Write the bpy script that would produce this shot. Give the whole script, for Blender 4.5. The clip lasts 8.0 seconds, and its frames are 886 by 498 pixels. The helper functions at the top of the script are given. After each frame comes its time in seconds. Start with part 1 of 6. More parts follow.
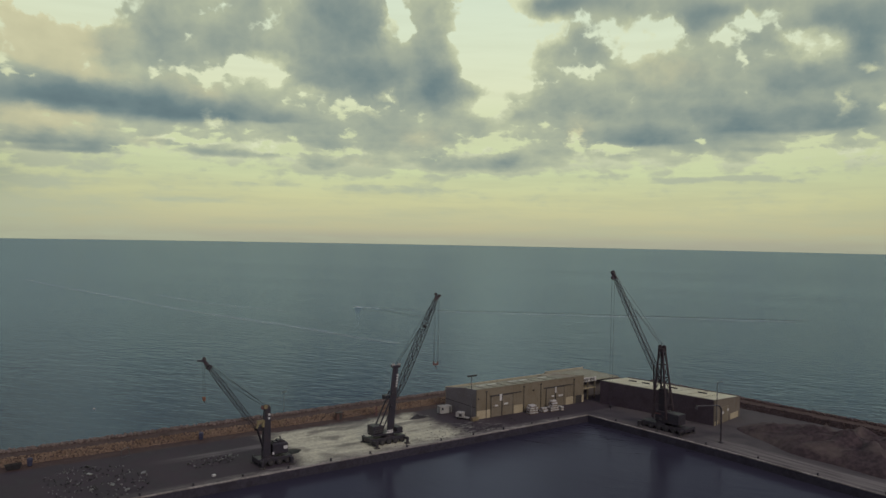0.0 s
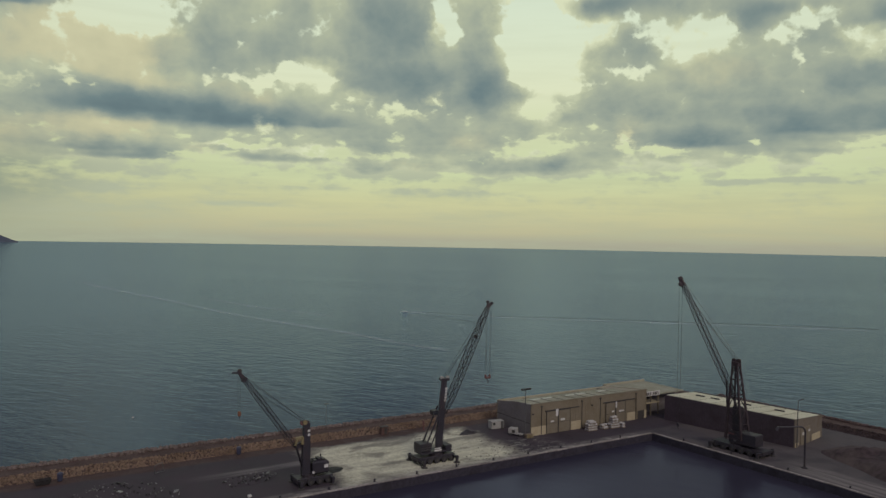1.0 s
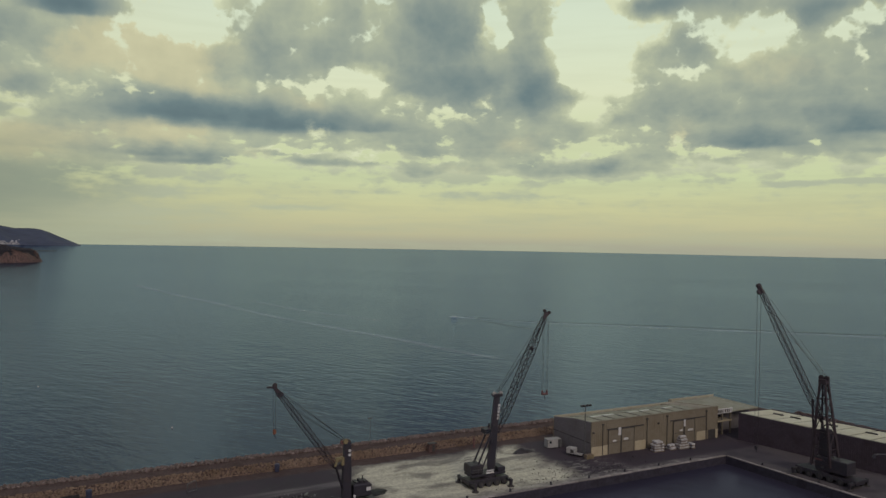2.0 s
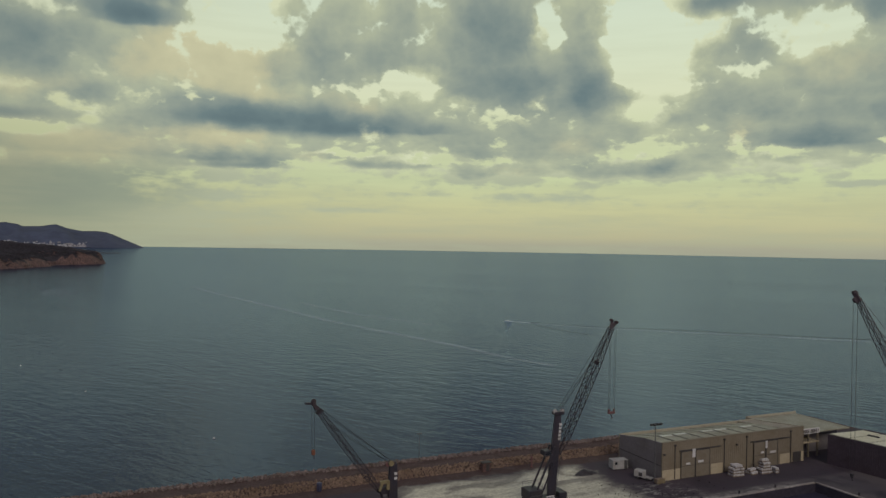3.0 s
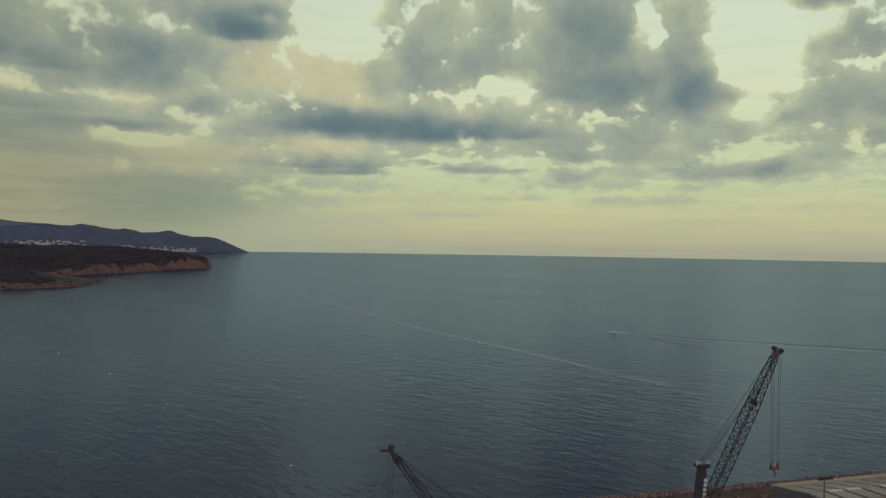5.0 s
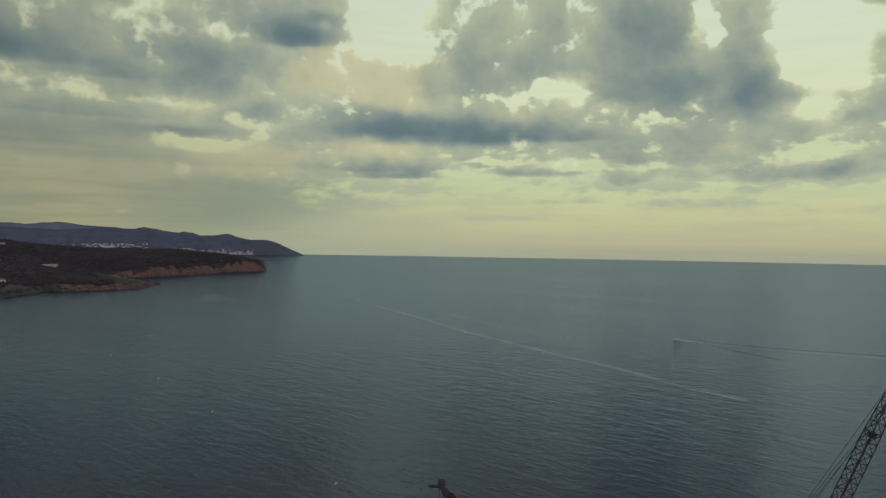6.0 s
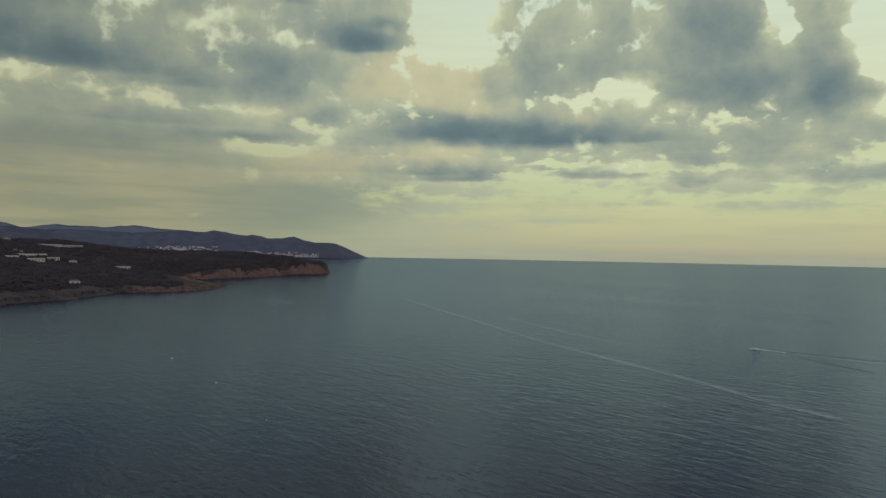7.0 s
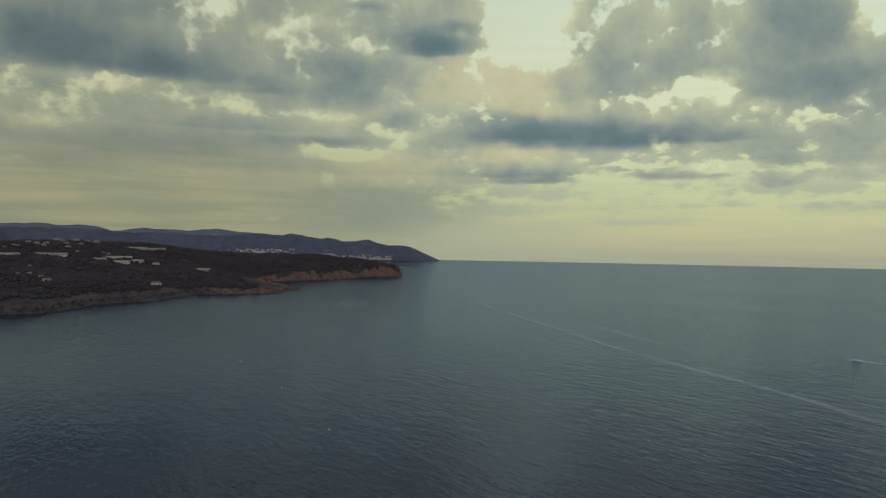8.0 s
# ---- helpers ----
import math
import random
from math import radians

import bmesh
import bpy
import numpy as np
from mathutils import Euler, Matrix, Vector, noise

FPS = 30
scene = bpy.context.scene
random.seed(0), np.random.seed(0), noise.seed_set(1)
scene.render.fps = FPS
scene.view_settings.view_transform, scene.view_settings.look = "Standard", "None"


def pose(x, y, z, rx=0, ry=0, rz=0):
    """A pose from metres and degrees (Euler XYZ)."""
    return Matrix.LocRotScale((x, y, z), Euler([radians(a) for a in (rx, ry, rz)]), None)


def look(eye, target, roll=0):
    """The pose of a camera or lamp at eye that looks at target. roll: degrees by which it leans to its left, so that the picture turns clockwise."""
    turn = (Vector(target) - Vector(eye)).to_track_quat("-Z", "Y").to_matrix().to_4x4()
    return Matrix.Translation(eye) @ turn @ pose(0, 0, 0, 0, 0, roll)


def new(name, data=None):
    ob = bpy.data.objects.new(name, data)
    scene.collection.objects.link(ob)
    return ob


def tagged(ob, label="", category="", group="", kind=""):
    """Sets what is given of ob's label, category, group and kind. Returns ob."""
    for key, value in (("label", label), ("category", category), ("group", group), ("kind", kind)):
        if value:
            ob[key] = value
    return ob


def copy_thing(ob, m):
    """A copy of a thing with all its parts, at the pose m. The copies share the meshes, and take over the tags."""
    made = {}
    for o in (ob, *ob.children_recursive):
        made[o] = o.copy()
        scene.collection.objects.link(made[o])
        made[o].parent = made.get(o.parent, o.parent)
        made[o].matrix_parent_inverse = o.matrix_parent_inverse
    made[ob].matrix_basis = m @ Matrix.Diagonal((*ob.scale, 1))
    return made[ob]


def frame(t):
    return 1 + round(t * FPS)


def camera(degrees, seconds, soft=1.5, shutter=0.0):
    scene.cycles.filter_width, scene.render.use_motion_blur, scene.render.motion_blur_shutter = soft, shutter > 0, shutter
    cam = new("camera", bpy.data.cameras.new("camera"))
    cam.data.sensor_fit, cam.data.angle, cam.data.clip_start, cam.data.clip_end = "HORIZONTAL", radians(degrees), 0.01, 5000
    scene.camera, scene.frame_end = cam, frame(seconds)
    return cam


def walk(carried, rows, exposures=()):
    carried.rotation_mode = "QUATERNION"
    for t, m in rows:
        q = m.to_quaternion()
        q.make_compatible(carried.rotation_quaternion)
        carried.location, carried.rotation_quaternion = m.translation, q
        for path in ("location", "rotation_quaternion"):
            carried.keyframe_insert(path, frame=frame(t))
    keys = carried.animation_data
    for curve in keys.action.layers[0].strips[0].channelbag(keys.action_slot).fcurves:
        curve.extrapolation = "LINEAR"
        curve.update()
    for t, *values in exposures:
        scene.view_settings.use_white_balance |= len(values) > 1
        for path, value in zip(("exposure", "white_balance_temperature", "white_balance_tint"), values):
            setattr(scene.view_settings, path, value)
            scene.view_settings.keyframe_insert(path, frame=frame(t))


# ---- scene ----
def view(x, y, z, yaw, pitch, roll):
    """Camera pose: metres, degrees to the left of the y axis, up, and lean."""
    return pose(x, y, z, 0, 0, yaw) @ pose(0, 0, 0, 90 + pitch) @ pose(0, 0, 0, 0, 0, roll)


cam = camera(63.06, 8.0)
walk(cam, [
    (0, view(0.00, -0.00, 52.92, -0.126, -0.934, 1.061)),
    (0.5, view(-0.59, 6.51, 52.86, 1.711, -0.848, 1.081)),
    (1, view(-1.22, 13.04, 52.81, 3.608, -0.744, 1.038)),
    (1.5, view(-1.91, 19.58, 52.77, 5.538, -0.628, 1.036)),
    (3, view(-4.82, 39.05, 52.75, 11.731, -0.460, 0.955)),
    (3.5, view(-6.30, 45.30, 52.76, 13.864, -0.414, 0.943)),
    (4, view(-7.96, 51.49, 52.77, 15.853, -0.305, 0.921)),
    (4.5, view(-9.82, 57.62, 52.77, 17.602, -0.255, 0.896)),
    (6, view(-16.99, 75.69, 52.75, 23.528, -0.020, 0.937)),
    (6.5, view(-19.57, 81.56, 52.74, 26.071, 0.072, 1.012)),
    (7, view(-22.24, 87.37, 52.74, 28.494, 0.130, 1.016)),
    (7.5, view(-24.98, 93.11, 52.74, 31.255, 0.188, 0.974)),
    (8, view(-27.77, 98.82, 52.75, 34.263, 0.244, 1.030)),
], [(0, 0.0), (2, -0.03), (4, -0.1), (8, -0.1)])
def srgb(r, g, b):
    """Linear colour from 8-bit display values."""
    return tuple(((c / 255 + 0.055) / 1.055) ** 2.4 if c > 10 else c / 255 / 12.92 for c in (r, g, b)) + (1.0,)


# ---- node helpers ----
class Nodes:
    """A small wrapper to build node trees in plain lines."""

    def __init__(self, tree):
        self.tree = tree

    def put(self, value, socket):
        if isinstance(value, bpy.types.NodeSocket):
            self.tree.links.new(value, socket)
        elif value is not None:
            socket.default_value = value

    def math(self, op, a, b=None, c=None, clamp=False):
        n = self.tree.nodes.new("ShaderNodeMath")
        n.operation, n.use_clamp = op, clamp
        for s, v in zip(n.inputs, (a, b, c)):
            self.put(v, s)
        return n.outputs[0]

    def vec(self, op, a, b=None, c=None):
        n = self.tree.nodes.new("ShaderNodeVectorMath")
        n.operation = op
        for s, v in zip(n.inputs, (a, b, c)):
            self.put(v, s)
        return n.outputs[1] if op in ("LENGTH", "DOT_PRODUCT", "DISTANCE") else n.outputs[0]

    def remap(self, v, a, b, c=0.0, d=1.0, smooth=True):
        n = self.tree.nodes.new("ShaderNodeMapRange")
        n.interpolation_type = "SMOOTHSTEP" if smooth else "LINEAR"
        self.put(v, n.inputs[0])
        for i, x in zip((1, 2, 3, 4), (a, b, c, d)):
            self.put(x, n.inputs[i])
        return n.outputs[0]

    def noise(self, vector, scale, detail=4.0, rough=0.55, distortion=0.0):
        n = self.tree.nodes.new("ShaderNodeTexNoise")
        self.put(vector, n.inputs["Vector"])
        for key, v in (("Scale", scale), ("Detail", detail), ("Roughness", rough), ("Distortion", distortion)):
            n.inputs[key].default_value = v
        return n.outputs

    def cells(self, vector, scale, soft=0.6):
        """Round billows: distance to the nearest of many scattered centres, at three sizes."""
        n = self.tree.nodes.new("ShaderNodeTexVoronoi")
        n.feature, n.voronoi_dimensions = "SMOOTH_F1", "2D"
        self.put(vector, n.inputs["Vector"])
        for key, v in (("Scale", scale), ("Smoothness", soft), ("Detail", 2.0), ("Roughness", 0.55), ("Lacunarity", 2.3)):
            n.inputs[key].default_value = v
        return n.outputs["Distance"]

    def mix(self, fac, a, b):
        n = self.tree.nodes.new("ShaderNodeMix")
        n.data_type = "RGBA"
        self.put(fac, n.inputs["Factor"])
        self.put(a, n.inputs[6])
        self.put(b, n.inputs[7])
        return n.outputs[2]

    def xyz(self, x, y, z):
        n = self.tree.nodes.new("ShaderNodeCombineXYZ")
        for s, v in zip(n.inputs, (x, y, z)):
            self.put(v, s)
        return n.outputs[0]

    def split(self, v):
        n = self.tree.nodes.new("ShaderNodeSeparateXYZ")
        self.put(v, n.inputs[0])
        return n.outputs

    def ramp(self, fac, stops):
        n = self.tree.nodes.new("ShaderNodeValToRGB")
        self.put(fac, n.inputs[0])
        e = n.color_ramp.elements
        while len(e) < len(stops):
            e.new(0.5)
        for el, (p, c) in zip(e, stops):
            el.position, el.color = p, c
        return n.outputs[0]


# ---- world: evening sky with broken cloud ----
# cloud masses: degrees left of the y axis, degrees up, half width, half height, weight
# masses centred above 19 degrees are added out of view, shaping the sea's reflection
RAIN = [
    (41, 2.8, 6.7, 2.46, 0.75), (33.5, 4, 3.6, 2.1, 0.5), (37.2, 4.3, 4.5, 2.67, 0.3), (57, 4.2, 3.4, 1.64, 0.3),
]
CORES_SEAWARD = [
    (7.5, 15.8, 4.6, 3.66, 0.46), (7.9, 16.6, 2.6, 2.42, 0.14), (4.7, 11.8, 6.6, 1.91, 0.45), (10, 13.2, 3, 2.07, 0.2), (0.6, 14.6, 1.9, 4.36, 0.42),
    (-0.6, 11.3, 2.7, 1.71, 0.3), (-9.3, 17.7, 4.8, 1.03, 0.6), (-11.3, 14.6, 2.1, 1.72, 0.45), (-7.6, 17.7, 2.2, 1, 0.2), (-19.4, 16.1, 2.5, 1.32, 0.45),
    (-23.6, 14.7, 2.3, 0.99, 0.45), (-21.7, 16.7, 3.1, 0.57, 0.3), (-29, 15, 3.1, 1.82, 0.7), (-30.6, 13.2, 1.7, 1.46, 0.4), (8.5, 23.9, 5.6, 5.46, 0.5),
    (-22.7, 22.9, 10.6, 5.2, 0.5),
]
BASES_SEAWARD = [
    (29.5, 9.9, 5.7, 1.28, 0.4), (24.5, 9.5, 7.4, 1.42, 0.42), (18.8, 9.2, 6, 0.99, 0.36), (14.7, 9, 4.6, 0.59, 0.26), (27.4, 5.9, 5.3, 0.55, 0.34),
    (29.5, 6.5, 3.4, 0.69, 0.3), (-18, 8.3, 7.7, 1.33, 0.42), (-25.6, 8.7, 5.8, 0.94, 0.45), (-14.7, 7.8, 3.8, 0.68, 0.3), (-21.8, 11.1, 10, 2.39, 0.28),
    (-28, 12, 3.8, 1.32, 0.3), (-9.5, 10.6, 4.8, 1.7, 0.2), (6, 8.1, 8.3, 1.96, 0.16), (-4.3, 5.9, 7.1, 0.97, 0.3), (21.6, 13.9, 4.2, 2.33, 0.25),
    (15.6, 14.8, 2.5, 2.39, 0.25), (-29.8, 8.8, 2, 1.51, 0.3),
]
LOW_BANKS = [
    (7.7, 5.3, 5.5, 0.88, 0.75), (10.8, 5.3, 2.2, 0.61, 0.4), (3.3, 3.7, 5.3, 0.49, 0.6), (-22.4, 4.6, 5, 0.25, 0.7), (-18, 4.5, 2, 0.3, 0.5),
    (-16.4, 4.4, 1.2, 0.17, 0.4), (19.1, 2.5, 3.6, 0.25, 0.4), (16.7, 6.1, 4.5, 0.34, 0.5), (-19.6, 7, 3.2, 0.29, 0.5), (-23.1, 6.7, 1.5, 0.2, 0.5),
    (13.3, 3.9, 3, 0.26, 0.3), (27.4, 4.7, 4.2, 0.47, 0.35), (29.4, 3.4, 3.7, 0.54, 0.35), (-3.4, 5.6, 5.3, 0.88, 0.5),
]
GAPS_SEAWARD = [
    (27.8, 15.2, 3.1, 0.95, -0.9), (13.9, 12.5, 2, 1.15, -0.5), (10.7, 11, 1.6, 0.59, -0.34), (17.6, 8.4, 0.9, 0.46, -0.7), (3.9, 16.6, 1.1, 1.83, -0.55),
    (-3.6, 15.7, 4.2, 3.28, -0.75), (-5, 12.4, 3.1, 2.11, -0.6), (-3.3, 10.2, 2.2, 0.86, -0.4), (-14.5, 15, 2.7, 1.45, -0.55), (-8.1, 15.7, 1.8, 1.22, -0.4),
    (-17.2, 15.3, 1.2, 1.19, -0.45), (-25.5, 14.6, 1.8, 0.6, -0.3), (-27.3, 13.7, 2.3, 1.27, -0.5), (-21.4, 14.8, 1.2, 0.62, -0.4),
]
GAPS_SMALL = [
    (-23.1, 16, 0.9, 0.83, -0.4), (-30.6, 12, 0.8, 0.33, -0.6), (-28.8, 9.6, 0.5, 0.84, -0.5), (-10.5, 7.8, 0.6, 1.03, -0.6), (-13, 6.8, 1.3, 0.43, -0.5),
    (19.9, 6.9, 3.2, 0.29, -0.5), (13.4, 6.6, 3.8, 0.51, -0.5), (4.5, 11, 0.7, 0.43, -0.4), (5.8, 9.6, 1.3, 0.34, -0.22), (7.3, 6.5, 1.1, 0.44, -0.4),
    (-2.7, 16.9, 0.9, 1.62, -0.3), (-3.5, 22, 5.1, 4.93, -0.85), (-2.9, 7, 2.7, 0.62, -0.3), (-29.2, 6.2, 3.1, 0.54, -0.4), (27.7, 19.2, 3.7, 4.52, -0.75),
    (16, 12, 0.8, 1.23, -0.3),
]
CORES_MIDDLE = [
    (34.8, 16.2, 3.9, 1.23, 0.55), (41.5, 14, 5.3, 1.34, 0.4), (43.5, 11.9, 4.1, 0.97, 0.3), (38.6, 10, 2.2, 1.1, 0.35), (41.7, 3.2, 6.3, 1.97, 0.16),
    (33.5, 7.7, 2.8, 1.24, 0.25), (43.5, 8.5, 2.4, 0.38, 0.3), (32.5, 17.3, 2.4, 0.54, 0.3), (41.8, 7.4, 2.4, 0.43, -0.85), (37.8, 8.4, 0.7, 0.4, -0.6),
    (43.1, 5.6, 0.3, 0.46, -0.45), (39.5, 9.5, 0.6, 0.47, -0.4), (33.1, 16.8, 0.6, 0.46, -0.3), (26.6, 13, 1.7, 0.41, 0.15),
]
CORES_LANDWARD = [
    (64.1, 14.8, 3.7, 2.18, 0.3), (57.3, 17.1, 5.3, 0.98, 0.3), (47.5, 12.9, 3.4, 2.07, 0.25), (38.3, 16.9, 4.5, 1.84, 0.3), (40.8, 18.6, 1.5, 0.36, 0.4),
    (41.8, 12.8, 2.6, 2.54, 0.15), (37.2, 4.3, 4.5, 2.45, 0.2), (48.6, 8.2, 5, 1.11, 0.16), (50.2, 4.7, 9.1, 1.28, 0.12), (44.5, 14.8, 3, 1.24, 0.2),
    (51.5, 24.2, 13.3, 5.35, 0.5), (64, 10.9, 3, 0.53, 0.2), (44.4, 8.4, 5.2, 0.43, 0.2),
]
BASES_LANDWARD = [
    (59.5, 14.5, 7.3, 2.28, 0.62), (63.4, 13.5, 4.5, 1.48, 0.3), (54.1, 13.3, 4.8, 1.12, 0.45), (49.6, 12.4, 3.8, 0.74, 0.25), (35, 15.7, 2.8, 0.67, 0.45),
    (55.9, 7.3, 10, 1.39, 0.32), (61.8, 5.9, 4.6, 0.79, 0.2), (51.2, 9.5, 6.1, 0.58, 0.2), (27, 5.8, 4.8, 0.62, 0.22), (24.4, 8.9, 9.5, 1.04, 0.3),
    (40.8, 6.4, 5.3, 0.62, 0.15),
]
GAPS_LANDWARD = [
    (51.9, 17.8, 1.2, 0.62, -0.6), (48, 16.5, 1.4, 0.72, -0.42), (45.4, 17.2, 1.7, 0.64, -0.25), (59, 11.6, 2.6, 0.55, -0.3), (54.4, 11.1, 2.8, 0.41, -0.22),
    (42.2, 7.7, 3.1, 0.35, -0.8), (43, 8, 1.8, 0.26, -0.3), (43.5, 5.5, 0.5, 0.53, -0.4), (38.2, 9.1, 1.8, 0.39, -0.5), (44.4, 10.4, 2.6, 0.38, -0.25),
    (40, 9.7, 0.6, 0.43, -0.4), (64, 8.8, 2.4, 0.53, -0.2), (65.2, 5.5, 1.6, 0.38, -0.2),
]
LIT_SEAWARD = [
    (27.8, 12.3, 3.8, 1.68, 0.7), (29.1, 8.2, 3.4, 0.84, 0.6), (18.8, 10.3, 3.2, 1.22, 0.5), (2, 7.7, 3.1, 1.31, 0.4), (-10.4, 8.5, 1.7, 1.5, 0.4),
    (-15.8, 13, 2.9, 2.04, 0.35), (-19.1, 12.4, 2.4, 1.21, 0.3), (25.3, 11.1, 3.6, 0.77, 0.4), (6, 5.7, 2.7, 0.35, 0.3), (21.9, 6.4, 2.3, 0.82, 0.3),
    (32, 13.4, 3.6, 1.52, 0.7), (29.1, 13, 3.3, 1.47, 0.5), (34.8, 12.1, 2.3, 1.59, 0.5), (38.5, 6.1, 4.8, 1.29, 0.6), (28.6, 8, 3.8, 0.93, 0.5),
    (43.5, 10, 2, 0.9, 0.3),
]
LIT_LANDWARD = [
    (63.9, 8.5, 2.4, 0.99, 0.6), (59.4, 11.5, 2.9, 0.86, 0.6), (61.8, 3.6, 5.3, 1.58, 0.55), (55.1, 5.3, 4.7, 1.25, 0.35), (29.3, 14.4, 7.1, 1.89, 0.55),
    (30.1, 7.3, 6.7, 1.15, 0.55), (40.9, 10.7, 4, 1.29, 0.35), (55.2, 9.7, 3.5, 0.81, 0.4), (47.4, 2.3, 0.5, 0.13, 1), (39, 6.9, 4.9, 1.15, 0.4),
]
SUN_AZ, SUN_EL = -150.0, 38.0

world = bpy.data.worlds.new("evening_sky")
scene.world = world
world.use_nodes = True
world.node_tree.nodes.clear()
W = Nodes(world.node_tree)
way = world.node_tree.nodes.new("ShaderNodeTexCoord").outputs["Generated"]
wx, wy, wz = W.split(way)
az = W.math("MULTIPLY", W.math("ARCTAN2", W.math("MULTIPLY", wx, -1.0), wy), 57.29578)
el = W.math("MULTIPLY", W.math("ARCSINE", wz), 57.29578)
plain = W.xyz(az, el, 0.0)
# the cloud deck seen in perspective: flat and crowded towards the horizon
deck = W.xyz(W.math("MULTIPLY", az, 0.1), W.math("MULTIPLY", W.math("LOGARITHM", W.math("ADD", W.math("MAXIMUM", el, -1.0), 4.0), 2.71828), 1.9), 0.0)
fade = W.remap(el, 1.0, 6.5, 0.12, 1.0)
calm = W.math("SUBTRACT", 1.0, W.math("MULTIPLY", W.math("MULTIPLY", W.remap(az, 32.0, 46.0), W.remap(el, 11.5, 7.0)), 0.5))
# ragged outlines: three sizes of sideways shift
roll = W.vec("MULTIPLY_ADD", W.noise(deck, 1.6, 2.0)[1], (2.6, 1.3, 0), (-1.3, -0.65, 0))
curl = W.vec("MULTIPLY_ADD", W.noise(deck, 5.0, 5.0, 0.6)[1], (2.6, 1.7, 0), (-1.3, -0.85, 0))
soft_at = W.vec("ADD", plain, W.vec("MULTIPLY_ADD", curl, (0.32, 0.2, 0.0), W.vec("MULTIPLY", roll, (0.6, 0.45, 0.0))))
bent = W.vec("ADD", plain, W.vec("MULTIPLY_ADD", curl, (1.4, 1.1, 0.0), W.vec("MULTIPLY", roll, (0.5, 0.4, 0.0))))


def masses(rows, at, outer=1.5, inner=0.0):
    total = None
    for a, e, rx, ry, w in rows:
        d = W.vec("LENGTH", W.vec("MULTIPLY_ADD", at, (1 / rx, 1 / ry, 0), (-a / rx, -e / ry, 0)))
        v = W.remap(d, outer, inner, 0.0, w)
        total = v if total is None else W.math("ADD", total, v)
    return total


def flat_based(rows, at):
    """Cloud masses with a soft top and a firm, level base."""
    total = None
    for a, e, rx, ry, w in rows:
        off = W.vec("MULTIPLY_ADD", at, (1 / rx, 1 / ry, 0), (-a / rx, -(e - 0.5 * ry) / ry, 0))
        d = W.vec("LENGTH", W.vec("MAXIMUM", W.vec("MULTIPLY", off, (1.0, 0.62, 0.0)), W.vec("MULTIPLY", off, (-1.0, -2.4, 0.0))))
        v = W.remap(d, 1.4, 0.25, 0.0, w)
        total = v if total is None else W.math("ADD", total, v)
    return total


def total_of(*parts):
    total = parts[0]
    for v in parts[1:]:
        total = W.math("ADD", total, v)
    return total


# thickness of the cloud: an even deck, thick cores and level bases, gaps, and billows of every size
def billows(at):
    """Heaped cloud: round heads of several sizes on broad swells."""
    at = W.vec("ADD", at, W.vec("MULTIPLY", curl, (0.05, 0.06, 0.0)))
    head = W.cells(W.vec("MULTIPLY", at, (1.0, 1.15, 0.0)), 2.6, 0.35)
    knobs = W.cells(W.vec("MULTIPLY_ADD", at, (1.0, 1.2, 0.0), (3.7, 1.9, 0.0)), 7.5, 0.3)
    swell = W.noise(W.vec("ADD", at, (4.1, 2.3, 0.0)), 2.1, 3.0, 0.5, 0.3)[0]
    shreds = W.noise(at, 9.0, 5.0, 0.6, 0.3)[0]
    heaped = W.math("ADD", W.math("MULTIPLY_ADD", head, -0.80, 0.44), W.math("MULTIPLY_ADD", knobs, -0.30, 0.15))
    return W.math("ADD", heaped, W.math("ADD", W.math("MULTIPLY_ADD", swell, 0.50, -0.25), W.math("MULTIPLY_ADD", shreds, 0.16, -0.08)))


rough_part = W.math("MULTIPLY", fade, calm)
texture = W.math("MULTIPLY", billows(deck), rough_part)
texture_above = W.math("MULTIPLY", billows(W.vec("ADD", deck, (0.01, 0.045, 0.0))), rough_part)
heap = W.noise(W.vec("ADD", deck, (4.1, 2.3, 0.0)), 2.3, 3.0, 0.5, 0.4)[0]
lumps = W.noise(deck, 6.0, 4.0, 0.5, 0.3)[0]
streaks = W.noise(W.vec("MULTIPLY", plain, (0.05, 0.6, 0.0)), 1.4, 5.0, 0.55)[0]
cores = total_of(masses(CORES_SEAWARD, soft_at), flat_based(BASES_SEAWARD, soft_at), flat_based(BASES_LANDWARD, soft_at), masses(CORES_MIDDLE, soft_at), masses(CORES_LANDWARD, soft_at))
banks = masses(LOW_BANKS, soft_at, 1.4, 0.2)
gaps = total_of(masses(GAPS_SEAWARD, bent), masses(GAPS_SMALL, bent), masses(GAPS_LANDWARD, bent))
clear_band = W.math("MULTIPLY", W.remap(W.math("MULTIPLY_ADD", heap, 3.0, el), 8.6, 5.3, 0.0, 0.64), W.remap(az, 50.0, 16.0, 0.0, 1.0))
base = W.math("SUBTRACT", total_of(0.525, W.math("MULTIPLY", cores, 0.80), W.math("MULTIPLY", banks, 0.75), gaps), clear_band)
base = W.math("ADD", base, W.math("MULTIPLY", W.math("MULTIPLY_ADD", streaks, 0.36, -0.18), W.remap(el, 10.0, 5.0, 0.2, 1.0)))
thick = W.math("ADD", base, texture)
soft_edge = W.math("MAXIMUM", W.remap(el, 8.0, 3.0), W.math("MULTIPLY", W.remap(az, 30.0, 44.0), 0.7))
clear = W.remap(thick, W.math("MULTIPLY_ADD", soft_edge, 0.17, 0.15), W.math("MULTIPLY_ADD", soft_edge, -0.19, -0.09))
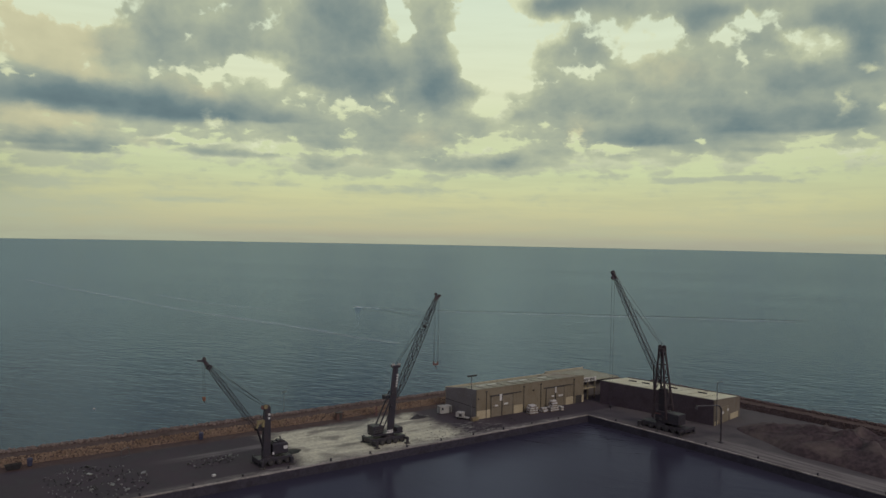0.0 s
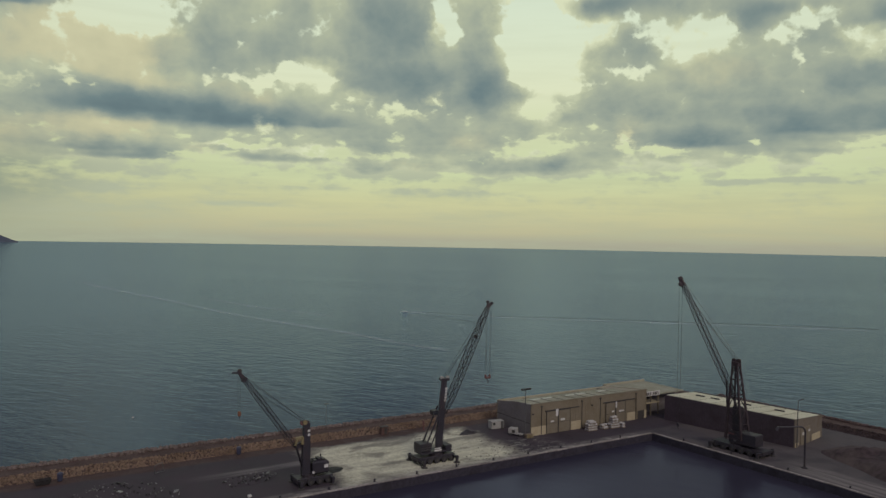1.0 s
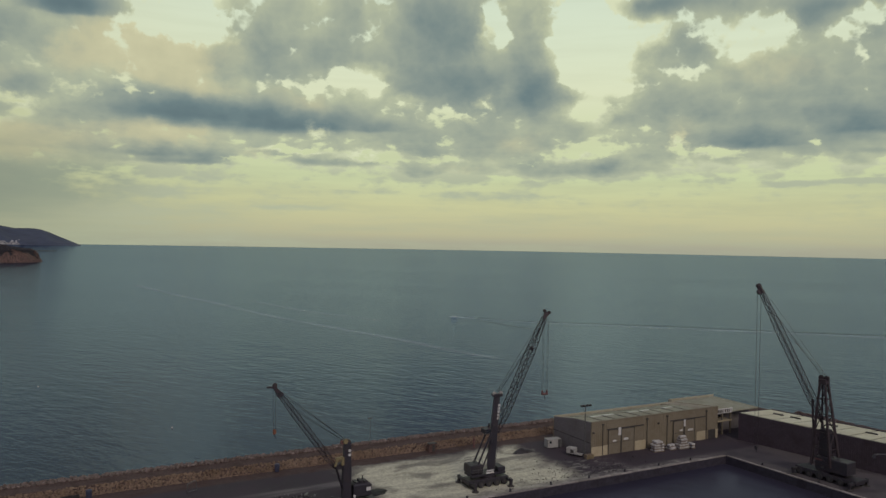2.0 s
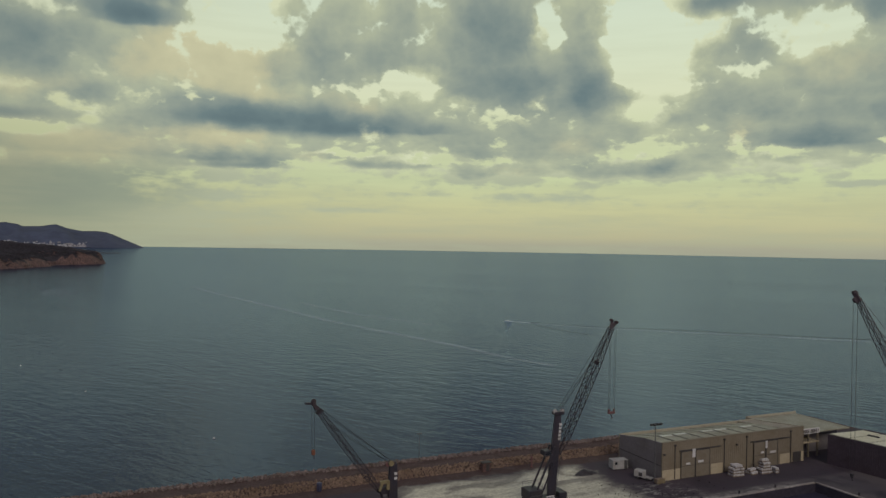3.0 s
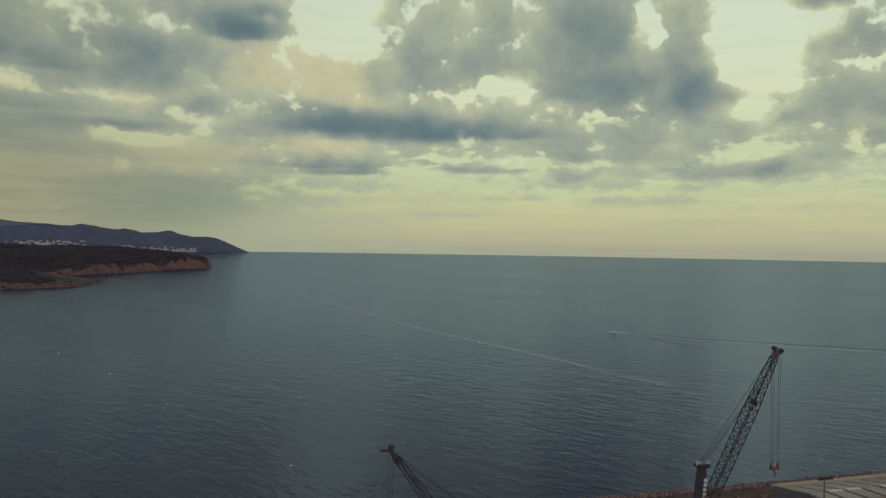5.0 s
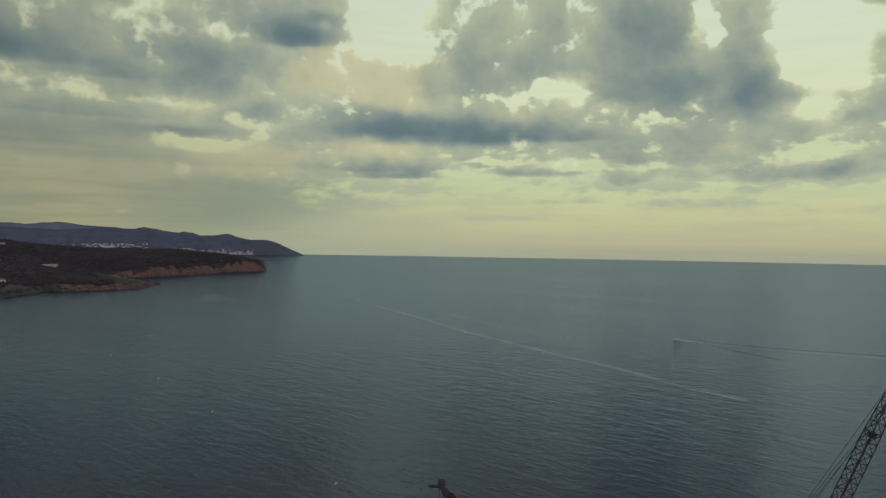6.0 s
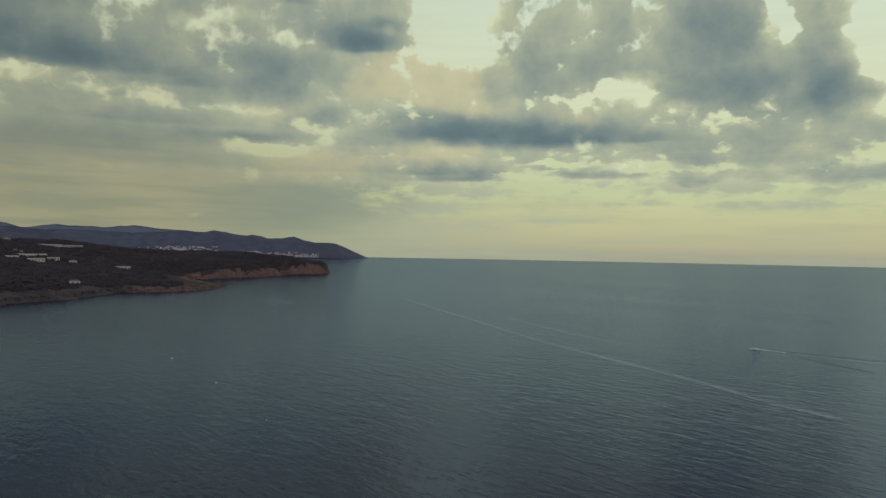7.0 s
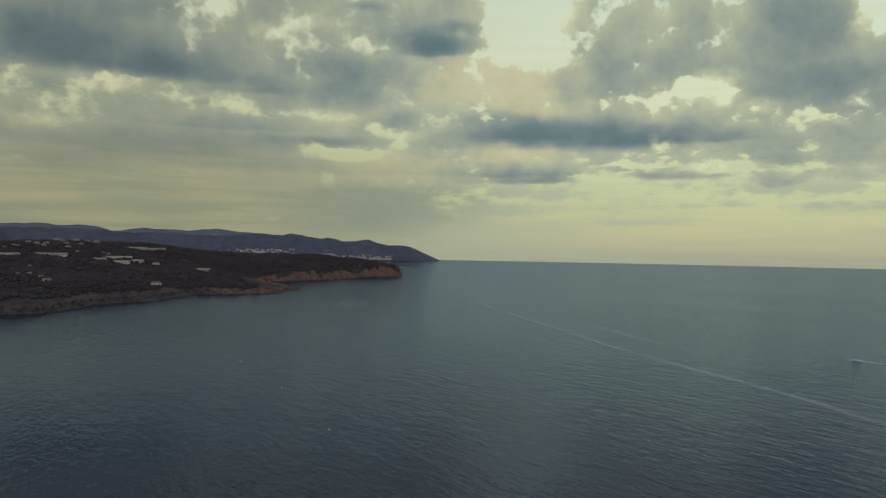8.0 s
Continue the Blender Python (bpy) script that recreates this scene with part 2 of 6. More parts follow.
# backlit: thin rims and upper sides are bright, cores and undersides slate
relief = W.math("SUBTRACT", texture, texture_above)
tone = W.math("ADD", W.math("MULTIPLY_ADD", texture, 0.26, W.math("MULTIPLY_ADD", banks, -0.42, base)), W.math("MULTIPLY", relief, -0.22))
lit = total_of(masses(LIT_SEAWARD, bent), masses(LIT_LANDWARD, bent))
tone = W.math("ADD", W.math("MULTIPLY_ADD", lit, -0.16, tone), W.math("MULTIPLY", W.math("MULTIPLY_ADD", heap, 0.44, -0.22), W.math("MULTIPLY", fade, calm)))
# near the horizon thin cloud is haze, no brighter than the sky behind it
tone = W.math("MAXIMUM", tone, W.remap(el, 7.5, 4.5, 0.0, 0.42))
cloud = W.ramp(W.math("MULTIPLY_ADD", tone, 0.72, -0.06), [
    (0.0, srgb(219, 225, 189)), (0.09, srgb(202, 208, 175)), (0.20, srgb(184, 191, 162)), (0.34, srgb(164, 173, 154)),
    (0.52, srgb(139, 152, 144)), (0.72, srgb(112, 131, 132)), (1.0, srgb(91, 111, 117))])
warm = W.math("MULTIPLY", W.remap(W.math("ADD", lit, W.math("MULTIPLY_ADD", lumps, 0.5, -0.25)), 0.05, 0.75), W.remap(tone, 0.95, 0.25, 0.0, 0.6))
cloud = W.mix(warm, cloud, srgb(206, 198, 158))

height = W.remap(el, -2.0, 24.0, 0.0, 1.0, False)
open_sky = W.ramp(height, [
    (0.0, srgb(150, 156, 144)), (0.075, srgb(172, 170, 148)), (0.10, srgb(190, 186, 150)), (0.135, srgb(197, 195, 154)), (0.19, srgb(204, 205, 158)),
    (0.27, srgb(204, 214, 168)), (0.42, srgb(214, 222, 180)), (0.52, srgb(224, 230, 195)), (0.68, srgb(220, 231, 203)), (1.0, srgb(206, 224, 208))])
seaward = W.math("ABSOLUTE", W.math("ADD", az, 2.0))
side = W.remap(seaward, 16.0, 58.0, 0.0, 0.75)
open_sky = W.mix(side, open_sky, W.ramp(height, [(0.0, srgb(120, 124, 112)), (0.12, srgb(150, 152, 122)), (0.35, srgb(176, 178, 138)), (0.6, srgb(212, 212, 172)), (1.0, srgb(196, 208, 190))]))
cloud = W.mix(W.math("MULTIPLY", W.remap(seaward, 34.0, 64.0), 0.34), cloud, srgb(80, 88, 82))
landward = W.math("MULTIPLY", W.math("MULTIPLY", W.remap(az, 22.0, 50.0), W.remap(el, 10.5, 4.0)), 0.6)
cloud = W.mix(landward, cloud, W.mix(W.remap(streaks, 0.35, 0.65), srgb(138, 138, 108), srgb(172, 164, 124)))
# a grey-green shower over the bay
cloud = W.mix(W.math("MULTIPLY", W.remap(masses(RAIN, soft_at), 0.0, 1.0, 0.0, 1.0, False), 0.62), cloud, srgb(126, 140, 127))
veil = W.math("MULTIPLY", W.remap(streaks, 0.40, 0.66), W.remap(el, 9.0, 2.0, 0.1, 0.35))
open_sky = W.mix(veil, open_sky, srgb(176, 180, 150))
# above 19 degrees, out of view, the gaps are brightened to light the sea
glow = W.remap(el, 19.0, 27.0, 1.0, 1.9)
open_sky = W.vec("MULTIPLY", open_sky, W.xyz(glow, glow, glow))
picture = W.mix(clear, cloud, open_sky)
# the dusk sky overhead and behind, unseen, is made slate violet to tint shade
overhead = W.remap(el, 23.0, 38.0, 0.0, 0.92)
behind = W.remap(W.math("ABSOLUTE", W.math("ADD", az, -16.0)), 62.0, 120.0, 0.0, 0.9)
picture = W.mix(overhead, picture, W.mix(W.remap(heap, 0.35, 0.65), srgb(104, 110, 132), srgb(80, 86, 108)))
picture = W.mix(behind, picture, W.mix(W.remap(heap, 0.35, 0.65), srgb(162, 157, 180), srgb(132, 129, 156)))

air = world.node_tree.nodes.new("ShaderNodeTexSky")
air.sky_type, air.sun_disc = "NISHITA", False
air.sun_elevation, air.sun_rotation = radians(SUN_EL), radians(-SUN_AZ)
bg_air = world.node_tree.nodes.new("ShaderNodeBackground")
bg_cloud = world.node_tree.nodes.new("ShaderNodeBackground")
W.put(air.outputs[0], bg_air.inputs[0])
W.put(picture, bg_cloud.inputs[0])
bg_air.inputs[1].default_value, bg_cloud.inputs[1].default_value = 0.05, 1.0
blend = world.node_tree.nodes.new("ShaderNodeMixShader")
blend.inputs[0].default_value = 0.96
W.put(bg_air.outputs[0], blend.inputs[1])
W.put(bg_cloud.outputs[0], blend.inputs[2])
W.put(blend.outputs[0], world.node_tree.nodes.new("ShaderNodeOutputWorld").inputs[0])

sun = new("sun", bpy.data.lights.new("sun", "SUN"))
sun.data.energy, sun.data.angle, sun.data.color = 1.0, radians(25), (1.0, 0.89, 0.76)
sun.matrix_world = look((-300 * math.sin(radians(SUN_AZ)), 300 * math.cos(radians(SUN_AZ)), 300 * math.tan(radians(SUN_EL))), (0, 0, 0))
# ---- materials ----
def surface(name, base, rough=0.8, metal=0.0, spread=0.25, grain=6.0, stain=0.35, bump=0.15, pieces=0.0, dirt=None):
    """A weathered surface: grain and stains at two sizes, roughness that follows them, fine relief."""
    m = bpy.data.materials.new(name)
    m.use_nodes = True
    n = Nodes(m.node_tree)
    shader = m.node_tree.nodes["Principled BSDF"]
    at = m.node_tree.nodes.new("ShaderNodeNewGeometry").outputs["Position"]
    small = n.noise(at, grain, 5.0, 0.6)[0]
    large = n.noise(at, stain, 4.0, 0.6, 0.4)[0]
    lo = tuple(c * (1 - spread) for c in base[:3]) + (1,)
    hi = tuple(min(1, c * (1 + spread)) for c in base[:3]) + (1,)
    colour = n.mix(n.remap(small, 0.3, 0.7), lo, hi)
    worn = dirt or tuple(c * (1 - 1.3 * spread) * k for c, k in zip(base[:3], (1.0, 0.95, 0.88))) + (1,)
    colour = n.mix(n.math("MULTIPLY", n.remap(large, 0.45, 0.72), 0.75), colour, worn)
    if pieces:
        one = m.node_tree.nodes.new("ShaderNodeObjectInfo").outputs["Random"]
        isle = m.node_tree.nodes.new("ShaderNodeNewGeometry").outputs["Random Per Island"]
        each = n.math("FRACT", n.math("ADD", one, isle))
        hsv = m.node_tree.nodes.new("ShaderNodeHueSaturation")
        n.put(colour, hsv.inputs["Color"])
        n.put(n.remap(each, 0, 1, 1 - pieces, 1 + pieces, False), hsv.inputs["Value"])
        n.put(n.remap(n.math("FRACT", n.math("MULTIPLY", each, 7.3)), 0, 1, 0.5 - 0.03 * pieces, 0.5 + 0.03 * pieces, False), hsv.inputs["Hue"])
        colour = hsv.outputs[0]
    n.put(colour, shader.inputs["Base Color"])
    n.put(n.remap(large, 0.3, 0.7, max(0.05, rough - 0.12), min(1, rough + 0.1)), shader.inputs["Roughness"])
    shader.inputs["Metallic"].default_value = metal
    if bump:
        b = m.node_tree.nodes.new("ShaderNodeBump")
        b.inputs["Strength"].default_value, b.inputs["Distance"].default_value = bump, 0.05
        n.put(small, b.inputs["Height"])
        n.put(b.outputs[0], shader.inputs["Normal"])
    return m


def sea_surface(name, deep, wave, gloss_rough, tint, most):
    m = bpy.data.materials.new(name)
    m.use_nodes = True
    n = Nodes(m.node_tree)
    m.node_tree.nodes.remove(m.node_tree.nodes["Principled BSDF"])
    at = m.node_tree.nodes.new("ShaderNodeNewGeometry").outputs["Position"]
    # wind waves run across the view, drawn out along their crests
    turned = m.node_tree.nodes.new("ShaderNodeVectorRotate")
    turned.rotation_type = "Z_AXIS"
    n.put(at, turned.inputs["Vector"])
    turned.inputs["Angle"].default_value = radians(24)
    lie = n.vec("MULTIPLY", turned.outputs[0], (0.42, 1.0, 1.0))
    swell = n.noise(lie, 0.09, 2.0, 0.5, 0.5)[0]
    chop = n.noise(lie, 0.26, 3.0, 0.55, 0.6)[0]
    fine = n.noise(n.vec("MULTIPLY", turned.outputs[0], (0.4, 1.0, 1.0)), 0.6, 3.0, 0.6, 0.3)[0]
    gusts = n.noise(n.vec("MULTIPLY", turned.outputs[0], (0.25, 1.0, 1.0)), 0.006, 4.0, 0.6, 0.5)[0]
    h = n.math("ADD", n.math("MULTIPLY", swell, 0.65), n.math("ADD", n.math("MULTIPLY", chop, 0.92), n.math("MULTIPLY", fine, 0.62)))
    b = m.node_tree.nodes.new("ShaderNodeBump")
    # sheltered under the land, rougher in the open
    offing = n.remap(n.split(at)[1], 180.0, 420.0, 0.92, 1.25)
    n.put(n.math("MULTIPLY", n.remap(gusts, 0.3, 0.7, wave * 0.7, wave), offing), b.inputs["Strength"])
    b.inputs["Distance"].default_value = 1.0
    n.put(h, b.inputs["Height"])
    body = m.node_tree.nodes.new("ShaderNodeBsdfDiffuse")
    n.put(n.mix(n.remap(gusts, 0.35, 0.65), deep, tuple(c * 1.25 for c in deep[:3]) + (1,)), body.inputs["Color"])
    n.put(b.outputs[0], body.inputs["Normal"])
    gloss = m.node_tree.nodes.new("ShaderNodeBsdfGlossy")
    n.put(n.remap(gusts, 0.3, 0.7, gloss_rough * 0.85, gloss_rough * 1.15), gloss.inputs["Roughness"])
    n.put(b.outputs[0], gloss.inputs["Normal"])
    gloss.inputs["Color"].default_value = tint
    fres = m.node_tree.nodes.new("ShaderNodeFresnel")
    fres.inputs["IOR"].default_value = 1.33
    n.put(b.outputs[0], fres.inputs["Normal"])
    mixed = m.node_tree.nodes.new("ShaderNodeMixShader")
    n.put(n.math("MINIMUM", fres.outputs[0], most), mixed.inputs[0])
    n.put(body.outputs[0], mixed.inputs[1])
    n.put(gloss.outputs[0], mixed.inputs[2])
    n.put(mixed.outputs[0], m.node_tree.nodes["Material Output"].inputs[0])
    return m


SEA = sea_surface("sea_water", (0.025, 0.021, 0.031, 1), 0.37, 0.06, (0.47, 0.61, 0.87, 1), 0.64)
BASIN = sea_surface("harbour_water", (0.036, 0.034, 0.050, 1), 0.10, 0.20, (0.36, 0.38, 0.56, 1), 0.34)


# harbour plan: the inner corner of the quay, with a along the long arm and b towards the open sea
PLAN = pose(43.2, 207.7, 0, 0, 0, 35.5)
QUAY = 2.0


def quay_ground():
    """Worn asphalt and concrete, a spill of pale dust, a strip of red earth beside the wall."""
    m = bpy.data.materials.new("quay_ground")
    m.use_nodes = True
    n = Nodes(m.node_tree)
    shader = m.node_tree.nodes["Principled BSDF"]
    at = m.node_tree.nodes.new("ShaderNodeNewGeometry").outputs["Position"]
    cs, sn = math.cos(radians(35.5)), math.sin(radians(35.5))
    off = n.vec("SUBTRACT", at, (43.2, 207.7, 0))
    a, b = n.vec("DOT_PRODUCT", off, (cs, sn, 0)), n.vec("DOT_PRODUCT", off, (-sn, cs, 0))
    fine = n.noise(at, 2.2, 6.0, 0.65)[0]
    mid = n.noise(at, 0.22, 5.0, 0.6, 0.5)[0]
    drag = n.noise(n.vec("MULTIPLY", n.xyz(a, b, 0.0), (0.06, 0.5, 1)), 1.0, 5.0, 0.65)[0]
    ragged = n.math("ADD", n.math("MULTIPLY_ADD", mid, 0.9, -0.45), n.math("MULTIPLY_ADD", drag, 0.24, -0.12))
    ground = n.mix(n.remap(mid, 0.35, 0.65), (0.032, 0.024, 0.031, 1), (0.053, 0.040, 0.049, 1))
    ground = n.mix(n.math("MULTIPLY", n.remap(fine, 0.5, 0.75), 0.5), ground, (0.058, 0.050, 0.050, 1))
    # red earth along the foot of the rubble wall
    earth = n.remap(n.math("ADD", b, n.math("MULTIPLY", ragged, 2.5)), 30.0, 31.5)
    ground = n.mix(earth, ground, n.mix(n.remap(fine, 0.35, 0.7), (0.050, 0.027, 0.023, 1), (0.080, 0.046, 0.038, 1)))
    # dust round the cranes
    across = n.math("MAXIMUM", n.math("ABSOLUTE", n.math("DIVIDE", n.math("ADD", a, 64.0), 23.5)),
                    n.math("ABSOLUTE", n.math("DIVIDE", n.math("ADD", b, -15.5), 14.5)))
    dust = n.math("ADD", across, n.math("MULTIPLY", ragged, 0.42))
    dusty = n.remap(dust, 1.10, 0.80)
    blotch = n.noise(n.vec("MULTIPLY", n.xyz(a, b, 0.0), (0.7, 1.0, 1)), 0.07, 4.0, 0.55, 1.5)[0]
    pale = n.mix(n.remap(n.math("ADD", fine, n.math("MULTIPLY", drag, 0.5)), 0.5, 0.95), (0.36, 0.345, 0.255, 1), (0.68, 0.665, 0.50, 1))
    ground = n.mix(n.math("MULTIPLY", dusty, n.math("MULTIPLY", n.remap(drag, 0.25, 0.55, 0.85, 1.0), n.remap(blotch, 0.38, 0.56, 0.38, 1.0))), ground, pale)
    # grey concrete apron beside the quay edge and at the heap
    apron = n.remap(n.math("ADD", b, n.math("MULTIPLY", ragged, 2.0)), 5.0, 2.6)
    ground = n.mix(n.math("MULTIPLY", apron, n.remap(mid, 0.3, 0.6, 0.15, 0.5)), ground, (0.13, 0.118, 0.11, 1))
    # dust trodden and blown along the quay edge, and a pale wheel track past the scrap
    crumbs = n.noise(n.vec("MULTIPLY", n.xyz(a, b, 0.0), (0.35, 1.0, 1)), 0.9, 6.0, 0.7)[0]
    edge_dust = n.math("MULTIPLY", n.remap(n.math("ABSOLUTE", n.math("ADD", b, -2.0)), 2.6, 0.4), n.math("MULTIPLY", n.remap(a, -130.0, -85.0), n.remap(a, 2.0, -12.0)))
    ground = n.mix(n.math("MULTIPLY", edge_dust, n.remap(crumbs, 0.42, 0.66, 0.05, 0.8)), ground, (0.36, 0.35, 0.30, 1))
    spill = n.math("MULTIPLY", n.remap(n.math("ABSOLUTE", n.math("ADD", a, 36.0)), 12.0, 3.0), n.remap(n.math("ABSOLUTE", n.math("ADD", b, -8.0)), 8.0, 2.0))
    ground = n.mix(n.math("MULTIPLY", spill, n.remap(crumbs, 0.50, 0.62, 0.0, 0.7)), ground, (0.34, 0.33, 0.285, 1))
    wheel_way = n.math("MULTIPLY", n.remap(n.math("ABSOLUTE", n.math("ADD", n.math("ADD", b, -23.0), n.math("MULTIPLY", a, -0.02))), 2.4, 0.6), n.math("MULTIPLY", n.remap(a, -118.0, -100.0), n.remap(a, -84.0, -92.0)))
    ground = n.mix(n.math("MULTIPLY", wheel_way, n.remap(drag, 0.35, 0.6, 0.1, 0.4)), ground, (0.30, 0.28, 0.26, 1))
    track = n.remap(n.math("ABSOLUTE", n.math("ADD", n.math("ADD", a, -8.0), n.math("MULTIPLY", ragged, 4.0))), 5.0, 2.5)
    yard = n.math("MULTIPLY", track, n.remap(b, -30.0, -42.0))
    ground = n.mix(n.math("MULTIPLY", yard, n.remap(n.noise(n.vec("MULTIPLY", n.xyz(a, b, 0.0), (0.9, 0.05, 1)), 1.0, 4.0, 0.6)[0], 0.38, 0.62, 0.15, 0.9)), ground, (0.20, 0.18, 0.17, 1))
    n.put(ground, shader.inputs["Base Color"])
    n.put(n.remap(mid, 0.3, 0.7, 0.72, 0.95), shader.inputs["Roughness"])
    bp = m.node_tree.nodes.new("ShaderNodeBump")
    bp.inputs["Strength"].default_value, bp.inputs["Distance"].default_value = 0.3, 0.08
    n.put(fine, bp.inputs["Height"])
    n.put(bp.outputs[0], shader.inputs["Normal"])
    return m


GROUND = quay_ground()
COPING = surface("pale_worn_coping", (0.27, 0.245, 0.22), 0.85, 0, 0.3, 2.0, 0.15, 0.2, 0.25)
CORE = surface("packed_brown_earth", (0.080, 0.052, 0.043), 0.95, 0, 0.35, 2.5, 0.25, 0.5)
OCHRE_ROCK = surface("ochre_stone", (0.20, 0.140, 0.094), 0.9, 0, 0.25, 3.0, 0.12, 0.3, 0.28)
GREY_ROCK = surface("grey_brown_stone", (0.165, 0.13, 0.112), 0.9, 0, 0.3, 3.0, 0.3, 0.4, 0.35)
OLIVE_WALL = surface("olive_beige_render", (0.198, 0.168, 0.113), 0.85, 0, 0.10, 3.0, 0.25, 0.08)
# darker olive render, shade on the end wall put into its colour
SHADED_OLIVE = surface("shaded_olive_render", (0.16, 0.136, 0.102), 0.85, 0, 0.10, 3.0, 0.25, 0.08)
GREY_WALL = surface("grey_steel_cladding", (0.175, 0.16, 0.16), 0.6, 0.1, 0.10, 2.0, 0.2, 0.05)
BROWN_WALL = surface("dark_brown_cladding", (0.064, 0.048, 0.057), 0.7, 0.1, 0.15, 2.0, 0.2, 0.05)
PLINTH = surface("cream_plinth", (0.42, 0.36, 0.235), 0.85, 0, 0.12, 3.0, 0.4, 0.08)
DOOR = surface("taupe_steel_door", (0.200, 0.172, 0.120), 0.6, 0.1, 0.10, 3.0, 0.4, 0.05)
TRIM = surface("dark_trim", (0.06, 0.055, 0.05), 0.7, 0.2, 0.2, 4.0, 0.5, 0.05)
ROOF_OLIVE = surface("weathered_green_roof_sheet", (0.29, 0.29, 0.215), 0.75, 0.0, 0.15, 1.5, 0.18, 0.1, 0.12)
END_ROOF = surface("beige_roof_felt", (0.30, 0.27, 0.205), 0.85, 0.0, 0.15, 1.5, 0.18, 0.1)
ROOF_PALE = surface("pale_cream_roof_sheet", (0.60, 0.59, 0.43), 0.7, 0.0, 0.10, 1.5, 0.18, 0.1, 0.08)
PARAPET = surface("cream_parapet", (0.36, 0.335, 0.245), 0.85, 0, 0.12, 2.0, 0.3, 0.08)
WHITE = surface("white_paint", (0.55, 0.545, 0.51), 0.6, 0, 0.08, 3.0, 0.6, 0.04, 0.06)
DULL_WHITE = surface("weathered_white_paint", (0.36, 0.355, 0.33), 0.7, 0, 0.15, 3.0, 0.6, 0.04, 0.06)
BOAT_WHITE = surface("clean_white_gelcoat", (0.66, 0.72, 0.70), 0.35, 0, 0.03, 3.0, 0.6, 0.0)
SKYLIGHT = surface("milky_skylight", (0.44, 0.45, 0.39), 0.35, 0, 0.06, 2.0, 0.5, 0.0, 0.05)
HUT_WALL = surface("rust_brown_sheet", (0.11, 0.062, 0.050), 0.8, 0, 0.3, 3.0, 0.5, 0.1)
CRANE_BLACK = surface("black_green_crane_paint", (0.030, 0.027, 0.033), 0.5, 0.0, 0.3, 4.0, 0.6, 0.05, 0, (0.042, 0.032, 0.031, 1))
CRANE_RUST = surface("rust_brown_crane_paint", (0.042, 0.029, 0.031), 0.6, 0.0, 0.3, 4.0, 0.6, 0.05)
LATTICE = surface("dark_boom_steel", (0.062, 0.054, 0.060), 0.55, 0.5, 0.25, 4.0, 0.6, 0.0)
ROPE = surface("greased_wire_rope", (0.05, 0.05, 0.05), 0.5, 0.6, 0.2, 8.0, 1.0, 0.0)
RED = surface("faded_red_paint", (0.15, 0.072, 0.064), 0.6, 0.1, 0.2, 5.0, 0.8, 0.05)
YELLOW = surface("faded_yellow_paint", (0.24, 0.20, 0.10), 0.6, 0.1, 0.2, 5.0, 0.8, 0.05)
ORANGE = surface("faded_orange_paint", (0.21, 0.085, 0.045), 0.6, 0.1, 0.2, 5.0, 0.8, 0.05)
BLUE = surface("blue_plastic", (0.045, 0.050, 0.085), 0.5, 0, 0.2, 5.0, 0.8, 0.02)
RUBBER = surface("black_rubber", (0.030, 0.029, 0.031), 0.85, 0, 0.2, 8.0, 1.0, 0.1)
GLASS = surface("dark_window_glass", (0.02, 0.025, 0.03), 0.08, 0, 0.1, 1.0, 0.3, 0.0)
GALVANISED = surface("galvanised_steel", (0.16, 0.16, 0.155), 0.5, 0.7, 0.15, 6.0, 1.0, 0.02)
HEAP = surface("red_brown_bulk_heap", (0.050, 0.033, 0.035), 0.95, 0, 0.4, 0.9, 0.09, 0.6, 0, (0.14, 0.112, 0.094, 1))
SCRAP_DARK = surface("dark_scrap_metal", (0.034, 0.031, 0.032), 0.7, 0.2, 0.35, 5.0, 0.8, 0.1, 0.6)
SCRAP_LIGHT = surface("light_scrap_metal", (0.19, 0.19, 0.185), 0.5, 0.3, 0.2, 5.0, 0.8, 0.1, 0.5)
BAG = surface("white_woven_sacking", (0.50, 0.49, 0.46), 0.9, 0, 0.12, 6.0, 1.0, 0.3, 0.1)
WOOD = surface("grey_pallet_wood", (0.20, 0.155, 0.11), 0.85, 0, 0.25, 8.0, 1.0, 0.2)
WOODS = surface("dark_pine_wood", (0.027, 0.024, 0.028), 0.95, 0, 0.15, 0.12, 0.012, 0.2, 0.06)
SCRUB = surface("dark_scrub_ground", (0.027, 0.023, 0.026), 0.95, 0, 0.35, 0.10, 0.012, 0.4, 0, (0.040, 0.031, 0.028, 1))
CLIFF = surface("rust_cliff_rock", (0.118, 0.072, 0.058), 0.95, 0, 0.55, 0.35, 0.05, 0.6, 0, (0.075, 0.055, 0.050, 1))
SHORE_ROCK = surface("dark_grey_shore_rock", (0.042, 0.037, 0.038), 0.95, 0, 0.5, 0.2, 0.03, 0.6, 0, (0.082, 0.075, 0.070, 1))
RUST_ROCK = surface("broken_rust_rock", (0.115, 0.076, 0.063), 0.95, 0, 0.5, 0.5, 0.05, 0.5, 0.5)
BROKEN_ROCK = surface("broken_grey_rock", (0.060, 0.050, 0.048), 0.95, 0, 0.45, 0.5, 0.05, 0.5, 0.5)
# the shadow along the inner bank is put into this stone colour
SHADOW_ROCK = surface("shadowed_red_brown_stone", (0.052, 0.035, 0.035), 0.95, 0, 0.3, 2.0, 0.2, 0.4, 0.3)
RED_ARMOUR = surface("red_brown_armour_stone", (0.098, 0.066, 0.060), 0.95, 0, 0.3, 2.0, 0.2, 0.4, 0.3)
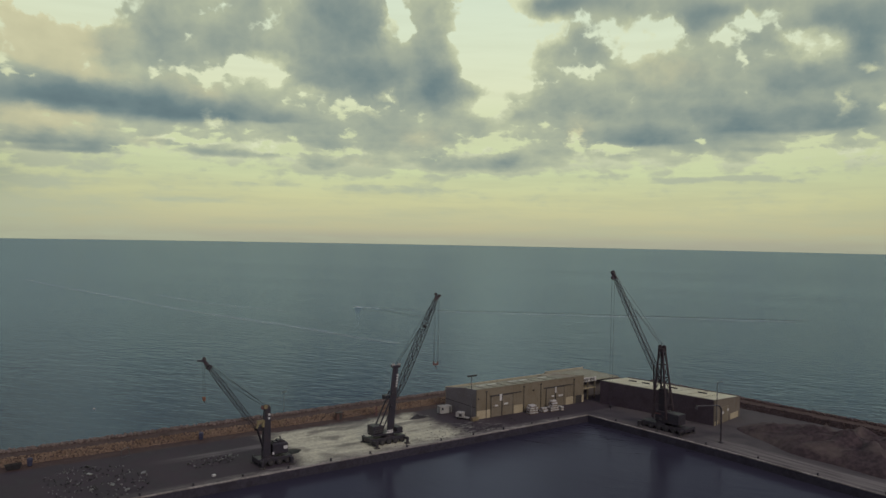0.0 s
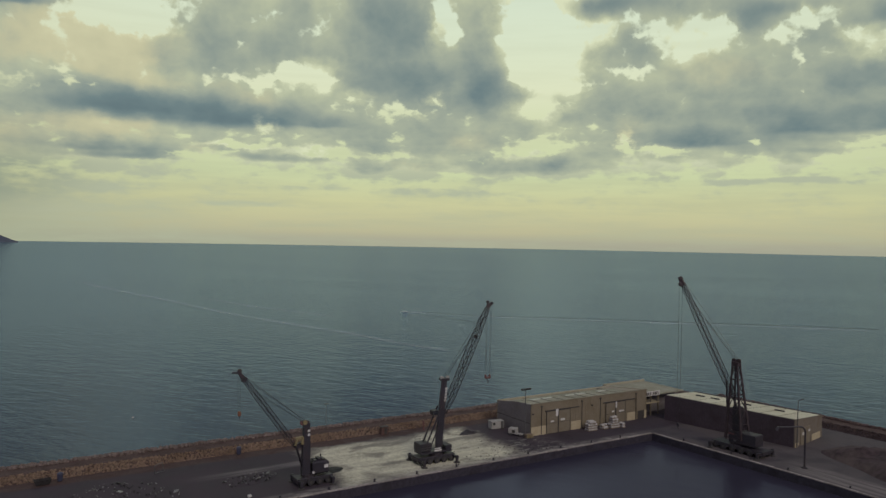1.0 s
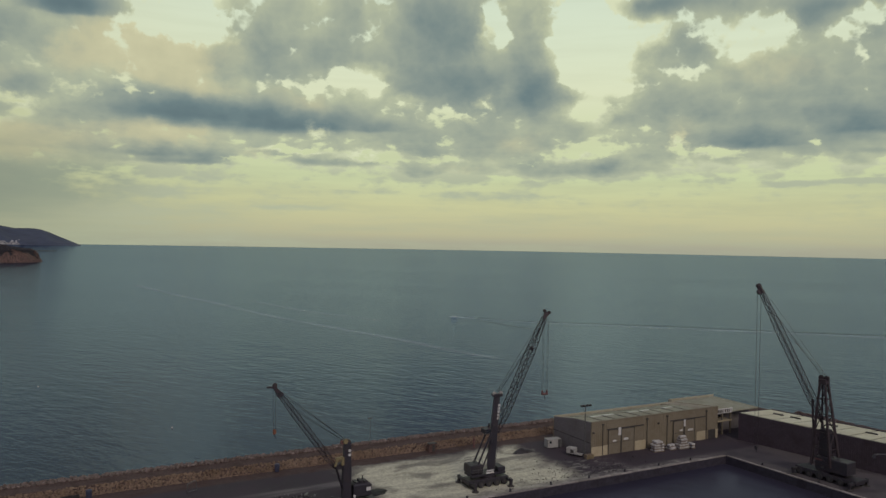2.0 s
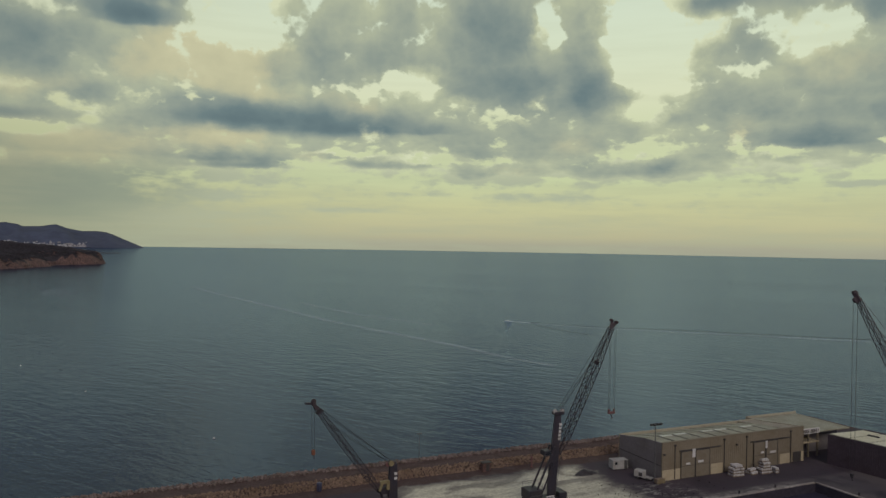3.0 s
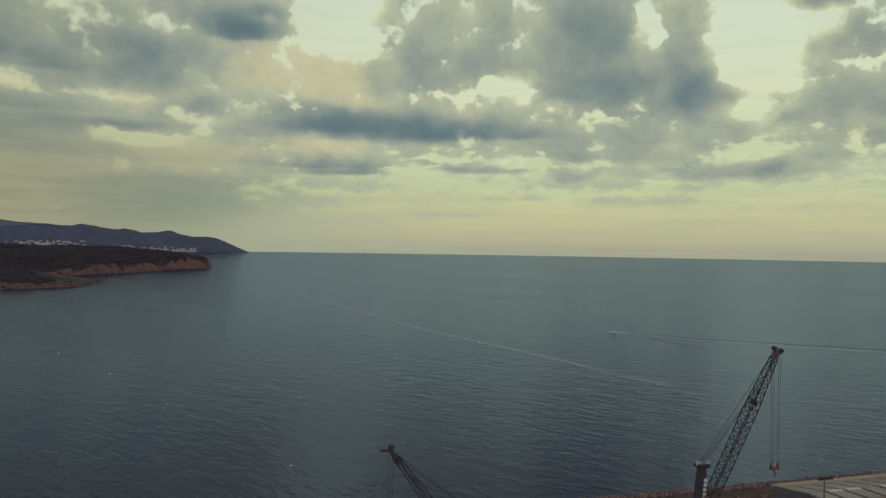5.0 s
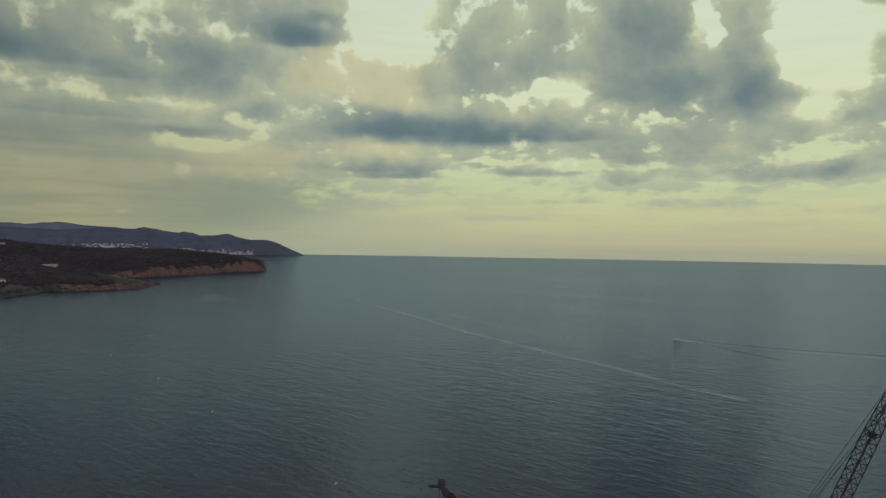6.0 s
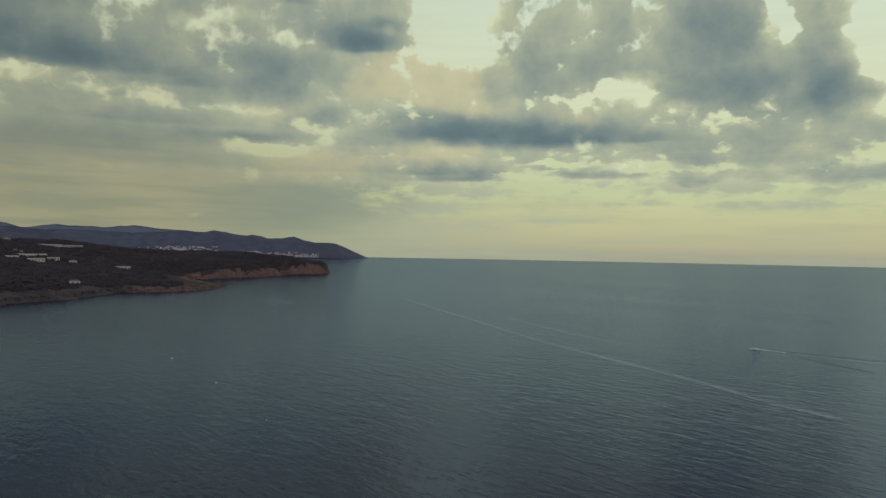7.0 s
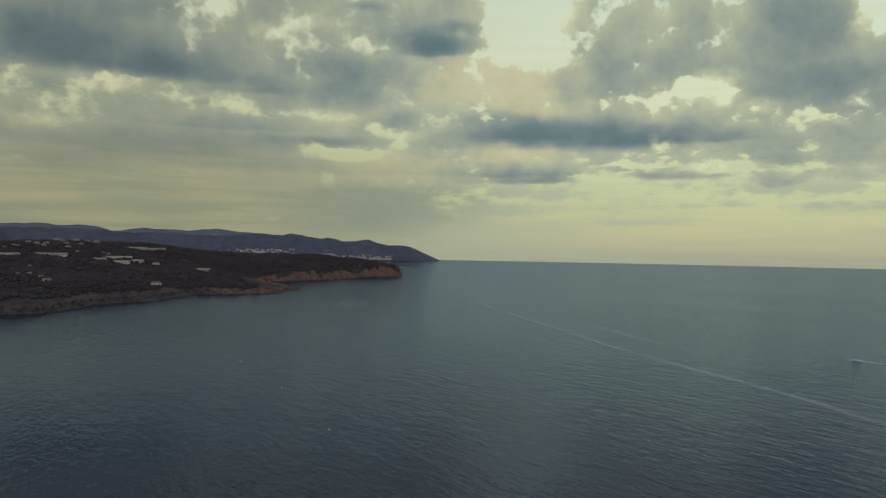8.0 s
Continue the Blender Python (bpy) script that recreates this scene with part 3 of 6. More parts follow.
FASCIA = surface("white_sign_panel", (0.6, 0.59, 0.55), 0.6, 0, 0.08, 3.0, 0.6, 0.02)
QUAY_WALL = surface("dark_quay_wall", (0.032, 0.028, 0.038), 0.7, 0, 0.3, 1.5, 0.2, 0.2)
# aerial haze is painted into the colours of far town, hills and ridge
FAR_TOWN = surface("hazy_pale_town", (0.36, 0.365, 0.37), 1.0, 0, 0.1, 0.02, 0.01, 0.0, 0.4)
HAZY_LAND = surface("hazy_blue_distant_land", (0.064, 0.080, 0.120), 1.0, 0, 0.18, 0.02, 0.003, 0.0)
HAZY_RIDGE = surface("hazy_pale_distant_ridge", (0.105, 0.140, 0.185), 1.0, 0, 0.12, 0.02, 0.003, 0.0)
TILE = surface("weathered_roof_tile", (0.20, 0.175, 0.155), 0.85, 0, 0.2, 1.0, 0.2, 0.1, 0.15)
FAR_WHITE = surface("sunlit_white_render", (0.46, 0.46, 0.42), 0.85, 0, 0.1, 1.0, 0.2, 0.0, 0.25)


# ---- mesh helpers ----
class Shape:
    """Collects boxes, rods and prisms into one mesh."""

    def __init__(self):
        self.v, self.f = [], []

    def add(self, verts, faces):
        k = len(self.v)
        self.v += [tuple(x) for x in verts]
        self.f += [tuple(i + k for i in q) for q in faces]
        return self

    def box(self, x, y, z, w, d, h, rz=0.0, m=None, bevel=0.0):
        """A box whose base is centred on x, y at height z."""
        c, s = math.cos(radians(rz)), math.sin(radians(rz))
        def ring(k, zz):
            return [(x + c * px - s * py, y + s * px + c * py, zz) for px, py in ((-w / 2 + k, -d / 2 + k), (w / 2 - k, -d / 2 + k), (w / 2 - k, d / 2 - k), (-w / 2 + k, d / 2 - k))]
        if bevel:
            rings = [ring(bevel, z), ring(0, z + bevel), ring(0, z + h - bevel), ring(bevel, z + h)]
        else:
            rings = [ring(0, z), ring(0, z + h)]
        vs = [p for r in rings for p in r]
        if m is not None:
            vs = [m @ Vector(p) for p in vs]
        n = len(rings)
        fs = [(3, 2, 1, 0), tuple(range(4 * n - 4, 4 * n))]
        for k in range(n - 1):
            fs += [(4 * k + i, 4 * k + (i + 1) % 4, 4 * k + 4 + (i + 1) % 4, 4 * k + 4 + i) for i in range(4)]
        return self.add(vs, fs)

    def rod(self, p, q, r0, r1=None, sides=6):
        p, q = Vector(p), Vector(q)
        r1 = r0 if r1 is None else r1
        t = (q - p).to_track_quat("Z", "Y")
        vs = []
        for o, r in ((p, r0), (q, r1)):
            vs += [o + t @ Vector((r * math.cos(2 * math.pi * i / sides), r * math.sin(2 * math.pi * i / sides), 0)) for i in range(sides)]
        fs = [tuple(reversed(range(sides))), tuple(range(sides, 2 * sides))]
        fs += [(i, (i + 1) % sides, sides + (i + 1) % sides, sides + i) for i in range(sides)]
        return self.add(vs, fs)

    def tube(self, points, r, sides=5):
        """One unbroken tube through a row of points."""
        pts, vs = [Vector(p) for p in points], []
        for i, p in enumerate(pts):
            t = (pts[min(i + 1, len(pts) - 1)] - pts[max(i - 1, 0)]).to_track_quat("Z", "Y")
            vs += [p + t @ Vector((r * math.cos(2 * math.pi * k / sides), r * math.sin(2 * math.pi * k / sides), 0)) for k in range(sides)]
        fs = [tuple(reversed(range(sides))), tuple(range(len(vs) - sides, len(vs)))]
        for i in range(len(pts) - 1):
            fs += [(i * sides + k, i * sides + (k + 1) % sides, (i + 1) * sides + (k + 1) % sides, (i + 1) * sides + k) for k in range(sides)]
        return self.add(vs, fs)

    def beam(self, p, q, w0, d0, w1=None, d1=None):
        """A square-section beam that may taper from p to q."""
        p, q = Vector(p), Vector(q)
        w1, d1 = (w0 if w1 is None else w1), (d0 if d1 is None else d1)
        t = (q - p).to_track_quat("Z", "Y")
        vs = []
        for o, w, d in ((p, w0, d0), (q, w1, d1)):
            vs += [o + t @ Vector((i * w / 2, j * d / 2, 0)) for i, j in ((-1, -1), (1, -1), (1, 1), (-1, 1))]
        return self.add(vs, [(3, 2, 1, 0), (4, 5, 6, 7), (0, 1, 5, 4), (1, 2, 6, 5), (2, 3, 7, 6), (3, 0, 4, 7)])

    def lathe(self, at, axis, rings, sides=10):
        """Rings of (distance along the axis, radius)."""
        t, at = Vector(axis).to_track_quat("Z", "Y"), Vector(at)
        vs = [at + t @ Vector((r * math.cos(2 * math.pi * i / sides), r * math.sin(2 * math.pi * i / sides), z)) for z, r in rings for i in range(sides)]
        fs = [tuple(reversed(range(sides))), tuple(range(len(vs) - sides, len(vs)))]
        for k in range(len(rings) - 1):
            fs += [(k * sides + i, k * sides + (i + 1) % sides, (k + 1) * sides + (i + 1) % sides, (k + 1) * sides + i) for i in range(sides)]
        return self.add(vs, fs)

    def slab(self, outline, z0, z1):
        n = len(outline)
        vs = [(x, y, z0) for x, y in outline] + [(x, y, z1) for x, y in outline]
        return self.add(vs, [tuple(reversed(range(n))), tuple(range(n, 2 * n))] + [(i, (i + 1) % n, n + (i + 1) % n, n + i) for i in range(n)])

    def stone(self, at, size, rng):
        """A rough stone of eight knocked-about corners."""
        turn = Euler((rng.uniform(0, 6.3), rng.uniform(0, 6.3), rng.uniform(0, 6.3))).to_matrix()
        vs = [Vector(at) + turn @ Vector([s * size * rng.uniform(0.28, 0.56) * k for s, k in zip(sg, (1.15, 0.95, 0.8))])
              for sg in ((-1, -1, -1), (1, -1, -1), (1, 1, -1), (-1, 1, -1), (-1, -1, 1), (1, -1, 1), (1, 1, 1), (-1, 1, 1))]
        return self.add(vs, [(3, 2, 1, 0), (4, 5, 6, 7), (0, 1, 5, 4), (1, 2, 6, 5), (2, 3, 7, 6), (3, 0, 4, 7)])

    def mesh(self, name, material):
        me = bpy.data.meshes.new(name)
        me.from_pydata(self.v, [], self.f)
        me.materials.append(material)
        me.update()
        return me


def part(name, shape, material, parent=None, label="", kind=""):
    ob = new(name, shape.mesh(name, material))
    if parent:
        ob.parent = parent
    return tagged(ob, label, kind=kind)


def thing(name, m, label, category, group="", kind=""):
    ob = new(name)
    ob.matrix_world = m
    return tagged(ob, label, category, group, kind)


def smooth(ob):
    for p in ob.data.polygons:
        p.use_smooth = True
    return ob
# ---- sea ----
disc = [(4900 * math.cos(2 * math.pi * i / 256), 50 + 4900 * math.sin(2 * math.pi * i / 256), 0) for i in range(256)]
rings = [(k * x, 50 + k * (y - 50), 0) for k in (0.04, 0.15, 0.45) for x, y, _ in disc] + disc
faces = [tuple(range(256))]
for k in range(3):
    faces += [(k * 256 + i, (k + 1) * 256 + i, (k + 1) * 256 + (i + 1) % 256, k * 256 + (i + 1) % 256) for i in range(256)]
water = part("sea", Shape().add(rings, faces), SEA)
tagged(water, "rippled teal-grey sea reaching the horizon", "sea", kind="structure")

# the sheltered basin inside the quay lies a hand above the open sea's troughs
basin = part("harbour_basin", Shape().add([(-320, 1.2, 0.06), (-320, -260, 0.06), (3.6, -260, 0.06), (3.6, -46, 0.06), (1.4, 1.2, 0.06)], [(0, 1, 2, 3, 4)]), BASIN)
basin.matrix_world = PLAN
tagged(basin, "calm dark violet-blue harbour water beside the quay", "harbour basin", kind="structure")

# ---- quay ----
EDGE_A, TURN, END = 0.9, (1.0, 0.9), (3.2, -46.0)
quay = part("quay", Shape().slab([(-320, EDGE_A), TURN, END, (3.2, -190), (62, -190), (54, 46), (-320, 46)], -3.0, QUAY), GROUND)
quay.data.materials.append(QUAY_WALL)
# side faces get a darker colour than the top
for face in quay.data.polygons:
    face.material_index = 0 if face.normal.z > 0.5 else 1
quay.matrix_world = PLAN
tagged(quay, "dark worn asphalt quay with pale dust patches", "quay", kind="structure")
cope = Shape().box(0, 0, -0.12, 2.94, 0.6, 0.25, bevel=0.04).mesh("coping_stone", COPING)
for i in range(60):
    ob = new("coping_stone", cope)
    ob.parent = quay
    ob.matrix_basis = pose(TURN[0] - 1.6 - 3 * i, EDGE_A + 0.25 + 0.03 * math.sin(i * 1.7), QUAY + 0.02 * math.sin(i * 2.3))
run = Vector((END[0] - TURN[0], END[1] - TURN[1], 0))
tilt = math.degrees(math.atan2(run.y, run.x))
for i in range(15):
    ob = new("coping_stone", cope)
    ob.parent = quay
    ob.matrix_basis = pose(TURN[0] + run.x * (i + 0.5) / 15 + 0.25, TURN[1] + run.y * (i + 0.5) / 15, QUAY + 0.02 * math.sin(i * 2.1), 0, 0, tilt)
for i in range(14):
    ob = new("coping_stone", cope)
    ob.parent = quay
    ob.matrix_basis = pose(3.45, -47.6 - 3 * i, QUAY + 0.02 * math.sin(i * 1.9), 0, 0, -90)


# ---- breakwater ----
def ridge_profile(w):
    return np.interp(w, [0, 2.2, 2.7, 6.0, 6.4, 8.4, 14.5], [2.0, 3.15, 3.3, 3.4, 3.5, 3.3, -1.5])


def breakwater(name, m, length, label, near=None, inner_stone=None, outer_stone=None):
    """Rubble wall with an inner stone slope, a walk on its crown and armour stones to the sea; x runs along it, y outwards."""
    rng = random.Random(len(label))
    top = thing(name, m, label, "breakwater", kind="structure")
    ws, sh = (0, 2.2, 2.7, 6.0, 6.4, 8.4, 14.5), Shape()
    n = int(length / 4)
    vs = []
    for i in range(n + 1):
        for w in ws:
            vs.append((length * i / n, w + rng.uniform(-0.15, 0.15), float(ridge_profile(w)) - 0.12 + rng.uniform(-0.08, 0.08)))
    fs = [(i * 7 + k, i * 7 + k + 1, i * 7 + k + 8, i * 7 + k + 7) for i in range(n) for k in range(6)]
    sh.add(vs, fs)
    part("crown_walk", sh, CORE, top, "dark earth walk along the crown")
    inner, outer = Shape(), Shape()
    kinds = [Shape().stone((0, 0, 0), 1.0, rng).mesh("stone", OCHRE_ROCK) for _ in range(7)]
    for _ in range(int(length * 36)):
        x, w = rng.uniform(0, length), rng.uniform(-0.4, 2.3)
        size = rng.uniform(0.18, 0.44)
        z = float(ridge_profile(max(w, 0))) + rng.uniform(-0.08, 0.08)
        if near and near[0] < x < near[1] and size > 0.405:
            ob = new("stone", rng.choice(kinds))
            ob.parent = top
            ob.matrix_basis = Matrix.LocRotScale((x, w, z), Euler((rng.uniform(0, 6), rng.uniform(0, 6), rng.uniform(0, 6))), (size,) * 3)
        else:
            inner.stone((x, w, z), size, rng)
    for _ in range(int(length * 26)):
        x, w = rng.uniform(0, length), 6.2 + 7.8 * rng.random() ** 1.5
        outer.stone((x, w, float(ridge_profile(w)) + rng.uniform(-0.1, 0.12)), rng.uniform(0.3, 0.68), rng)
    part("inner_rubble", inner, inner_stone or OCHRE_ROCK, top, "ochre rubble stones" if inner_stone is None else "brown rubble stones darkened for the inner shadow", "stuff")
    part("armour_rubble", outer, outer_stone or GREY_ROCK, top, "grey-brown armour stones" if outer_stone is None else "red-brown armour stones", "stuff")
    return top


breakwater("breakwater_1", PLAN @ pose(-230, 35.2, 0), 270, "ochre rubble breakwater with a dark crown walk", (120, 172))
breakwater("breakwater_2", PLAN @ pose(51.5, 34, 0, 0, 0, -86.5) @ pose(14, -6, 0), 201, "red-brown rubble breakwater on the far side of the yard", None, SHADOW_ROCK, RED_ARMOUR)
# ---- warehouses ----
def roof_sheets(parent, x0, x1, y0, y1, z0, z1, count, material, seam=0.36):
    """Roof sheets laid side by side from the eave to the ridge, with dark seams between them."""
    w = (x1 - x0) / count
    sheet = Shape()
    length, rise = y1 - y0, z1 - z0
    sheet.add([(-w / 2 + seam, 0, 0), (w / 2 - seam, 0, 0), (w / 2 - seam, length, rise), (-w / 2 + seam, length, rise),
               (-w / 2 + seam, 0, 0.12), (w / 2 - seam, 0, 0.12), (w / 2 - seam, length, rise + 0.12), (-w / 2 + seam, length, rise + 0.12)],
              [(3, 2, 1, 0), (4, 5, 6, 7), (0, 1, 5, 4), (1, 2, 6, 5), (2, 3, 7, 6), (3, 0, 4, 7)])
    me = sheet.mesh("roof_sheet", material)
    for i in range(count):
        ob = new("roof_sheet", me)
        ob.parent = parent
        ob.matrix_basis = pose(x0 + (i + 0.5) * w, y0, z0)


def wall(name, parent, x0, y0, x1, y1, z0, z1, material, thick=0.3, label=""):
    """A wall between two plan points; its outer face lies on the line, its thickness to the left of the way."""
    dx, dy = x1 - x0, y1 - y0
    n = math.hypot(dx, dy)
    m = pose(x0, y0, 0, 0, 0, math.degrees(math.atan2(dy, dx)))
    return part(name, Shape().box(n / 2, thick / 2, z0, n, thick, z1 - z0, m=m), material, parent, label)


def door_leaf(parent, x, w, z0, h, y=0.0):
    d = part("door", Shape().box(x, y - 0.06, z0, w, 0.12, h, bevel=0.02), DOOR, parent, "taupe steel sliding door leaf")
    frame_shape = Shape()
    for k in (-1, 1):
        frame_shape.box(x + k * w / 2, y - 0.10, z0, 0.14, 0.10, h)
    frame_shape.box(x, y - 0.10, z0 + h - 0.1, w, 0.10, 0.14)
    frame_shape.box(x, y - 0.10, z0 + h * 0.45, w, 0.10, 0.08)
    part("frame", frame_shape, TRIM, d)
    return d


def plate(name, parent, x, z, w, h, material=WHITE, y=-0.14, label=""):
    return part(name, Shape().box(x, y, z, w, 0.04, h), material, parent, label)


# long warehouse beside the quay: x along the front, y to the back, z from the quay
LONG, DEEP, EAVE = 42.8, 15.0, 8.15
shed = thing("warehouse", PLAN @ pose(-30.1, 13.8, QUAY), "long olive-beige warehouse with sliding doors on the quay", "warehouse")
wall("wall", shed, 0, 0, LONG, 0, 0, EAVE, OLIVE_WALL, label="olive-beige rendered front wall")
wall("wall", shed, LONG, 0.3, LONG, DEEP - 0.3, 0, 5.9, GREY_WALL)
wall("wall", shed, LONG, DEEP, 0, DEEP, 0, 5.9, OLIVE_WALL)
side = wall("wall", shed, 0, DEEP - 0.3, 0, 0.3, 0, 6.1, GREY_WALL, label="grey steel-clad end wall")
ribs = Shape()
for i in range(29):
    ribs.box(-0.02, 0.4 + i * 0.5, 3.4, 0.05, 0.14, 2.68)
part("cladding_ribs", ribs, GREY_WALL, side, kind="stuff")
part("cladding_ribs", Shape().box(-0.03, DEEP / 2, 3.15, 0.08, DEEP - 0.5, 0.16), TRIM, side, "dark joint line")
part("gable", Shape().add([(0.02, 0.3, 6.1), (0.02, DEEP - 0.3, 6.1), (0.02, DEEP - 0.3, 6.5), (0.02, 6.5, 7.8), (0.02, 0.3, 8.25),
                           (0.3, 0.3, 6.1), (0.3, DEEP - 0.3, 6.1), (0.3, DEEP - 0.3, 6.5), (0.3, 6.5, 7.8), (0.3, 0.3, 8.25)],
                          [(0, 4, 3, 2, 1), (5, 6, 7, 8, 9), (0, 1, 6, 5), (1, 2, 7, 6), (2, 3, 8, 7), (3, 4, 9, 8), (4, 0, 5, 9)]), GREY_WALL, shed)
part("roof_deck", Shape().add([(0.3, 0.3, 7.9), (LONG - 5.8, 0.3, 7.9), (LONG - 5.8, 6.5, 7.6), (0.3, 6.5, 7.6), (LONG - 5.8, DEEP - 0.3, 5.95), (0.3, DEEP - 0.3, 5.95)],
                              [(0, 1, 2, 3), (3, 2, 4, 5)]), TRIM, shed)
roof_sheets(shed, 0.35, LONG - 6.1, 0.5, 6.3, 7.92, 7.64, 9, ROOF_OLIVE)
roof_sheets(shed, 0.35, LONG - 6.1, 6.7, DEEP - 0.5, 7.6, 6.02, 9, ROOF_OLIVE)
for i in range(9):
    if i not in (0, 3, 6, 8):
        part("skylight", Shape().box(0.3 + (i + 0.5) * 4.05, 6.2, 7.66, 3.3, 1.0, 0.2, bevel=0.04), SKYLIGHT, shed)
part("parapet", Shape().box(LONG / 2, DEEP - 0.16, 5.9, LONG, 0.36, 0.75, bevel=0.03), PARAPET, shed, "cream rendered parapet")
def sloped_bar(x0, x1, y0, y1, z0, z1, h):
    """A bar or deck that falls from front height z0 to back height z1."""
    return Shape().add([(x0, y0, z0 - h), (x1, y0, z0 - h), (x1, y1, z1 - h), (x0, y1, z1 - h), (x0, y0, z0), (x1, y0, z0), (x1, y1, z1), (x0, y1, z1)],
                       [(3, 2, 1, 0), (4, 5, 6, 7), (0, 1, 5, 4), (1, 2, 6, 5), (2, 3, 7, 6), (3, 0, 4, 7)])


part("end_deck", sloped_bar(LONG - 5.6, LONG - 0.5, 0.4, DEEP - 0.4, 8.05, 6.45, 0.3), END_ROOF, shed, "beige raised end bay of the roof")
part("parapet", sloped_bar(LONG - 0.5, LONG - 0.02, 0.34, DEEP - 0.36, 8.25, 6.6, 0.9), PARAPET, shed, "cream rendered parapet")
part("parapet", sloped_bar(LONG - 6.0, LONG - 5.6, 0.4, DEEP - 0.4, 8.2, 6.55, 0.6), PARAPET, shed, "cream rendered parapet")
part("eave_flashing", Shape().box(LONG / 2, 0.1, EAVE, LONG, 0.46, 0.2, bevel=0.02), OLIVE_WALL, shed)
front_ribs = Shape()
for i in range(71):
    if not any(abs(0.4 + 0.6 * i - c) < h for c, h in ((9.1, 4.3), (30.2, 4.0), (40.6, 1.5))):
        front_ribs.box(0.4 + 0.6 * i, -0.02, 2.32, 0.1, 0.05, 5.7)
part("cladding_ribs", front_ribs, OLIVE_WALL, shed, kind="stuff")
for x0, x1 in ((0.0, 5.0), (13.8, 17.2), (35.0, 38.2), (39.6, 42.8)):
    part("plinth", Shape().box((x0 + x1) / 2, -0.04, 0.0, x1 - x0, 0.08, 2.3), PLINTH, shed, "cream painted wall base")
for x in (3.4, 17.6, 24.4, 38.4):
    part("downpipe", Shape().rod((x, -0.14, 0.1), (x, -0.14, 7.4), 0.09, sides=8).box(x, -0.14, 7.3, 0.5, 0.3, 0.35), TRIM, shed)
for x0, w, h in ((4.8, 8.8, 6.0), (25.6, 9.4, 6.0)):
    part("door_rail", Shape().box(x0 + w / 2 + 1.4, -0.12, h, w + 3.0, 0.2, 0.22), TRIM, shed)
for x, w, h in ((7.0, 3.9, 5.9), (11.2, 4.0, 5.9), (28.3, 3.6, 5.9), (32.2, 3.6, 5.9)):
    door_leaf(shed, x, w, 0.05, h, -0.12)
for x, z, w, h in ((8.6, 4.4, 0.85, 1.9), (7.0, 3.0, 1.1, 0.4), (10.6, 3.1, 1.5, 0.5), (30.4, 4.3, 0.6, 1.7), (32.5, 3.0, 1.8, 0.5), (29.2, 3.2, 1.0, 0.4)):
    plate("notice", shed, x, z, w, h, y=-0.27, label="white notice board")
part("side_door", Shape().box(40.6, -0.05, 0, 2.6, 0.1, 2.4, bevel=0.02), TRIM, shed, "small dark side door")
lamp_arm = Shape().box(0.45, -0.2, 5.6, 0.35, 0.4, 0.35, bevel=0.03)
part("wall_lamp", lamp_arm, TRIM, shed)
part("wall_lamp", Shape().box(21.3, -0.2, 5.8, 0.35, 0.4, 0.35, bevel=0.03), TRIM, shed)

# office link between the two warehouses
link = thing("office_link", PLAN @ pose(12.75, 17.2, QUAY), "low beige office link with a lettered white fascia", "building")
part("wall", Shape().box(9.0, 8.0, 0, 18.0, 13.0, 5.75), GREY_WALL, link)
part("roof", Shape().box(9.0, 6.3, 5.77, 18.0, 16.2, 0.3, bevel=0.04), ROOF_OLIVE, link, "weathered flat roof")
part("parapet", Shape().box(9.0, 14.2, 6.08, 18.0, 0.3, 0.5), PARAPET, link)
part("parapet", Shape().box(0.2, 7.0, 6.08, 0.3, 14.4, 0.4), PARAPET, link)
part("floor_slab", Shape().box(3.6, -0.3, 3.5, 7.0, 3.4, 0.3), PLINTH, link, "pale floor slab over the open bay")
for x in (0.6, 3.6, 6.8):
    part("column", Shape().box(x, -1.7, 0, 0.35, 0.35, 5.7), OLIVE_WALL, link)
for x in (1.4, 2.5, 4.6, 5.7):
    part("window", Shape().box(x, 1.4, 4.2, 0.8, 0.1, 1.5), GLASS, link, "dark office window")
part("rail", Shape().rod((0.4, -1.9, 4.4), (7.0, -1.9, 4.4), 0.05).rod((0.4, -1.9, 4.1), (7.0, -1.9, 4.1), 0.04), GALVANISED, link)
sign = part("fascia", Shape().box(4.1, -2.0, 5.75, 6.0, 0.14, 1.3, bevel=0.02), FASCIA, link, "white sign panel with dark letter bars")
for k in range(8):
    part("letter_bar", Shape().box(1.62 + 0.7 * k, -2.1, 5.95, (0.42, 0.46, 0.4, 0.16)[k % 4], 0.06, 0.9), TRIM, sign)

# second warehouse along the short arm
SW, SL, SH = 17.2, 36.6, 7.0
shed2 = thing("warehouse", PLAN @ pose(22.3, -26.2, QUAY, 0, 0, 10.0), "dark brown-clad warehouse with a pale sheet roof", "warehouse")
FALL = 1.35


def sloped_wall(y0, y1, material, label=""):
    """An end wall whose top falls with the roof."""
    return part("wall", Shape().add([(0, y0, 0), (SW, y0, 0), (SW, y1, 0), (0, y1, 0), (0, y0, SH), (SW, y0, SH - FALL), (SW, y1, SH - FALL), (0, y1, SH)],
                                    [(3, 2, 1, 0), (4, 5, 6, 7), (0, 1, 5, 4), (1, 2, 6, 5), (2, 3, 7, 6), (3, 0, 4, 7)]), material, shed2, label)


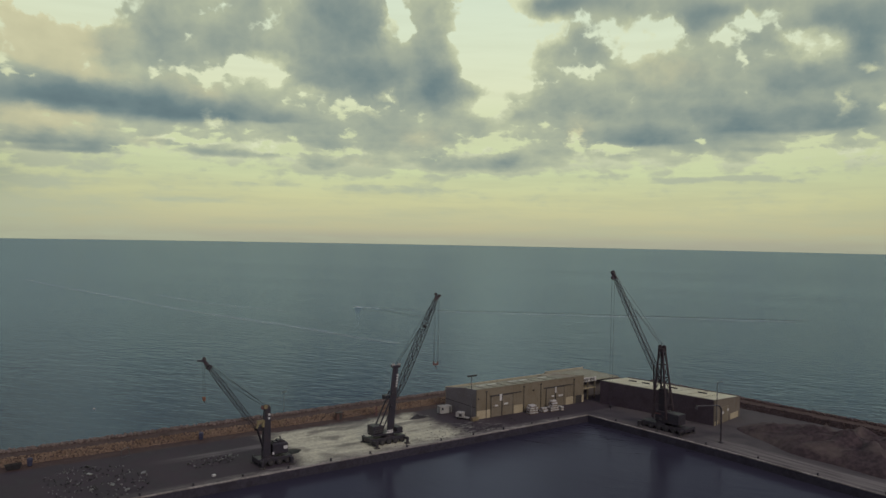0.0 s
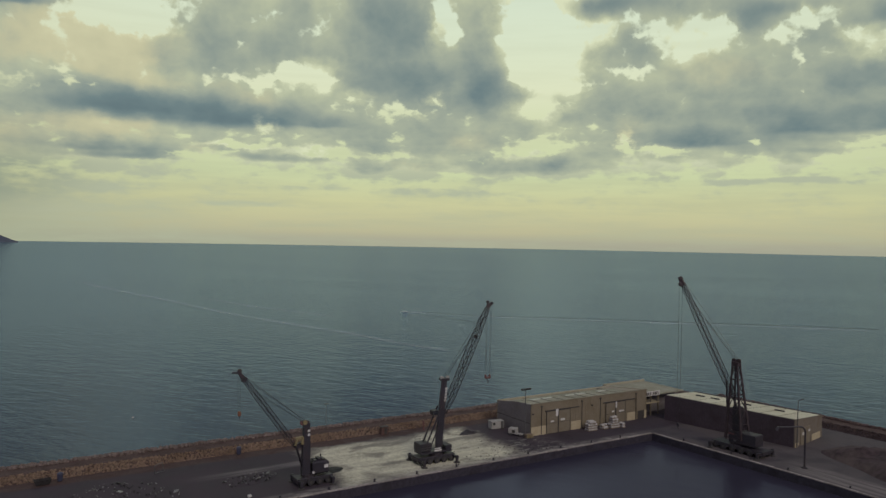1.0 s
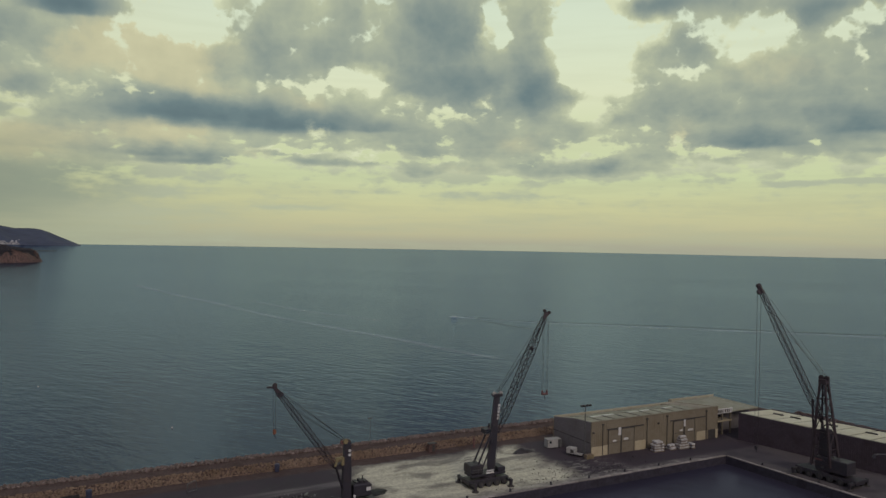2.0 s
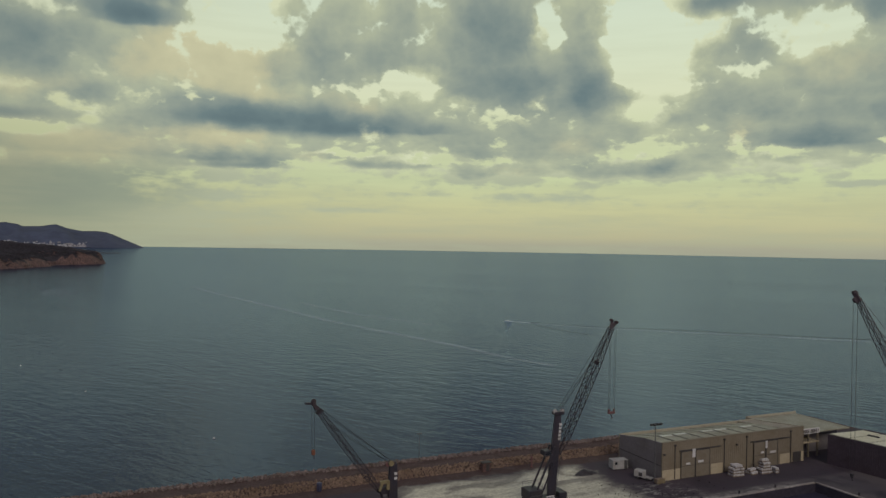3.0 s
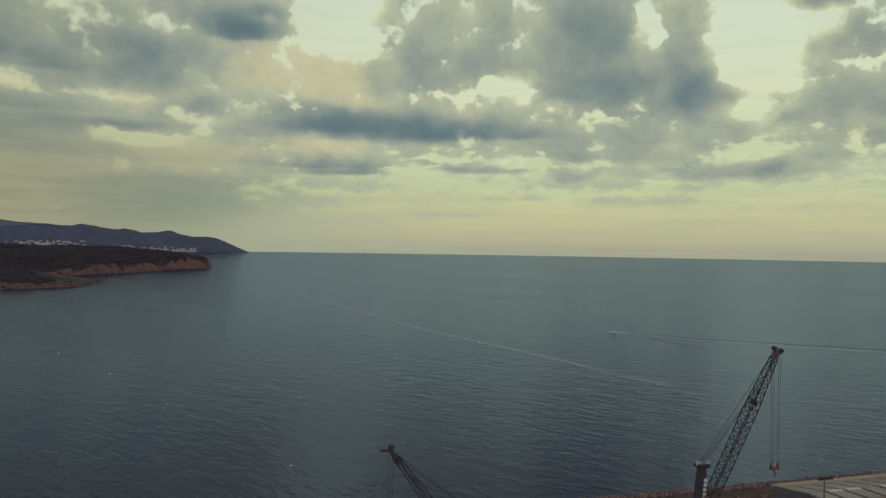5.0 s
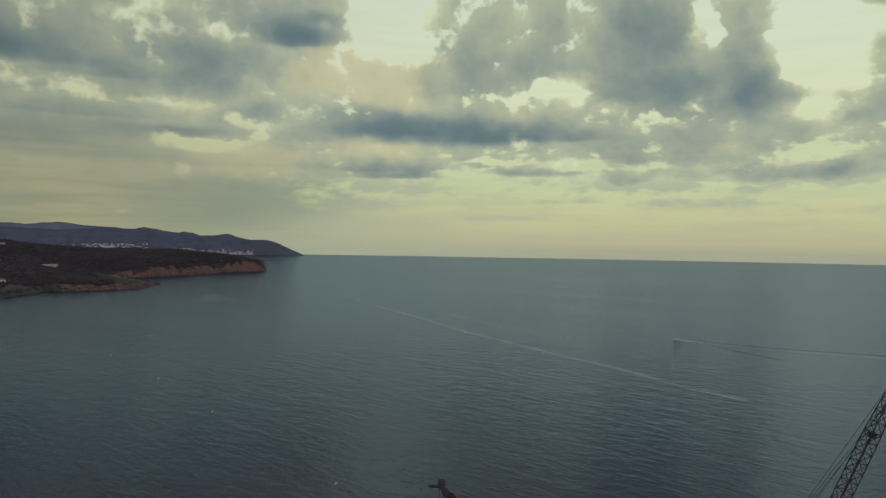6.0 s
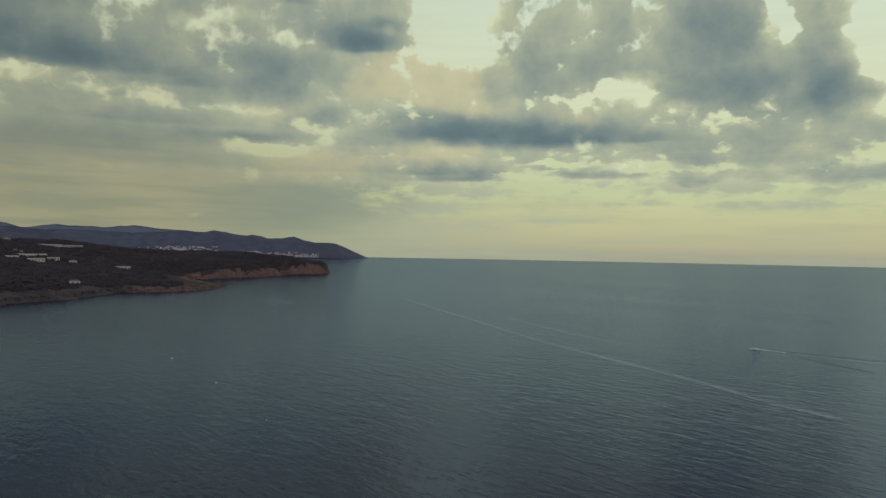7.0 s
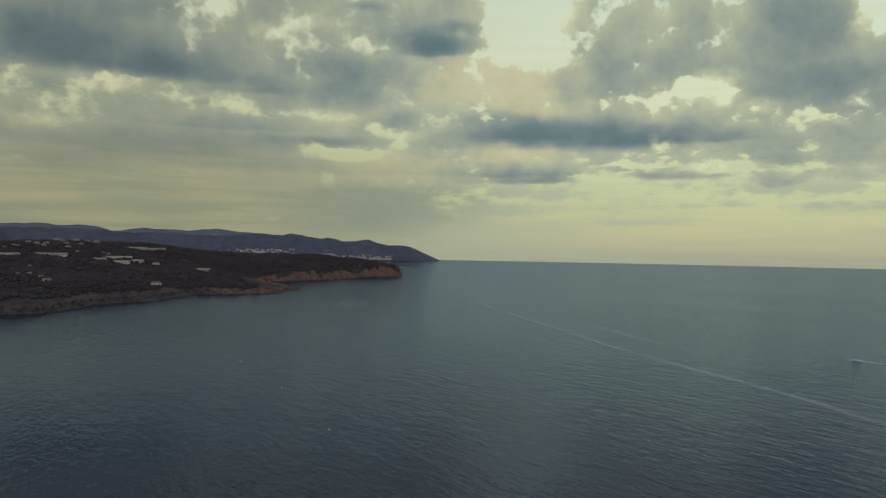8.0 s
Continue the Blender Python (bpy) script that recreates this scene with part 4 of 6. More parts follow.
sloped_wall(0, 0.3, SHADED_OLIVE, "olive end wall darkened in colour for shade")
sloped_wall(SL - 0.3, SL, BROWN_WALL)
wall("wall", shed2, SW, 0.3, SW, SL - 0.3, 0, SH - FALL, BROWN_WALL)
long_wall = wall("wall", shed2, 0, SL - 0.3, 0, 0.3, 0, SH, BROWN_WALL, label="dark brown steel-clad long wall")
ribs = Shape()
for i in range(68):
    ribs.box(-0.02, 0.5 + i * 0.5, 0.2, 0.05, 0.12, SH - 0.3)
part("cladding_ribs", ribs, BROWN_WALL, long_wall, kind="stuff")
part("roof_deck", Shape().add([(0.1, 0.1, SH - 0.25), (SW - 0.1, 0.1, SH - 0.25 - FALL), (SW - 0.1, SL - 0.1, SH - 0.25 - FALL), (0.1, SL - 0.1, SH - 0.25),
                               (0.1, 0.1, SH + 0.02), (SW - 0.1, 0.1, SH + 0.02 - FALL), (SW - 0.1, SL - 0.1, SH + 0.02 - FALL), (0.1, SL - 0.1, SH + 0.02)],
                              [(3, 2, 1, 0), (4, 5, 6, 7), (0, 1, 5, 4), (1, 2, 6, 5), (2, 3, 7, 6), (3, 0, 4, 7)]), TRIM, shed2)
w = SL / 8
x0, x1, z0, z1 = 0.5, SW - 1.0, SH + 0.03, SH + 0.03 - FALL * (SW - 1.5) / SW
sheet = Shape().add([(x0, -w / 2 + 0.22, z0), (x1, -w / 2 + 0.22, z1), (x1, w / 2 - 0.22, z1), (x0, w / 2 - 0.22, z0),
                     (x0, -w / 2 + 0.22, z0 + 0.1), (x1, -w / 2 + 0.22, z1 + 0.1), (x1, w / 2 - 0.22, z1 + 0.1), (x0, w / 2 - 0.22, z0 + 0.1)],
                    [(3, 2, 1, 0), (4, 5, 6, 7), (0, 1, 5, 4), (1, 2, 6, 5), (2, 3, 7, 6), (3, 0, 4, 7)]).mesh("roof_sheet", ROOF_PALE)
for i in range(8):
    ob = new("roof_sheet", sheet)
    ob.parent = shed2
    ob.matrix_basis = pose(0, (i + 0.5) * w, 0)
part("parapet", Shape().box(SW - 0.3, SL / 2, SH - FALL, 0.4, SL, 0.35, bevel=0.03), BROWN_WALL, shed2, "dark rear parapet")
for i in (1, 3, 5, 6):
    part("roof_vent", Shape().box(SW * 0.55, (i + 0.5) * SL / 8 + 1.0, SH - FALL * 0.55 + 0.1, 0.5, 2.6, 0.4, bevel=0.06), TRIM, shed2, "low dark roof vent")
part("plinth", Shape().box(1.0, -0.05, 0, 1.9, 0.1, 1.1), PLINTH, shed2, "cream painted wall base")
part("plinth", Shape().box(13.2, -0.05, 0, 5.4, 0.1, 1.7), PLINTH, shed2, "cream painted wall base")
part("door", Shape().box(6.2, -0.06, 0, 5.6, 0.12, 4.4, bevel=0.02), DOOR, shed2, "taupe roller door")
plate("notice", shed2, 5.0, 2.5, 1.4, 0.7, label="white notice board")
plate("notice", shed2, 8.6, 2.9, 1.1, 0.6, label="white notice board")
part("eave_flashing", Shape().add([(0, -0.1, SH - 0.06), (SW, -0.1, SH - 0.06 - FALL), (SW, 0.36, SH - 0.06 - FALL), (0, 0.36, SH - 0.06), (0, -0.1, SH + 0.14), (SW, -0.1, SH + 0.14 - FALL), (SW, 0.36, SH + 0.14 - FALL), (0, 0.36, SH + 0.14)],
                                  [(3, 2, 1, 0), (4, 5, 6, 7), (0, 1, 5, 4), (1, 2, 6, 5), (2, 3, 7, 6), (3, 0, 4, 7)]), SHADED_OLIVE, shed2)


# ---- cranes ----
def lattice_boom(parent, foot, tip, across, w_mid, h_mid, bays, chord=0.10):
    """A boom of four chords with zigzag lacing, narrow at both ends. across: the way of its width."""
    foot, tip = Vector(foot), Vector(tip)
    along = (tip - foot).normalized()
    side_v = (Vector(across) - along * along.dot(Vector(across))).normalized()
    up = side_v.cross(along)
    boom = part("boom", Shape().rod(foot - side_v * w_mid * 0.5, foot + side_v * w_mid * 0.5, 0.22, sides=8), LATTICE, parent, "dark steel lattice boom")
    def corner(k, i):
        s = k / bays
        taper = min(1.0, 0.30 + s / 0.14 * 0.7, 0.38 + (1 - s) / 0.30 * 0.62)
        j, m = ((-1, -1), (1, -1), (1, 1), (-1, 1))[i]
        return foot.lerp(tip, s) + side_v * j * w_mid / 2 * (0.55 + 0.45 * taper) + up * m * h_mid / 2 * taper
    for i in range(4):
        part("chord", Shape().tube([corner(k, i) for k in range(bays + 1)], chord), LATTICE, boom)
    for i in range(4):
        lacing = Shape()
        for k in range(bays):
            j = (i + 1) % 4
            a, b = (i, j) if k % 2 else (j, i)
            lacing.rod(corner(k, a), corner(k + 1, b), chord * 0.72, sides=4)
            lacing.rod(corner(k, i), corner(k, j), chord * 0.6, sides=4)
        part("lacing", lacing, LATTICE, boom, kind="stuff")
    return boom, side_v, up, along


def rope(parent, p, q, r=0.05, sag=0.0):
    """A hanging wire rope."""
    p, q, sh = Vector(p), Vector(q), Shape()
    n = 6 if sag else 1
    pts = [p.lerp(q, i / n) - Vector((0, 0, sag * 4 * (i / n) * (1 - i / n))) for i in range(n + 1)]
    sh.tube(pts, r, 4)
    return part("rope", sh, ROPE, parent)


def sheave(parent, at, axis, r=0.55, w=0.18, material=LATTICE):
    a = Vector(axis).normalized() * w / 2
    return part("sheave", Shape().lathe(Vector(at) - a, axis, [(0, r), (w * 0.3, r), (w * 0.35, r * 0.86), (w * 0.65, r * 0.86), (w * 0.7, r), (w, r)], 14), material, parent)


def hook_block(parent, at, material, s=1.0):
    x, y, z = at
    sh = Shape().box(x, y, z - 0.9 * s, 0.9 * s, 0.5 * s, 1.3 * s, bevel=0.12 * s)
    sh.lathe((x, y - 0.35 * s, z + 0.1 * s), (0, 1, 0), [(0, 0.5 * s), (0.7 * s, 0.5 * s)], 12)
    hb = part("hook_block", sh, material, parent, "faded red hook block")
    hk = Shape().rod((x, y, z - 0.9 * s), (x, y, z - 1.3 * s), 0.12 * s)
    pts = [(x + 0.32 * s * math.cos(radians(a)), y, z - 1.6 * s + 0.32 * s * math.sin(radians(a))) for a in range(90, -150, -40)]
    for a, b in zip(pts, pts[1:]):
        hk.rod(a, b, 0.10 * s)
    part("hook", hk, LATTICE, hb)
    return hb


def rail_run(parent, pts, h=1.05):
    """A hand rail on posts along plan points."""
    sh = Shape()
    for (x0, y0, z0), (x1, y1, z1) in zip(pts, pts[1:]):
        for k in (0.55, 1.0):
            sh.rod((x0, y0, z0 + h * k), (x1, y1, z1 + h * k), 0.035, sides=4)
        n = max(1, round(math.hypot(x1 - x0, y1 - y0) / 1.3))
        for i in range(n + 1):
            s = i / n
            sh.rod((x0 + (x1 - x0) * s, y0 + (y1 - y0) * s, z0), (x0 + (x1 - x0) * s, y0 + (y1 - y0) * s, z0 + h), 0.035, sides=4)
    return part("hand_rail", sh, GALVANISED, parent)


def wheel(parent, x, y, r=0.75, w=0.55):
    t = part("wheel", Shape().lathe((x, y - w / 2, r), (0, 1, 0), [(0, r * 0.85), (w * 0.12, r), (w * 0.88, r), (w, r * 0.85)], 16), RUBBER, parent)
    part("rim", Shape().lathe((x, y - w / 2 - 0.03, r), (0, 1, 0), [(0, r * 0.45), (w + 0.06, r * 0.45)], 10), TRIM, t)


def carrier(parent, cx, cy, length, width, wheels, paint, spread=3.2):
    """The wheeled undercarriage with its outriggers and pads."""
    part("chassis", Shape().box(cx, cy, 0.75, length, width, 0.95, bevel=0.08), paint, parent)
    for i in range(wheels):
        x = cx - length / 2 + 1.0 + i * (length - 2.0) / (wheels - 1)
        for k in (-1, 1):
            wheel(parent, x, cy + k * (width / 2 - 0.05))
    for sx in (-1, 1):
        for sy in (-1, 1):
            x, y = cx + sx * (length / 2 - 0.5), cy + sy * (width / 2 + spread / 2)
            o = part("outrigger", Shape().box(x, cy + sy * (width / 2 + spread / 4), 0.95, 0.6, spread / 2 + 0.6, 0.55, bevel=0.04).box(x, y, 0.25, 0.5, 0.5, 1.4, bevel=0.04), paint, parent)
            part("pad", Shape().lathe((x, y, 0.0), (0, 0, 1), [(0, 0.75), (0.12, 0.75), (0.26, 0.4)], 12), TRIM, o)


def plan_point(x, y, z, base):
    """A world point in the frame of a thing that stands at base."""
    return base.inverted() @ Vector((x, y, z))


# middle crane: black box tower, tall boom
base = PLAN @ pose(-62.7, 7.4, QUAY)
c2 = thing("harbour_crane", base, "black mobile harbour crane with a tall lattice boom", "crane", "cranes on the quay")
carrier(c2, -0.6, 0.6, 9.6, 3.4, 5, CRANE_BLACK, 3.4)
part("turntable", Shape().lathe((0, 0.6, 1.7), (0, 0, 1), [(0, 1.7), (0.45, 1.7), (0.45, 1.5), (0.6, 1.5)], 20), LATTICE, c2)
deck = part("deck", Shape().box(-0.6, 0.6, 2.3, 8.2, 3.2, 0.4, bevel=0.05), CRANE_BLACK, c2)
house = part("machine_house", Shape().box(-3.2, 1.0, 2.7, 2.9, 3.0, 1.9, bevel=0.12), CRANE_BLACK, c2, "dark green-black machine house")
for k in range(4):
    part("vent_slat", Shape().box(-3.2, -0.54, 2.95 + 0.36 * k, 2.2, 0.08, 0.12), TRIM, house)
part("counterweight", Shape().box(2.6, 0.6, 2.7, 1.7, 3.0, 1.0, bevel=0.1), CRANE_BLACK, c2)
part("warning_plate", Shape().box(-0.4, -1.08, 2.75, 1.9, 0.06, 0.35), WHITE, deck, "pale warning plates")
part("warning_plate", Shape().box(-0.4, -1.08, 3.25, 1.7, 0.06, 0.25), WHITE, deck)
rail_run(c2, [(-4.6, -0.9, 2.7), (-1.6, -0.9, 2.7)])
rail_run(c2, [(-4.6, 2.2, 4.6), (-1.8, 2.2, 4.6), (-1.8, -0.4, 4.6)])
top2 = plan_point(-10.75, 177.6, 20.9, base)
low2 = plan_point(-11.9, 177.4, 4.7, base)
mid2 = low2.lerp(top2, 0.5)
tower = part("tower", Shape().beam(low2, low2.lerp(top2, 0.12), 1.2, 1.3, 1.45, 1.6).beam(low2.lerp(top2, 0.12), mid2, 1.45, 1.6, 1.35, 1.5).beam(mid2, top2, 1.35, 1.5, 1.0, 1.2), CRANE_BLACK, c2, "tapered black box tower")
part("tower_head", Shape().box(top2.x, top2.y, top2.z - 0.3, 2.0, 1.3, 0.6, bevel=0.08), CRANE_BLACK, tower)
for k in (-0.8, 0.8):
    sheave(tower, top2 + Vector((k, -0.2, 0.35)), (0, 1, 0), 0.42, 0.3, DULL_WHITE)
for i in range(5):
    p = low2.lerp(top2, 0.86 - i * 0.042)
    part("letter_bar", Shape().box(p.x + 0.28, p.y - 0.79, p.z, 0.52, 0.06, 0.46), WHITE, tower)
for i in range(6):
    p = low2.lerp(top2, 0.46 - i * 0.03)
    part("letter_bar", Shape().box(p.x + 0.42, p.y - 0.86, p.z, 0.25, 0.06, 0.3), GALVANISED, tower)
cab = part("cab", Shape().box(mid2.x - 1.75, mid2.y + 0.1, mid2.z + 0.2, 1.5, 1.7, 1.0, bevel=0.1), CRANE_BLACK, tower)
part("window", Shape().box(mid2.x - 1.75, mid2.y - 0.78, mid2.z + 0.5, 1.2, 0.06, 0.6), GLASS, cab)
rail_run(c2, [(mid2.x - 2.6, mid2.y - 0.9, mid2.z), (mid2.x - 1.0, mid2.y - 0.9, mid2.z)], 0.9)
for k in (-0.9, 0.9):
    part("back_strut", Shape().beam(low2.lerp(top2, 0.62) + Vector((-0.6, k, 0)), (-3.3, 1.0 + k, 3.0), 0.32, 0.32), CRANE_BLACK, c2)
    part("back_strut", Shape().beam(low2.lerp(top2, 0.42) + Vector((-0.6, k, 0)), (-2.1, 0.8 + k, 2.8), 0.26, 0.26), CRANE_BLACK, c2)
part("ladder", Shape().rod((1.0, -0.5, 2.7), low2.lerp(top2, 0.5) + Vector((0.9, -0.9, 0)), 0.05, sides=4), GALVANISED, c2)
tip2 = plan_point(-0.85, 178.2, 38.3, base)
foot2 = low2.lerp(top2, 0.53) + Vector((0.9, 0, 0))
boom2, sv2, up2, al2 = lattice_boom(c2, foot2, tip2 - (tip2 - foot2).normalized() * 0.9, (0, 1, 0), 1.35, 1.5, 19, 0.078)
part("boom_joint", Shape().beam(foot2.lerp(tip2, 0.70) - al2 * 0.35, foot2.lerp(tip2, 0.70) + al2 * 0.35, 1.0, 0.9), CRANE_BLACK, boom2, "dark bolted boom joint")
head2 = part("boom_head", Shape().beam(tip2 - al2 * 1.1, tip2 + al2 * 0.1, 1.5, 0.7, 1.0, 0.9), CRANE_RUST, boom2, "rusty boom head")
for k in (-0.75, 0.75):
    part("boom_ear", Shape().beam(tip2 - al2 * 0.6, tip2 + al2 * 0.5 + up2 * k * 0.8, 0.35, 0.8, 0.3, 0.5), CRANE_RUST, head2)
    sheave(head2, tip2 + al2 * 0.35 + up2 * k * 0.8, sv2, 0.32, 0.5, CRANE_RUST)
for k in (-0.6, -0.2, 0.25, 0.6):
    rope(c2, top2 + Vector((0.3, k, 0.6)), tip2 - al2 * (0.6 if abs(k) > 0.4 else 4.5) + sv2 * k, 0.028)
hook2 = plan_point(-0.9, 178.0, 21.9, base)
for dx in (-0.6, 0.6):
    for dy in (-0.2, 0.2):
        rope(c2, tip2 + Vector((dx, dy, -0.1)), hook2 + Vector((dx * 0.9, dy, 0.25)), 0.022)
block = part("hook_block", Shape().box(hook2.x, hook2.y, hook2.z - 0.65, 1.45, 0.4, 0.45, bevel=0.1), RED, c2, "faded red two-eared hook block")
for dx in (-0.54, 0.54):
    part("ear", Shape().beam(hook2 + Vector((dx, 0, -0.45)), hook2 + Vector((dx * 1.1, 0, 0.3)), 0.32, 0.32, 0.24, 0.28), RED, block)
hk = Shape().rod(hook2 + Vector((0, 0, -0.75)), hook2 + Vector((0, 0, -1.1)), 0.1)
pts = [hook2 + Vector((0.24 * math.cos(radians(a)), 0, -1.35 + 0.24 * math.sin(radians(a)))) for a in range(90, -150, -40)]
for p, q in zip(pts, pts[1:]):
    hk.rod(p, q, 0.08)
part("hook", hk, LATTICE, block)

# small crane near the scrap: boom reaching out over the yard
base = PLAN @ pose(-94.4, 7.4, QUAY)
c1 = thing("harbour_crane", base, "small dark mobile crane with yellow boom foot", "crane", "cranes on the quay")
carrier(c1, 1.6, 0.0, 7.8, 3.0, 4, CRANE_BLACK, 2.4)
part("turntable", Shape().lathe((0.6, 0, 1.7), (0, 0, 1), [(0, 1.5), (0.5, 1.5)], 20), LATTICE, c1)
house = part("machine_house", Shape().box(2.9, 0.2, 2.1, 3.6, 2.8, 2.5, bevel=0.25), CRANE_BLACK, c1, "black machine house with a white plate")
part("notice", Shape().box(4.1, -1.24, 3.2, 0.9, 0.06, 0.7), WHITE, house)
part("exhaust", Shape().rod((3.6, 0.8, 4.5), (3.6, 0.8, 5.6), 0.14, sides=8), LATTICE, house)
part("lamp", Shape().box(1.2, -1.3, 2.3, 0.4, 0.3, 0.5, bevel=0.05), WHITE, house, "white work lamp")
for k in (0, 1, 2):
    part("roof_box", Shape().box(2.0 + k * 0.9, 0.2, 4.55, 0.7, 1.8, 0.35 + 0.2 * (k % 2), bevel=0.06), CRANE_BLACK, house)
low1, top1 = Vector((0.0, 0.0, 2.2)), plan_point(-37.7, 158.4, 15.0, base)
tower = part("tower", Shape().beam(low1, low1.lerp(top1, 0.5), 1.65, 1.9, 1.5, 1.75).beam(low1.lerp(top1, 0.5), top1, 1.5, 1.75, 1.2, 1.4), CRANE_BLACK, c1, "black box tower")
part("tower_head", Shape().box(top1.x - 0.4, top1.y, top1.z - 0.2, 1.5, 1.2, 0.5, bevel=0.06), CRANE_RUST, tower)
sheave(tower, top1 + Vector((-0.6, -0.75, 0.1)), (0, 1, 0), 0.48, 0.14, YELLOW)
sheave(tower, top1 + Vector((-1.1, -0.3, -0.1)), (0, 1, 0), 0.4, 0.5, RED)
for z in (1.9, 2.7):
    part("letter_bar", Shape().box(top1.x + 0.2, top1.y - 0.79, top1.z - z, 0.5, 0.06, 0.45), WHITE, tower)
foot1 = plan_point(-39.6, 156.9, 10.4, base)
arm = part("foot_arm", Shape().beam(foot1 + Vector((1.6, 0.4, 0)), foot1, 1.0, 1.2, 0.8, 0.9), LATTICE, c1)
part("foot_bracket", Shape().beam(foot1 + Vector((-0.1, -0.5, 1.6)), foot1 + Vector((1.4, -0.5, 1.7)), 0.5, 0.5).beam(foot1 + Vector((1.3, -0.5, 1.8)), foot1 + Vector((1.3, -0.5, 0.3)), 0.5, 0.5).beam(foot1 + Vector((-0.2, -0.5, 0.2)), foot1 + Vector((0.3, -0.5, 1.5)), 0.35, 0.35), YELLOW, arm, "yellow boom-foot bracket")
tip1 = plan_point(-48.8, 149.3, 26.4, base)
boom1, sv1, up1, al1 = lattice_boom(c1, foot1, tip1 - (tip1 - foot1).normalized() * 0.7, (0.7, -0.7, 0), 0.85, 0.98, 17, 0.055)
head1 = part("boom_head", Shape().beam(tip1 - al1 * 1.2, tip1 + al1 * 0.2, 0.9, 0.6, 0.7, 0.5), CRANE_RUST, boom1)
part("boom_ear", Shape().beam(tip1, tip1 + Vector((-1.3, 0, 0.0)) + al1 * 0.1, 0.5, 0.35, 0.3, 0.3), CRANE_BLACK, head1)
sheave(head1, tip1 + Vector((0.1, 0, 0.3)), sv1, 0.45, 0.3, CRANE_RUST)
part("collar", Shape().beam(tip1 - al1 * 2.0, tip1 - al1 * 1.6, 1.2, 1.1), LATTICE, head1, "dark steel collar")
for k in (-0.35, 0.35):
    rope(c1, top1 + Vector((-0.6, k, 0.5)), tip1 - al1 * 0.5 + sv1 * k, 0.036)
    rope(c1, top1 + Vector((-0.9, k, 0.2)), tip1 - al1 * 4.6 + sv1 * k, 0.03)
    part("back_strut", Shape().beam(foot1 + Vector((0.2, k, -0.2)), Vector((-0.3, k, 2.6)), 0.2, 0.2), CRANE_BLACK, c1)
hook1 = plan_point(-48.6, 149.2, 18.6, base)
for d in (-0.2, 0.2):
    rope(c1, tip1 + Vector((d, 0, -0.2)), hook1 + Vector((d, 0, 0.3)), 0.035)
hook_block(c1, hook1, ORANGE, 0.6)

# far crane on the short arm: braced four-legged tower
base = PLAN @ pose(7.2, -20.6, QUAY, 0, 0, -86)
c3 = thing("harbour_crane", base, "rust-brown mobile crane with a braced four-leg tower", "crane", "cranes on the quay")
carrier(c3, 0.9, 0.0, 13.6, 3.6, 6, CRANE_BLACK, 3.0)
part("turntable", Shape().lathe((0, 0, 1.7), (0, 0, 1), [(0, 1.8), (0.5, 1.8)], 20), LATTICE, c3)
house = part("machine_house", Shape().box(2.2, 0.0, 2.2, 7.0, 3.4, 2.8, bevel=0.15), CRANE_BLACK, c3, "black machine house")
part("lamp", Shape().box(0.4, -1.76, 2.7, 0.7, 0.08, 0.6), GALVANISED, house)
part("notice", Shape().box(-0.6, -1.76, 4.2, 1.6, 0.08, 0.35), RED, house, "red warning stripe")
top3 = plan_point(60.1, 194.4, 23.9, base)
rng = random.Random(5)
tower = part("tower", Shape().box(top3.x, top3.y, top3.z - 0.9, 1.7, 1.5, 1.1, bevel=0.1), CRANE_RUST, c3, "rust-brown braced tower")
feet = [Vector((x, y, 3.2)) for x, y in ((-2.1, -1.9), (2.1, -1.9), (2.1, 1.9), (-2.1, 1.9))]
heads = [top3 + Vector((x, y, -0.6)) for x, y in ((-0.6, -0.6), (0.6, -0.6), (0.6, 0.6), (-0.6, 0.6))]
for p, q in zip(feet, heads):
    part("leg", Shape().beam(p, q, 0.5, 0.5, 0.36, 0.36), CRANE_RUST, tower)
brace = Shape()
for i in range(4):
    for k in range(5):
        a, b = (i, (i + 1) % 4) if k % 2 else ((i + 1) % 4, i)
        brace.rod(feet[a].lerp(heads[a], k / 5), feet[b].lerp(heads[b], (k + 1) / 5), 0.11, sides=5)
        brace.rod(feet[i].lerp(heads[i], k / 5), feet[(i + 1) % 4].lerp(heads[(i + 1) % 4], k / 5), 0.11, sides=5)
part("bracing", brace, CRANE_RUST, tower)
part("winch_column", Shape().box(0, 0, 5.0, 1.9, 1.7, 6.0, bevel=0.12), CRANE_BLACK, tower)
for k in (-0.6, 0.6):
    sheave(tower, top3 + Vector((k, 0, 0.45)), (0, 1, 0), 0.55, 0.5, CRANE_RUST)
tip3 = plan_point(48.1, 201.2, 43.6, base)
foot3 = plan_point(60.0, 195.0, 15.2, base)
boom3, sv3, up3, al3 = lattice_boom(c3, foot3, tip3 - (tip3 - foot3).normalized() * 1.0, (1, 0, 0), 1.3, 1.35, 22, 0.08)
head3 = part("boom_head", Shape().beam(tip3 - al3 * 1.6, tip3 + al3 * 0.3, 1.3, 1.0, 1.0, 0.8), CRANE_RUST, boom3, "rusty boom head")
sheave(head3, tip3 + al3 * 0.3, sv3, 0.6, 0.6, CRANE_RUST)
sheave(head3, tip3 - al3 * 1.0 + up3 * 0.9, sv3, 0.6, 0.4, CRANE_RUST)
part("foot_strut", Shape().beam(foot3, (0.2, 0.6, 5.2), 0.4, 0.4), CRANE_BLACK, c3)
part("luffing_ram", Shape().rod(foot3 + al3 * 4.5, plan_point(58.6, 195.3, 9.5, base), 0.22, sides=8), CRANE_RUST, c3)
